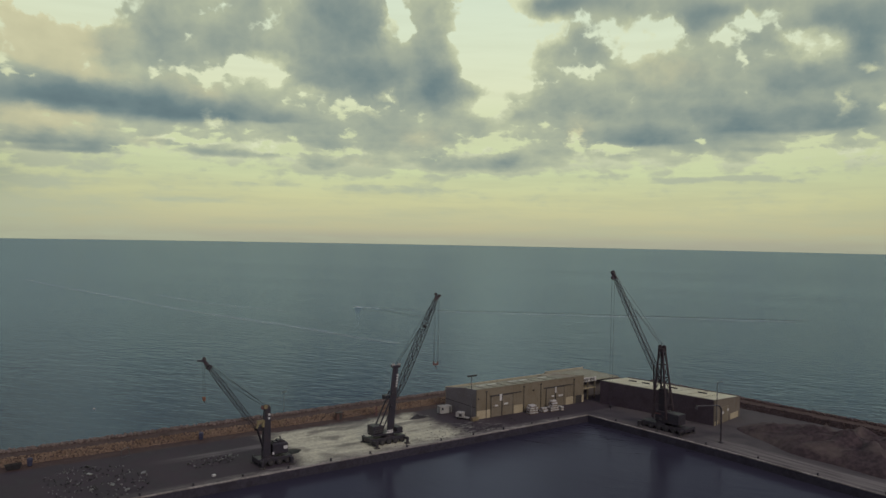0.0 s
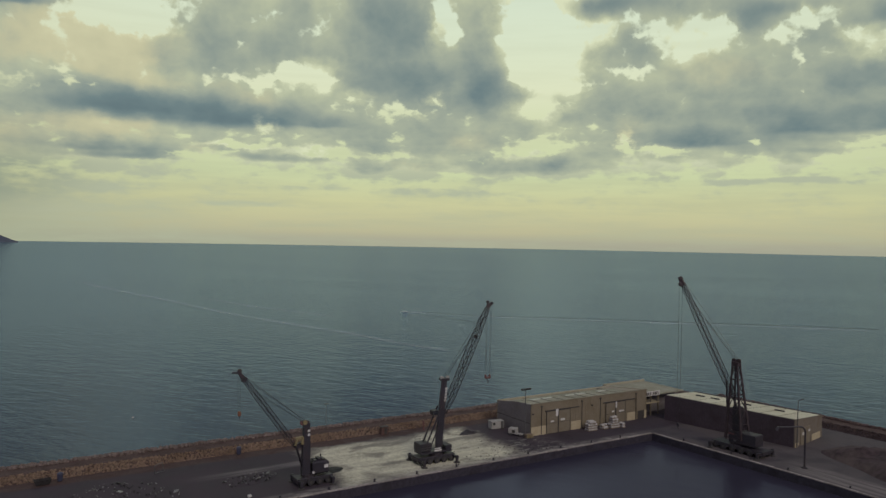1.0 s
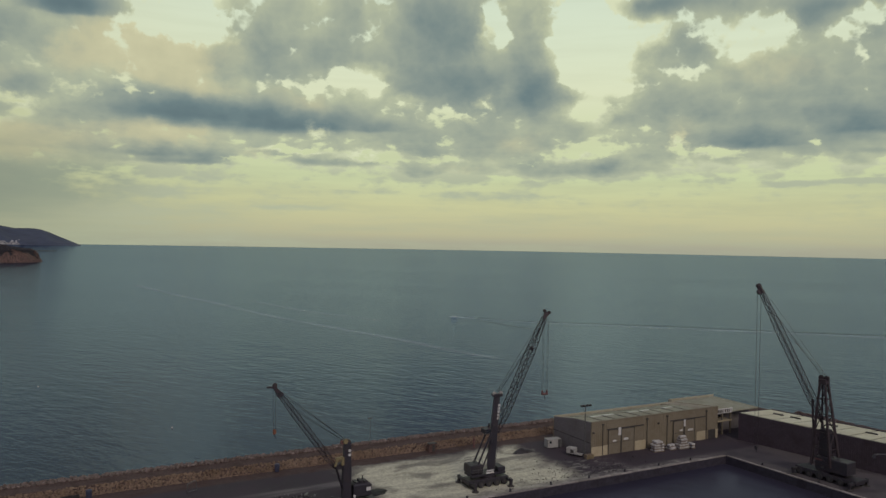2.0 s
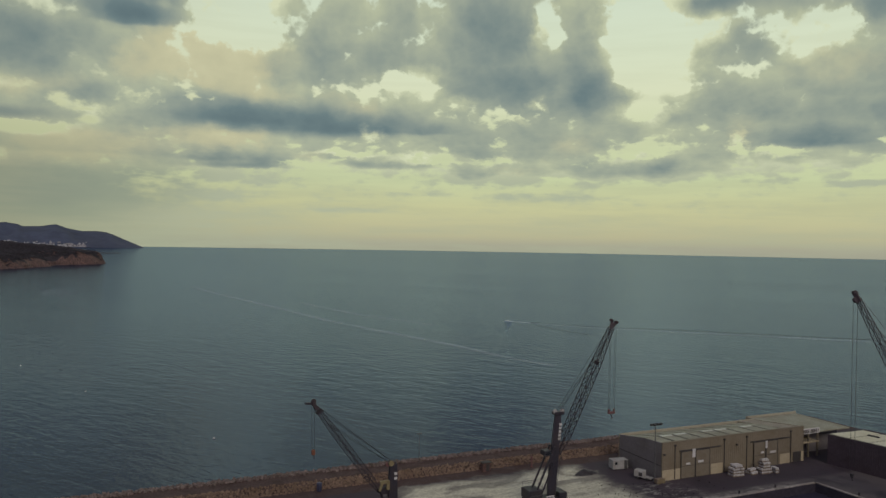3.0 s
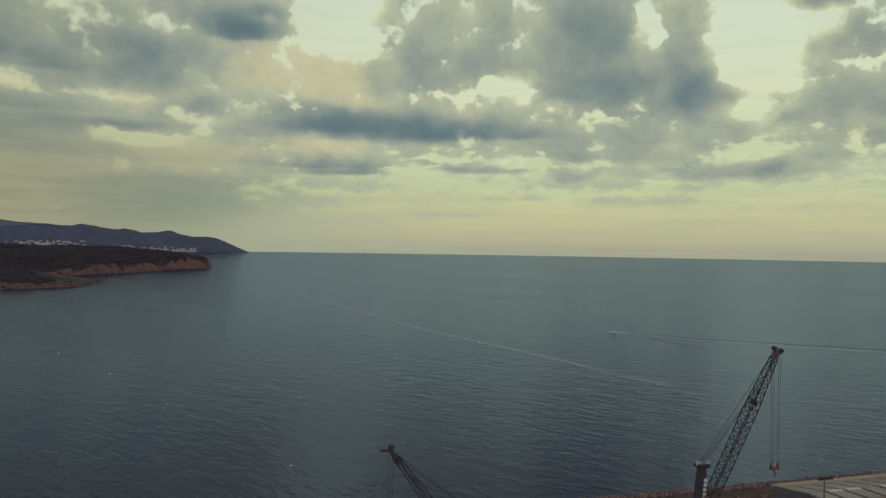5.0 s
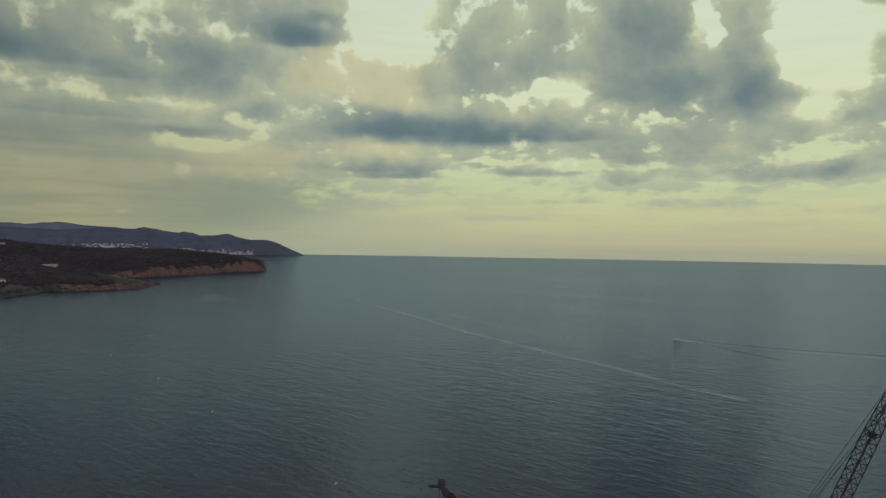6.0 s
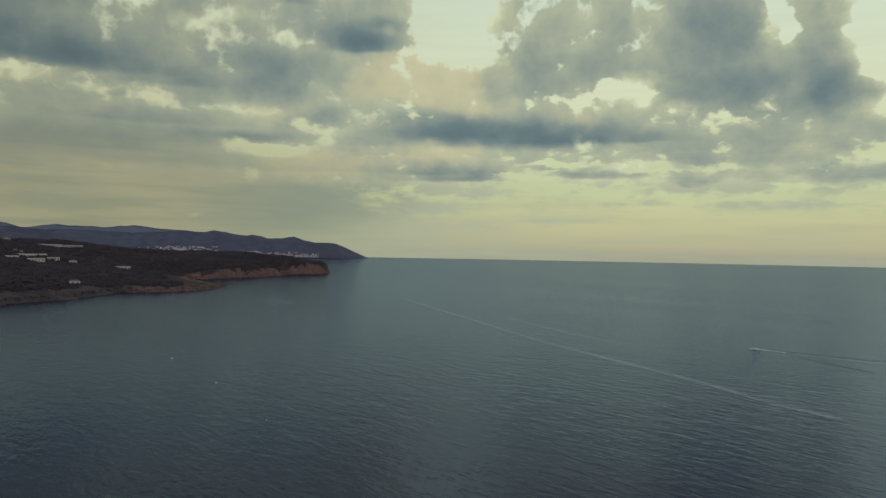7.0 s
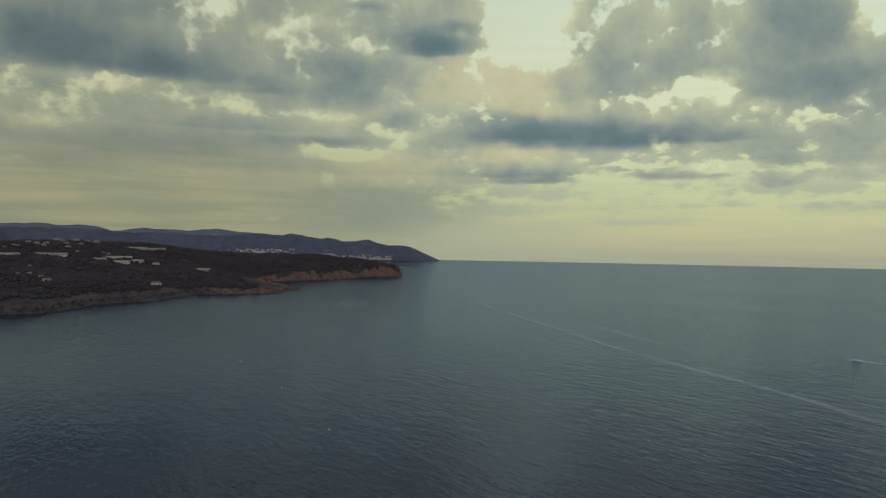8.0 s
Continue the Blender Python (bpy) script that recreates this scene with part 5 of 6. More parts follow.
for k in (-0.6, -0.15, 0.35, 0.7):
    rope(c3, top3 + Vector((k, 0, 0.8)), tip3 - al3 * (0.8 if abs(k) > 0.4 else 6.0) + sv3 * k, 0.032)
low3 = plan_point(48.1, 201.2, 7.0, base)
for k in (-0.55, 0.55):
    rope(c3, tip3 + sv3 * k + Vector((0, 0, -0.4)), Vector((tip3.x, tip3.y, low3.z)) + sv3 * k * 0.9, 0.045)
hook_block(c3, Vector((tip3.x, tip3.y, low3.z - 0.5)), CRANE_BLACK, 0.6)
# ---- far shore ----
COAST = np.array([(-1052, 1420), (-992, 1352), (-964, 1314), (-956, 1274), (-970, 1238), (-984, 1204), (-952, 1152), (-942, 1112), (-917, 1056), (-917, 974), (-916, 934), (-922, 906), (-882, 876), (-830, 850),
                  (-737, 797), (-708, 757), (-691, 720), (-688, 670), (-722, 612), (-690, 562), (-660, 512), (-660, 472), (-628, 432), (-606, 392), (-604, 352), (-575, 240), (-560, 60), (-640, -300),
                  (-2300, -300), (-2300, 1700), (-1750, 2000), (-1260, 1580)], float)


def inside_depth(x, y):
    """Metres inland of the coast line (negative at sea)."""
    p = np.stack([x, y], -1)
    best, inside = np.full(x.shape, 1e9), np.zeros(x.shape, bool)
    for a, b in zip(COAST, np.roll(COAST, -1, 0)):
        d = b - a
        s = np.clip(((p - a) @ d) / (d @ d), 0, 1)
        best = np.minimum(best, np.linalg.norm(p - a - s[..., None] * d, axis=-1))
        cross = (a[1] > y) != (b[1] > y)
        with np.errstate(divide="ignore", invalid="ignore"):
            inside ^= cross & (x < (b[0] - a[0]) * (y - a[1]) / (b[1] - a[1]) + a[0])
    return np.where(inside, best, -best)


def bumps(x, y, size, seed):
    """Smooth value noise on a grid, made with numpy."""
    g = np.random.default_rng(seed).random((64, 64))
    u, v = x / size % 64, y / size % 64
    i, j = u.astype(int), v.astype(int)
    fu, fv = u - i, v - j
    fu, fv = fu * fu * (3 - 2 * fu), fv * fv * (3 - 2 * fv)
    i, j, i1, j1 = i % 64, j % 64, (i + 1) % 64, (j + 1) % 64
    return (g[i, j] * (1 - fu) + g[i1, j] * fu) * (1 - fv) + (g[i, j1] * (1 - fu) + g[i1, j1] * fu) * fv


def land_height(x, y):
    near_coast = inside_depth(x, y)
    calm = np.clip(np.minimum(np.hypot(x + 790, y - 800) / 160, np.hypot(x + 965, y - 1300) / 120), 0.25, 1.0)
    d = near_coast + ((bumps(x, y, 42, 1) - 0.5) * 14 + (bumps(x, y, 15, 2) - 0.5) * 9) * calm
    bearing = np.degrees(np.arctan2(-(x + 28), y - 99))
    r = np.hypot(x + 28, y - 99)
    crest = np.interp(bearing, [36, 37.9, 39.8, 41.8, 43.5, 47, 51, 53, 55, 57, 60, 66, 95], [19, 22, 28, 32, 37, 38, 41, 46, 52, 58, 60, 58, 58])
    crest = crest * np.interp(r, [860, 1000, 1120, 1300, 1480], [0.55, 0.48, 0.55, 0.88, 1.0])
    soft = np.interp(d, [-30, 0, 5, 14, 40, 120, 330], [-0.3, 0, 0.16, 0.24, 0.34, 0.6, 1.0])
    steep = np.interp(d, [-30, 0, 4, 11, 40, 120, 330], [-0.3, 0, 0.30, 0.50, 0.64, 0.82, 1.0])
    bluff = np.interp(d, [-30, 0, 3, 9, 40, 120, 330], [-0.3, 0, 0.5, 0.92, 0.97, 1.0, 1.0])
    rise = soft + (steep - soft) * np.clip((y - 880) / 60, 0, 1)
    rise = rise + (bluff - rise) * np.clip((y - 1215) / 45, 0, 1)
    rise = rise * (1 - 0.62 * np.clip(1.6 - np.hypot(x + 780, y - 806) / 80, 0, 1)) * (1 - 0.55 * np.clip(1.4 - np.hypot(x + 962, y - 1178) / 40, 0, 1))
    return crest * rise + (bumps(x, y, 60, 3) - 0.5) * 7 * np.clip(d / 60, 0, 1) + (bumps(x, y, 12, 4) - 0.5) * 3.5 * np.clip(d / 8, 0, 1)


step = 6.5
gx, gy = np.meshgrid(np.arange(-1830, -520, step), np.arange(-60, 1620, step), indexing="ij")
gz = land_height(gx, gy)
nx, ny = gx.shape
ids = np.arange(nx * ny).reshape(nx, ny)
wet = gz < -2.5
dry_quads = ~(wet[:-1, :-1] & wet[1:, :-1] & wet[1:, 1:] & wet[:-1, 1:])
quads = np.stack([ids[:-1, :-1], ids[1:, :-1], ids[1:, 1:], ids[:-1, 1:]], -1)[dry_quads]
me = bpy.data.meshes.new("headland")
me.from_pydata(np.stack([gx, gy, gz], -1).reshape(-1, 3).tolist(), [], quads.tolist())
me.materials.append(CLIFF)
me.materials.append(SCRUB)
me.materials.append(SHORE_ROCK)
depth = inside_depth(gx, gy) + (bumps(gx, gy, 30, 9) - 0.5) * 22
# scrub creeps down the cliffs in patches, bare outcrops show above them, the foot is wet and dark
creep = bumps(gx, gy, 36, 21) * 0.65 + bumps(gx, gy, 14, 22) * 0.35
outcrop = (creep > 0.68) & (inside_depth(gx, gy) < 55) & (gy > 1000)
bare = ((depth < np.where(gy > 880, 7, 10)) & ((creep < 0.60) | (gz < 4.0)) & ((gz < 1.0 + 12.0 * bumps(gx, gy, 24, 25)) | (gy > 1325))) | outcrop
bare, low, northing, easting = bare.ravel(), gz.ravel(), gy.ravel(), gx.ravel()
me.polygons.foreach_set("material_index", [1 if not bare[q].any() else 2 if low[q].max() < 2.6 or northing[q[0]] < 590 + 40 * math.sin(easting[q[0]] * 0.05) else 0 for q in quads])
me.update()
headland = new("headland", me)
tagged(headland, "dark wooded headland with rust-coloured sea cliffs", "headland", kind="structure")
smooth(headland)

# broken rock along the foot of the cliffs
rng = random.Random(17)
rust, grey = Shape(), Shape()
line = [Vector(p) for p in COAST[:26]]
for p, q in zip(line, line[1:]):
    inland = Vector((-(q - p).y, (q - p).x)).normalized()
    if inside_depth(np.array([((p + q) / 2 + inland * 3).x]), np.array([((p + q) / 2 + inland * 3).y]))[0] < 0:
        inland = -inland
    for _ in range(int((q - p).length * 1.9)):
        s = rng.random() ** 1.4
        at = p.lerp(q, rng.random()) + inland * (s * 13 - 3)
        z = float(land_height(np.array([at.x]), np.array([at.y]))[0])
        if z > -2.0 and (z < 5.0 or at.y > 1300):
            (rust if at.y > 600 + 40 * math.sin(at.x * 0.05) else grey).stone((at.x, at.y, z + 0.3), rng.uniform(0.6, 1.9) * (1.5 if at.y > 850 else 1.0), rng)
tagged(part("cliff_rock", rust, RUST_ROCK), "broken rust-coloured rock at the foot of the cliffs", "rock", kind="stuff")
tagged(part("shore_rock", grey, BROKEN_ROCK), "broken grey rock along the dark shore", "rock", kind="stuff")

# pine wood on the headland
rng = np.random.default_rng(7)
tx, ty = rng.uniform(-1420, -590, 150000), rng.uniform(280, 1560, 150000)
tz = land_height(tx, ty)
deep = inside_depth(tx, ty)
spit = np.hypot(tx + 790, ty - 800) < 130
keep = (deep > np.where(spit, 48, np.where(ty > 880, 3 + 13 * bumps(tx, ty, 28, 21), 12)) + np.where(ty > 880, 5, 16) * rng.random(150000)) & (np.hypot(tx, ty) > 640) & (bumps(tx, ty, 55, 12) > 0.08)
BALL = [(0, 0, 1), (0.89, 0, 0.45), (0.28, 0.85, 0.45), (-0.72, 0.53, 0.45), (-0.72, -0.53, 0.45), (0.28, -0.85, 0.45), (0.72, 0.53, -0.45), (-0.28, 0.85, -0.45), (-0.89, 0, -0.45), (-0.28, -0.85, -0.45), (0.72, -0.53, -0.45)]
TRIS = [(0, 1, 2), (0, 2, 3), (0, 3, 4), (0, 4, 5), (0, 5, 1), (1, 6, 2), (2, 6, 7), (2, 7, 3), (3, 7, 8), (3, 8, 4), (4, 8, 9), (4, 9, 5), (5, 9, 10), (5, 10, 1), (1, 10, 6)]
ball = np.array(BALL)
pts = np.stack([tx, ty, tz], -1)[keep][:88000]
size = rng.uniform(1.1, 2.3, len(pts))
vs = pts[:, None] + ball[None] * size[:, None, None] * rng.uniform(0.7, 1.25, (len(pts), 11, 1)) * np.array([1.2, 1.2, 0.6]) + np.array([0, 0, 0.7])
fs = np.array(TRIS)[None] + 11 * np.arange(len(pts))[:, None, None]
me = bpy.data.meshes.new("pine_wood")
me.from_pydata(vs.reshape(-1, 3).tolist(), [], fs.reshape(-1, 3).tolist())
me.materials.append(WOODS)
tagged(smooth(new("pine_wood", me)), "dark evergreen wood covering the headland", "woodland", kind="stuff")


# distant hills across the bay
def hills(name, bearings, elevations, r_shore, r_ridge, material, label, seed):
    """A range seen across the bay: shore, slope and ridge, with spurs."""
    az = np.arange(bearings[0], bearings[-1], 0.12)
    rise = np.interp(az, bearings, elevations)
    crest = np.maximum(52.7 + r_ridge * np.tan(np.radians(rise)), 0)
    crest += (bumps(az * 30, az * 0 + 9, 14, seed) - 0.5) * 5 * np.clip(crest / 60, 0, 1)
    vs, rows = [], 12
    for k in range(rows):
        s = k / (rows - 2)
        r = r_shore + (r_ridge - r_shore) * s
        spur = (bumps(az * 30, az * 0 + 40 * s, 22, seed + 1) - 0.5) * 0.35 * math.sin(math.pi * min(s, 1))
        z = crest * np.clip(s ** 0.8 + spur, 0, 1.0) if k < rows - 1 else crest * 0 - 5
        vs.append(np.stack([-28 - r * np.sin(np.radians(az)), 99 + r * np.cos(np.radians(az)), z + (0 if k else -3)], -1))
    n = len(az)
    vs = np.concatenate(vs).tolist()
    fs = [(k * n + i, k * n + i + 1, (k + 1) * n + i + 1, (k + 1) * n + i) for k in range(rows - 1) for i in range(n - 1)]
    ob = part(name, Shape().add(vs, fs), material)
    smooth(ob)
    return tagged(ob, label, "hills", kind="structure"), az, crest


# both ranges carry their haze as a blue surface colour
hills("backdrop_ridge", [42.8, 45.8, 48.3, 50.0, 51.4, 52.2, 53.8, 54.6, 56.0, 56.8, 57.6, 58.4, 59.0, 59.8, 61, 62.4, 63.4, 64.4, 65.6, 72, 90], [0.4, 0.9, 1.18, 1.27, 1.45, 1.42, 1.25, 1.30, 1.33, 1.40, 1.30, 1.12, 1.14, 1.40, 1.48, 1.42, 1.55, 1.50, 1.42, 1.3, 1.2], 4500, 4720, HAZY_RIDGE, "far ridge above the bay, painted pale blue for haze", 31)
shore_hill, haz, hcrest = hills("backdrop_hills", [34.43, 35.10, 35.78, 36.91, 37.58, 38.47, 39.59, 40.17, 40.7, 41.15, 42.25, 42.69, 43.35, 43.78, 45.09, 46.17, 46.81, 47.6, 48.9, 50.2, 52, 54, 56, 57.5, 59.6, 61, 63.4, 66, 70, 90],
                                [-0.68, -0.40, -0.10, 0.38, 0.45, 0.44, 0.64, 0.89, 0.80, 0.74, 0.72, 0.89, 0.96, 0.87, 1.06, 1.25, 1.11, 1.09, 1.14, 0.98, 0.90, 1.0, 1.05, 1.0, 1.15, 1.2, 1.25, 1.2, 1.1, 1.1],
                                4050, 4450, HAZY_LAND, "wooded hills across the bay, painted blue-grey for haze", 41)

# the town at the foot of the hills, and the mole in front of it
rng = random.Random(21)
town = Shape()
for _ in range(420):
    pick = rng.random()
    if pick < 0.5:
        b, s = rng.uniform(38.2, 42.9), abs(rng.gauss(0.0, 0.075))
    elif pick < 0.68:
        b, s = rng.gauss(43.4, 0.6), 0.04 + 0.14 * rng.random()
    else:
        b, s = rng.gauss(48.4, 1.2), 0.10 + 0.20 * rng.random()
    r = 4030 + 400 * s
    h = float(np.interp(b, haz, hcrest)) * max(s, 0.0) ** 0.8
    w = rng.uniform(5, 13)
    town.box(-20 - r * math.sin(radians(b)), 90 + r * math.cos(radians(b)), max(0.0, h) - 4, w, w * 0.7, rng.uniform(4.5, 6.5), b)
part("distant_town", town, FAR_TOWN)
tagged(bpy.data.objects["distant_town"], "pale town houses at the foot of the far hills", "town", kind="stuff")
flat = Shape()
for b0, b1 in ((38.0, 46.0), (46.5, 52.0)):
    flat.slab([(-20 - r * math.sin(radians(b)), 90 + r * math.cos(radians(b))) for r, b in ((4000, b0), (4000, b1), (4080, b1), (4080, b0))], -2, 4)
part("town_shore", flat, HAZY_LAND)
tagged(bpy.data.objects["town_shore"], "low shore below the far town", "shore", kind="structure")
mole = part("distant_mole", Shape().box(0, 0, -2, 84, 9, 3.6, bevel=1.2), SHORE_ROCK)
mole.matrix_world = pose(-1627, 2216, 0, 0, 0, 46)
tagged(mole, "low dark harbour mole far across the bay", "mole", kind="structure")


# houses among the trees of the headland
def house(m, w, d, h, bays, roof, label, name="house", flat_roof=False):
    """A white rendered house: walls, a pitched or flat roof, rows of windows."""
    ob = thing(name, m, label, "house", "houses on the headland")
    part("wall", Shape().box(0, 0, -3, w, d, h + 3), FAR_WHITE, ob)
    if flat_roof:
        part("roof", Shape().box(0, 0, h, w + 0.8, d + 0.8, 0.6), FAR_WHITE, ob)
    else:
        part("roof", Shape().add([(-w / 2 - .5, -d / 2 - .5, h), (w / 2 + .5, -d / 2 - .5, h), (w / 2 + .5, d / 2 + .5, h), (-w / 2 - .5, d / 2 + .5, h), (-w / 2 + d * .3, 0, h + d * .22), (w / 2 - d * .3, 0, h + d * .22)],
                                 [(0, 1, 5, 4), (1, 2, 5), (2, 3, 4, 5), (3, 0, 4), (3, 2, 1, 0)]), TILE, ob, "weathered tile roof")
    for f in range(max(1, round(h / 3.2))):
        for i in range(bays):
            part("window", Shape().box(-w / 2 + w * (i + 0.5) / bays, -d / 2 - 0.06, 0.7 + 3.2 * f, min(1.6, w / bays * 0.5), 0.16, 1.7), GLASS, ob)
    return ob


GARDENS = []


# houses: plan place and width; they stand on the slope, half hidden by the wood
def on_slope(x, y, turn):
    GARDENS.append((x, y))
    return pose(x, y, float(land_height(np.array([float(x)]), np.array([float(y)]))[0]), 0, 0, math.degrees(math.atan2(-(x + 28), y - 99)) + turn)


for x, y, w in (
        (-1097, 591, 30), (-1091, 647, 45), (-1212, 854, 47), (-1203, 893, 36), (-1044, 694, 18), (-1058, 721, 32), (-1060, 746, 17), (-1014, 710, 24), (-1016, 737, 17)):
    house(on_slope(x, y, x * 7 % 17 - 8), w * 0.92, 8, 3.4, max(3, round(w / 4.5)), None, "long white rendered block among dark trees", "apartment_block", True)
for x, y, w in ((-999, 756, 11), (-967, 815, 24), (-744, 584, 11)):
    house(on_slope(x, y, x * 5 % 21 - 10), w * 0.9, 7, 3.6, max(2, round(w / 5)), None, "white villa among dark trees", "villa", w > 20)
for x, y, w in (
        (-809, 468, 4), (-805, 477, 5), (-776, 475, 5), (-757, 471, 8), (-967, 556, 4), (-1107, 736, 6), (-1089, 733, 6), (-1169, 618, 7), (-1182, 637, 6),
        (-1165, 635, 6), (-1241, 687, 8), (-1188, 674, 9), (-1157, 668, 9), (-1179, 685, 8), (-1395, 814, 14), (-1321, 786, 9), (-1197, 725, 8), (-1144, 700, 9),
        (-1366, 835, 11), (-1230, 768, 8), (-1306, 823, 9), (-1300, 835, 14), (-1114, 699, 6)):
    house(on_slope(x, y, x * 5 % 31 - 15), w * 0.9, w * 0.7, 2.8 if w > 7 else 2.2, 2, None, "small pale house on the wooded slope", "house")


# pines in front of the houses
rng = random.Random(29)
pines = Shape()
for x, y in GARDENS:
    out = Vector((-28 - x, 99 - y)).normalized()
    for _ in range(7):
        px, py = Vector((x, y)) + out * rng.uniform(6, 13) + Vector((-out.y, out.x)) * rng.uniform(-20, 20)
        pines.stone((px, py, float(land_height(np.array([px]), np.array([py]))[0]) + 1.6), rng.uniform(1.3, 2.3), rng)
tagged(part("garden_pines", pines, WOODS), "dark pines half hiding the white houses", "trees", kind="stuff")


# ---- yard things ----
def stand(a, b, turn=0.0, z=QUAY):
    return PLAN @ pose(a, b, z, 0, 0, turn)


def cabin(m, w, d, h, label):
    """A site cabin of ribbed steel with a door and windows."""
    c = thing("site_cabin", m, label, "cabin", "site cabins by the warehouse")
    body = part("body", Shape().box(0, 0, 0.15, w, d, h - 0.15, bevel=0.05), DULL_WHITE, c)
    part("roof", Shape().box(0, 0, h, w + 0.12, d + 0.12, 0.12, bevel=0.03), DULL_WHITE, c)
    for x in (-w * 0.3,):
        part("window", Shape().box(x, -d / 2 - 0.02, 1.2, 0.6, 0.06, 0.6), GLASS, body)
    part("door", Shape().box(w * 0.36, -d / 2 - 0.02, 0.2, 0.75, 0.06, 1.95), GALVANISED, body)
    part("window", Shape().box(w / 2 + 0.02, 0, 1.1, 0.06, 0.7, 0.8), GLASS, body)
    rib = Shape()
    for i in range(int(w / 0.45)):
        rib.box(-w / 2 + 0.3 + i * 0.45, -d / 2 - 0.012, 0.2, 0.08, 0.03, h - 0.3)
    part("ribs", rib, DULL_WHITE, body)
    for sx in (-1, 1):
        part("skid", Shape().box(sx * (w / 2 - 0.4), 0, 0, 0.2, d, 0.16), TRIM, c)
    return c


cabin(stand(-33.4, 24.6, -8), 3.7, 2.0, 2.1, "white site cabin with dark windows on the quay")
unit = thing("generator_trailer", stand(-32.9, 16.6, -60), "white boxy generator trailer beside the warehouse corner", "trailer")
part("body", Shape().box(-0.7, 0, 0.45, 2.1, 1.6, 1.5, bevel=0.12), DULL_WHITE, unit)
part("hatch", Shape().box(-0.3, -0.82, 0.75, 0.8, 0.06, 0.8), TRIM, unit, "dark hatch")
part("deck", Shape().box(1.1, 0, 0.45, 1.9, 1.6, 0.16, bevel=0.02), DULL_WHITE, unit)
for x in (0.5, 1.1, 1.7):
    part("post", Shape().box(x, -0.72, 0.6, 0.12, 0.12, 0.5), DULL_WHITE, unit)
for x in (-1.1, 1.1):
    for y in (-0.85, 0.6):
        part("wheel", Shape().lathe((x, y, 0.3), (0, 1, 0), [(0, 0.26), (0.05, 0.3), (0.2, 0.3), (0.25, 0.26)], 12), RUBBER, unit)
rack = thing("pallet_rack", stand(-31.4, 13.0, 0), "low pale slatted crate at the warehouse corner", "crate")
for i in range(6):
    part("slat", Shape().box(-0.9 + 0.36 * i, -0.55, 0.1, 0.16, 0.06, 1.0), YELLOW, rack)
part("box", Shape().box(0, 0, 0.1, 2.1, 1.0, 0.95, bevel=0.03), WOOD, rack)


def bag_stack(a, b, layers, seed, label):
    """Full white sacks piled on pallets."""
    rng = random.Random(seed)
    st = thing("sack_stack", stand(a, b, rng.uniform(-6, 6)) @ Matrix.Scale(0.78, 4), label, "stack", "stacks of sacks on the quay")
    z = 0.0
    for n, (cols, rows) in enumerate(layers):
        part("pallet", Shape().box(0, 0, z, cols * 1.35, rows * 1.2, 0.05).box(0, -rows * 0.55, z + 0.05, cols * 1.35, 0.12, 0.1).box(0, rows * 0.55, z + 0.05, cols * 1.35, 0.12, 0.1).box(0, 0, z + 0.15, cols * 1.35, rows * 1.2, 0.04), WOOD, st)
        z += 0.19
        for i in range(cols):
            for j in range(rows):
                x, y = (i - (cols - 1) / 2) * 1.3 + rng.uniform(-0.08, 0.08), (j - (rows - 1) / 2) * 1.15 + rng.uniform(-0.06, 0.06)
                w, d, h = 1.2 + rng.uniform(-0.06, 0.06), 1.05, 0.62 + rng.uniform(-0.05, 0.04)
                for k in (-1, 1):
                    for lift in (0, 1):
                        part("sack", Shape().box(x + k * w * 0.25, y, z + lift * h / 2, w * 0.49, d + rng.uniform(-0.08, 0.08), h * 0.48, rng.uniform(-5, 5), bevel=0.1), BAG, st)
        z += 0.62
    return st


bag_stack(-11.6, 11.0, [(3, 2), (3, 2), (3, 2), (2, 2)], 1, "white sacks stacked four high on pallets")
bag_stack(-7.2, 10.8, [(2, 2), (2, 1)], 2, "low pile of white sacks on pallets")
bag_stack(-3.9, 10.3, [(3, 2), (3, 2), (2, 2), (2, 2), (2, 1)], 3, "tall stepped stack of white sacks")
bag_stack(-1.4, 9.6, [(1, 2), (1, 2)], 4, "small stack of white sacks")


def flood_mast(m, h, arms, label):
    """A slim mast with flood lamps on a cross arm."""
    c = thing("flood_mast", m, label, "lamp mast", "lamp masts of the harbour")
    part("mast", Shape().rod((0, 0, 0), (0, 0, h), 0.16, 0.09, 8).lathe((0, 0, 0), (0, 0, 1), [(0, 0.4), (0.15, 0.4), (0.25, 0.2)], 10), GALVANISED, c)
    part("cross_arm", Shape().rod((-arms, 0, h - 0.3), (arms, 0, h - 0.3), 0.07, sides=6).rod((-arms * 0.6, 0, h - 0.9), (arms * 0.6, 0, h - 0.9), 0.05, sides=6), GALVANISED, c)
    for x in (-arms, -arms * 0.35, arms * 0.35, arms):
        part("flood_lamp", Shape().box(x, -0.2, h - 0.2, 0.5, 0.4, 0.42, bevel=0.05), TRIM, c)
    return c


flood_mast(stand(-31.6, 14.4), 12.4, 1.3, "slim grey mast with flood lamps at the warehouse corner")
lamp = thing("street_lamp", stand(23.0, -26.4), "tall grey lamp post with a short arm by the end wall", "lamp post", "lamp masts of the harbour")
part("post", Shape().rod((0, 0, 0), (0, 0, 12.0), 0.15, 0.08, 8), GALVANISED, lamp)
part("arm", Shape().rod((0, 0, 11.9), (1.3, -0.2, 12.1), 0.06), GALVANISED, lamp)
part("lamp_head", Shape().box(1.5, -0.2, 12.0, 0.8, 0.32, 0.2, bevel=0.05), TRIM, lamp)
lamp2 = thing("street_lamp", PLAN @ pose(-76.0, 40.6, 3.2), "thin lamp post on the breakwater walk", "lamp post", "lamp masts of the harbour")
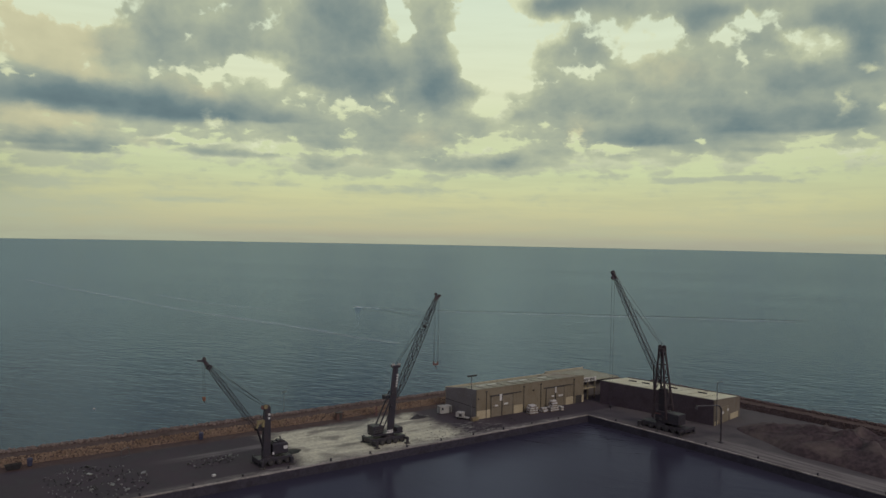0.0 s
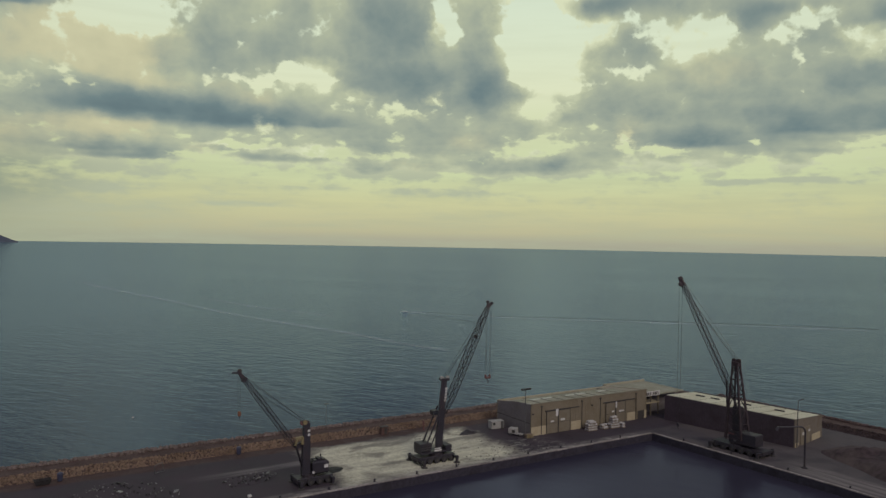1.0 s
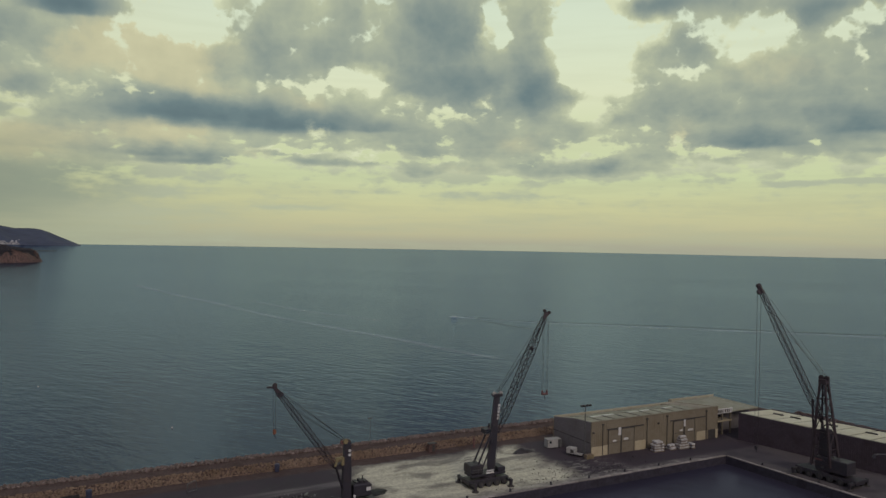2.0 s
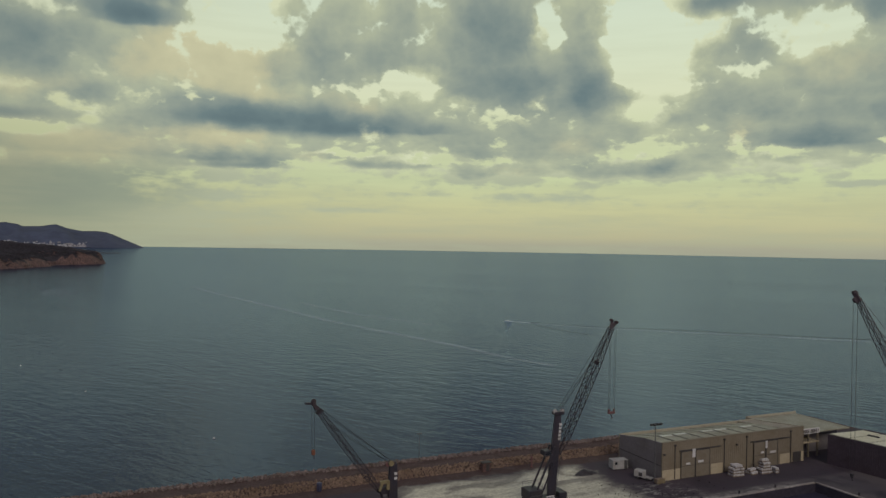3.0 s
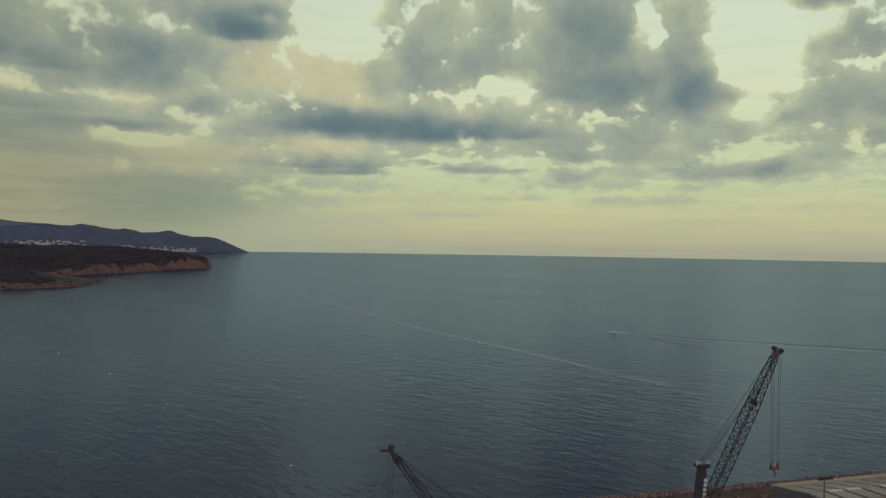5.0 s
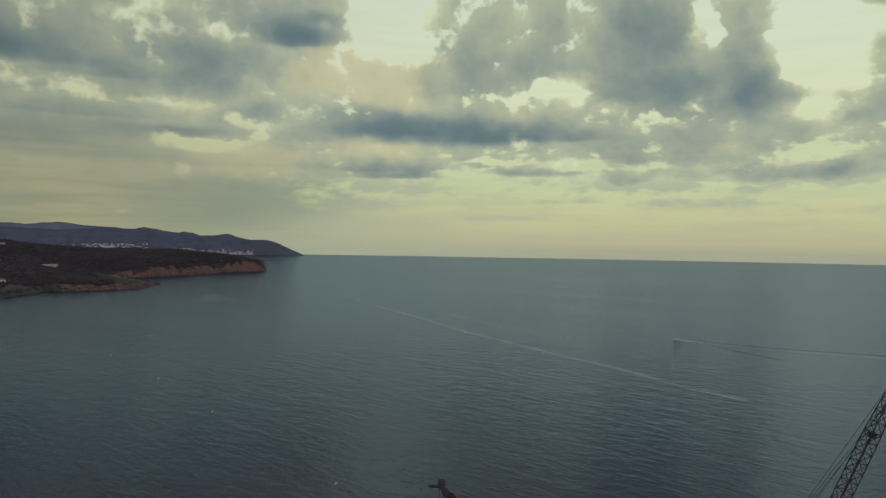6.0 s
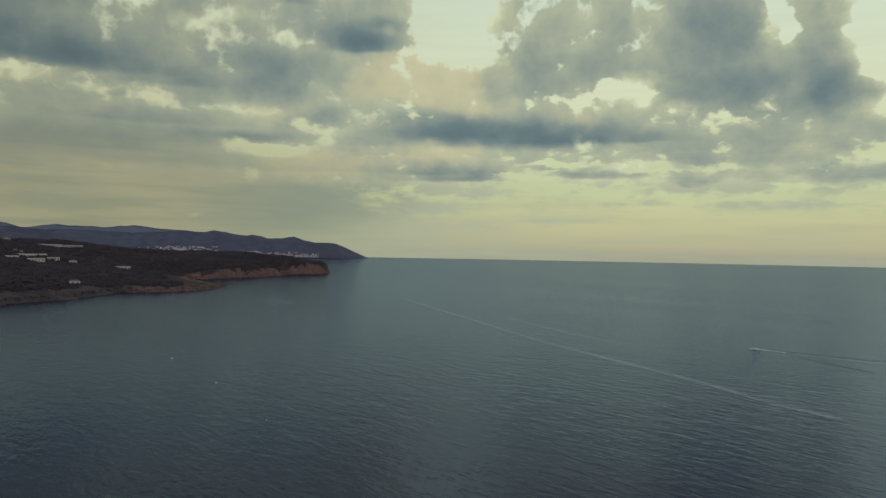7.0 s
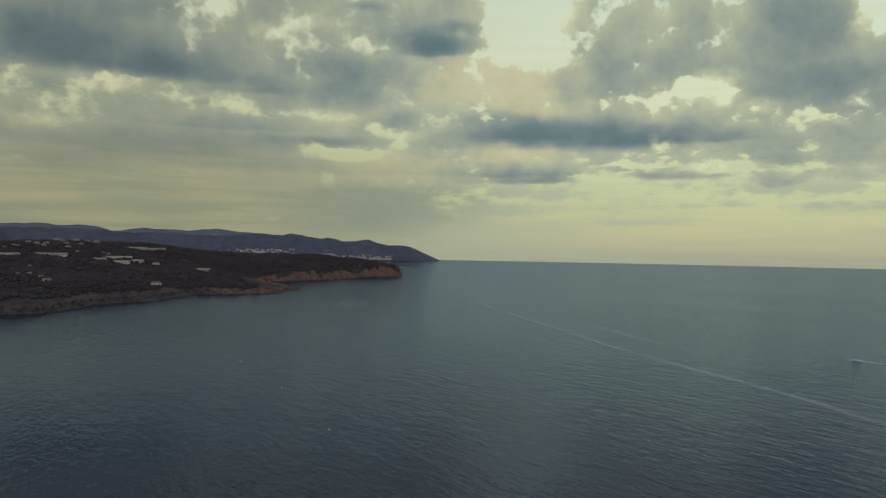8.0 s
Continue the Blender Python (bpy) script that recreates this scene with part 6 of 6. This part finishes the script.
part("post", Shape().rod((0, 0, 0), (0, 0, 6.6), 0.06, 0.04, 6), GALVANISED, lamp2)
part("lamp_head", Shape().box(0, 0, 6.6, 1.3, 0.3, 0.16, bevel=0.04), GALVANISED, lamp2)
goose = thing("loading_arm", stand(8.9, -37.0, 150), "dark bent pipe loading arm at the quay edge", "loading arm")
pipe = Shape().rod((0, 0, 0), (0, 0, 8.2), 0.22, 0.2, 10)
bend = [Vector((1.3 - 1.3 * math.cos(radians(k)), 0, 8.2 + 1.3 * math.sin(radians(k)))) for k in range(0, 91, 15)]
for p, q in zip(bend, bend[1:]):
    pipe.rod(p, q, 0.2, sides=10)
pipe.rod(bend[-1], (6.5, 0, 9.3), 0.18, sides=10).lathe((0, 0, 0), (0, 0, 1), [(0, 0.7), (0.2, 0.7), (0.3, 0.35)], 12)
part("pipe", pipe, CRANE_BLACK, goose)
part("nozzle", Shape().rod((6.4, 0, 9.4), (6.7, 0, 8.6), 0.26, 0.34, 10), CRANE_BLACK, goose)

# bollards along the quay edge
first = None
for i in range(12):
    a = -122 + 10.2 * i
    if first is None:
        first = thing("bollard", stand(a, 2.0), "squat black iron mooring bollard on the quay edge", "bollard", "bollards on the quay edge")
        part("post", Shape().lathe((0, 0, 0), (0, 0, 1), [(0, 0.3), (0.08, 0.3), (0.12, 0.19), (0.38, 0.18), (0.44, 0.27), (0.55, 0.26), (0.6, 0.14)], 12), CRANE_BLACK, first)
    else:
        copy_thing(first, stand(a, 2.0))
for b in (-8, -22, -36, -50, -64, -78):
    copy_thing(first, stand(4.2 if b < -30 else 2.6 - 0.02 * b, b))


def mound(name, m, rx, ry, h, material, label, category, seed, n=44, power=1.0):
    """A tipped heap: uneven slopes that run out to its foot."""
    ang = [2 * math.pi * i / n for i in range(n)]
    rng = np.random.default_rng(seed)
    ph = rng.uniform(0, 6.28, 6)
    foot = [1 + 0.10 * math.sin(2 * t + ph[0]) + 0.07 * math.sin(3 * t + ph[1]) + 0.05 * math.sin(7 * t + ph[2]) for t in ang]
    vs, fs = [], []
    rows = 12
    for k in range(rows):
        s = 1 - k / rows
        for t, f in zip(ang, foot):
            x, y = rx * f * s * math.cos(t), ry * f * s * math.sin(t)
            lump = (noise.noise(Vector((x * 0.22, y * 0.22, seed))) * 0.6 + noise.noise(Vector((x * 0.7, y * 0.7, seed + 5))) * 0.3) * min(1, k / 2)
            vs.append((x, y, h * max(0.0, (1 - s ** 1.6) ** power * (1 + lump)) - (0.15 if k == 0 else 0)))
    vs.append((0, 0, h * (1 + 0.2 * noise.noise(Vector((0, 0, seed))))))
    for k in range(rows - 1):
        fs += [(k * n + i, k * n + (i + 1) % n, (k + 1) * n + (i + 1) % n, (k + 1) * n + i) for i in range(n)]
    fs += [((rows - 1) * n + i, (rows - 1) * n + (i + 1) % n, rows * n) for i in range(n)]
    ob = part(name, Shape().add(vs, fs), material)
    ob.matrix_world = m
    smooth(ob)
    return tagged(ob, label, category)


mound("earth_mound", stand(28.5, -61.0, 84), 27.0, 15.0, 4.6, HEAP, "low red-brown heap of tipped earth in the yard", "heap", 3, 60, 0.7)
mound("earth_mound", stand(31.0, -100.0, 84), 20.0, 13.0, 3.0, HEAP, "low red-brown heap of tipped earth in the yard", "heap", 8, 60, 0.7)
mound("coal_heap", stand(-42.6, 24.2, 0), 2.8, 1.5, 0.9, SCRAP_DARK, "small black heap on the dusty quay", "heap", 11, 24)
# flat mound added in place of a dark reddish patch of ground
mound("coal_heap", stand(-86.8, 13.2, 0), 3.4, 2.4, 0.3, SCRAP_DARK, "flat dark mound for a ground patch beside the crane", "heap", 12, 24)


def scrap_heap(m, rx, ry, h, pieces, light, seed, label):
    """Tangled dark scrap with a few bright sheets and bars."""
    rng = random.Random(seed)
    base_ob = thing("scrap_heap", m, label, "scrap heap")
    bed = mound("bed", Matrix.Identity(4), rx, ry, h, GROUND, "", "", seed, 40, 0.8)
    bed.parent = base_ob
    tangle = Shape()
    def place():
        s, t = rng.random() ** 0.5 * 0.97, rng.uniform(0, 6.28)
        x, y = rx * s * math.cos(t), ry * s * math.sin(t)
        return x, y, h * (1 - s ** 1.6) ** 0.8 + 0.05
    for _ in range(pieces):
        x, y, z = place()
        turn = Matrix.Translation((x, y, z)) @ Euler((rng.uniform(-0.9, 0.9), rng.uniform(-0.9, 0.9), rng.uniform(0, 6.3))).to_matrix().to_4x4()
        tangle.box(0, 0, 0, rng.uniform(0.15, 0.8), rng.uniform(0.08, 0.35), rng.uniform(0.04, 0.2), m=turn)
    part("tangle", tangle, SCRAP_DARK, base_ob, "tangled dark scrap", "stuff")
    for _ in range(light):
        x, y, z = place()
        turn = Matrix.Translation((x, y, z + 0.15)) @ Euler((rng.uniform(-0.6, 0.6), rng.uniform(-0.6, 0.6), rng.uniform(0, 6.3))).to_matrix().to_4x4()
        big = rng.random() < 0.05
        part("scrap_sheet", Shape().box(0, 0, 0, rng.uniform(0.1, 0.45) + (0.8 if big else 0), rng.uniform(0.05, 0.16) + (0.6 if big else 0), rng.uniform(0.05, 0.3), m=turn), SCRAP_LIGHT, base_ob)
    return base_ob


scrap_heap(stand(-127.5, 14.5, 20), 9.5, 12.5, 0.10, 90, 130, 4, "dark scrap heap with bright metal pieces")
scrap_heap(stand(-103.5, 15.5, 10), 6.0, 3.6, 0.08, 40, 40, 6, "small dark scrap heap near the crane")
grab = thing("grab_frame", stand(-119.0, 29.0, 20), "pale bent steel frame lying by the rubble wall", "frame")
part("hoop", Shape().rod((-0.9, 0, 0.1), (-0.9, 0, 1.7), 0.08).rod((-0.9, 0, 1.7), (0.9, 0, 2.1), 0.08).rod((0.9, 0, 2.1), (1.2, 0, 0.1), 0.08).rod((-0.9, 0, 0.08), (1.2, 0, 0.08), 0.08), GALVANISED, grab)
hut = thing("pump_hut", stand(-62.6, 33.9, 0), "small rust-brown hut against the rubble wall", "hut")
part("wall", Shape().box(0, 0, 0, 1.9, 1.3, 1.9, bevel=0.03), HUT_WALL, hut)
part("roof", Shape().box(0, 0, 1.9, 2.2, 1.6, 0.14), TRIM, hut)
part("door", Shape().box(0.2, -0.68, 0.1, 0.8, 0.06, 1.6), TRIM, hut)
for a, b in ((-100.4, 34.0), (-137.3, 33.0)):
    bin_ob = thing("waste_bin", stand(a, b), "blue plastic bin by the rubble wall", "bin", "blue bins")
    part("body", Shape().lathe((0, 0, 0.1), (0, 0, 1), [(0, 0.45), (0.2, 0.5), (1.4, 0.58), (1.5, 0.5)], 12), BLUE, bin_ob)
    part("lid", Shape().lathe((0, 0, 1.6), (0, 0, 1), [(0, 0.6), (0.08, 0.6), (0.25, 0.3)], 12), BLUE, bin_ob)
skip = thing("skip", stand(-140.5, 32.4, 4) @ Matrix.Scale(0.75, 4), "dark open steel skip by the rubble wall", "skip")
part("tub", Shape().add([(-1.6, -0.8, 0.1), (1.6, -0.8, 0.1), (1.6, 0.8, 0.1), (-1.6, 0.8, 0.1), (-2.1, -1.0, 1.4), (2.1, -1.0, 1.4), (2.1, 1.0, 1.4), (-2.1, 1.0, 1.4)],
                        [(3, 2, 1, 0), (0, 1, 5, 4), (1, 2, 6, 5), (2, 3, 7, 6), (3, 0, 4, 7)]), SCRAP_DARK, skip)
part("rim", Shape().rod((-2.1, -1, 1.4), (2.1, -1, 1.4), 0.08).rod((-2.1, 1, 1.4), (2.1, 1, 1.4), 0.08).rod((-2.1, -1, 1.4), (-2.1, 1, 1.4), 0.08).rod((2.1, -1, 1.4), (2.1, 1, 1.4), 0.08), SCRAP_DARK, skip)
red = thing("fire_post", stand(-51.5, 32.6), "faded red fire hydrant post by the rubble wall", "hydrant")
part("post", Shape().lathe((0, 0, 0), (0, 0, 1), [(0, 0.3), (0.15, 0.3), (0.2, 0.18), (1.9, 0.18), (2.0, 0.28), (2.3, 0.24), (2.5, 0.1)], 10), RED, red)
part("nozzle", Shape().rod((-0.4, 0, 1.5), (0.4, 0, 1.5), 0.12, sides=8), RED, red)
crate = thing("loose_block", stand(-106.5, 5.6, 15), "small pale block lying on the dark quay", "block")
part("body", Shape().box(0, 0, 0, 0.7, 0.5, 0.45, bevel=0.05), WHITE, crate)

# crumbs of cargo and gravel swept along the dusty quay
rng = random.Random(33)
crumbs = Shape()
for _ in range(220):
    a, b = rng.gauss(-40, 9), 3.0 + abs(rng.gauss(0, 4.5))
    crumbs.stone((a, b, 0.05), rng.uniform(0.08, 0.24), rng)
litter = part("quay_litter", crumbs, SCRAP_DARK)
litter.matrix_world = stand(0, 0)
tagged(litter, "dark crumbs and gravel strewn over the quay", "gravel", kind="stuff")

# ---- on the water ----
boat = thing("motor_boat", pose(-60.5, 532.0, 0.0, 0, 0, 160) @ Matrix.Diagonal((0.55, 0.5, 0.30, 1.0)), "small white motor boat trailing a wake", "boat")
hull = Shape()
secs = []
for x, w, k in ((-4.2, 1.25, 0.0), (-1.5, 1.4, 0.0), (1.5, 1.15, 0.1), (3.4, 0.5, 0.3), (4.6, 0.05, 0.5)):
    secs.append([(x, -w, 1.1 + k), (x, -w * 0.75, 0.1), (x, 0, -0.4 + k), (x, w * 0.75, 0.1), (x, w, 1.1 + k)])
hull.add([p for s in secs for p in s], [(i * 5 + j, i * 5 + j + 1, i * 5 + j + 6, i * 5 + j + 5) for i in range(4) for j in range(4)] + [(0, 4, 3, 2, 1)] + [(i * 5, i * 5 + 5, i * 5 + 9, i * 5 + 4) for i in range(4)])
part("hull", hull, BOAT_WHITE, boat)
wheelhouse = part("wheelhouse", Shape().box(0.2, 0, 1.1, 2.6, 1.8, 0.9, bevel=0.2), BOAT_WHITE, boat)
part("window", Shape().box(1.52, 0, 1.4, 0.06, 1.4, 0.4), GLASS, wheelhouse)
part("radar_arch", Shape().rod((-0.9, -0.8, 1.9), (-0.9, -0.8, 2.4), 0.06).rod((-0.9, 0.8, 1.9), (-0.9, 0.8, 2.4), 0.06).rod((-0.9, -0.8, 2.4), (-0.9, 0.8, 2.4), 0.06), GALVANISED, boat)

first = None
for x, y in ((-102.2, 213.8), (-174.0, 255.9), (-232.2, 291.8), (-294.9, 324.9)):
    m = pose(x, y, -0.05) @ Matrix.Scale(0.75, 4)
    if first is None:
        first = thing("mooring_buoy", m, "small pale mooring buoy afloat on the sea", "buoy", "buoys off the breakwater")
        part("float", Shape().lathe((0, 0, -0.2), (0, 0, 1), [(0, 0.15), (0.15, 0.36), (0.4, 0.42), (0.6, 0.32), (0.7, 0.12)], 12), WHITE, first)
        part("ring", Shape().rod((0, 0, 0.45), (0, 0, 0.85), 0.05, sides=6), GALVANISED, first)
    else:
        copy_thing(first, m)


def foam_material(name, amount, size):
    m = bpy.data.materials.new(name)
    m.use_nodes = True
    n = Nodes(m.node_tree)
    shader = m.node_tree.nodes["Principled BSDF"]
    shader.inputs["Base Color"].default_value = (0.72, 0.90, 0.95, 1)
    shader.inputs["Roughness"].default_value = 0.6
    at = m.node_tree.nodes.new("ShaderNodeNewGeometry").outputs["Position"]
    flecks = n.noise(at, size, 4.0, 0.65)[0]
    long_run = n.noise(at, 0.02, 2.0, 0.5)[0]
    n.put(n.math("MULTIPLY", n.remap(flecks, 0.25, 0.7, 0.7, 1.0), n.remap(long_run, 0.35, 0.6, amount * 0.6, amount)), shader.inputs["Alpha"])
    return m


FOAM_THIN, FOAM_FRESH, SLICK = foam_material("old_wake_foam", 0.24, 0.1), foam_material("fresh_wake_foam", 0.30, 0.8), surface("dark_wave_slope", (0.022, 0.034, 0.042), 0.7, 0, 0.2, 0.5, 0.1, 0.3)


def wake(points, w0, w1, material, label, z=0.05):
    """A ribbon of broken foam along a curved course."""
    pts = [Vector((x, y, z)) for x, y in points]
    run = []
    n = len(pts)
    for i in range(n - 1):
        p0, p1, p2, p3 = pts[max(i - 1, 0)], pts[i], pts[i + 1], pts[min(i + 2, n - 1)]
        for k in range(12):
            t = k / 12
            run.append(0.5 * ((2 * p1) + (p2 - p0) * t + (2 * p0 - 5 * p1 + 4 * p2 - p3) * t * t + (3 * p1 - p0 - 3 * p2 + p3) * t ** 3))
    run.append(pts[-1])
    vs = []
    for i, p in enumerate(run):
        d = (run[min(i + 1, len(run) - 1)] - run[max(i - 1, 0)]).normalized()
        w = (w0 + (w1 - w0) * i / len(run)) / 2
        vs += [p + Vector((-d.y, d.x, 0)) * w, p - Vector((-d.y, d.x, 0)) * w]
    ob = part("wake", Shape().add(vs, [(2 * i, 2 * i + 1, 2 * i + 3, 2 * i + 2) for i in range(len(run) - 1)]), material)
    return tagged(ob, label, "wake", kind="structure")


wake([(-64, 532.5), (-60, 531.2), (-52, 529), (-45, 526)], 2.6, 1.2, foam_material("white_wake_foam", 1.0, 0.8), "white wash close behind the boat", 0.09)
wake([(-57, 530), (-40, 524), (-15, 514), (25, 509), (70, 505), (140, 498), (240, 486)], 2.0, 9.0, FOAM_FRESH, "fresh foam trail behind the boat")
wake([(-50, 529), (-40, 529), (-15, 521), (15, 518), (50, 517), (110, 511), (180, 503), (250, 493)], 0.6, 1.6, SLICK, "dark bow wave edge of the boat's wake", 0.12)
wake([(-40, 514), (-22, 491), (-6, 474)], 0.4, 0.9, SLICK, "dark bow wave edge of the boat's wake", 0.12)
wake([(-440, 765), (-370, 690), (-258, 578), (-185, 502), (-140, 462), (-98, 426), (-70, 402), (-43, 374), (-20, 357)], 6.0, 3.6, FOAM_THIN, "old pale foam line on the sea")
wake([(-247, 616), (-175, 544), (-128, 511), (-104, 491)], 4.0, 3.0, FOAM_THIN, "old pale foam line on the sea")
wake([(-535, 668), (-505, 640), (-470, 604)], 22.0, 30.0, foam_material("faint_surface_foam", 0.09, 0.06), "faint foam patch near the rocky shore")
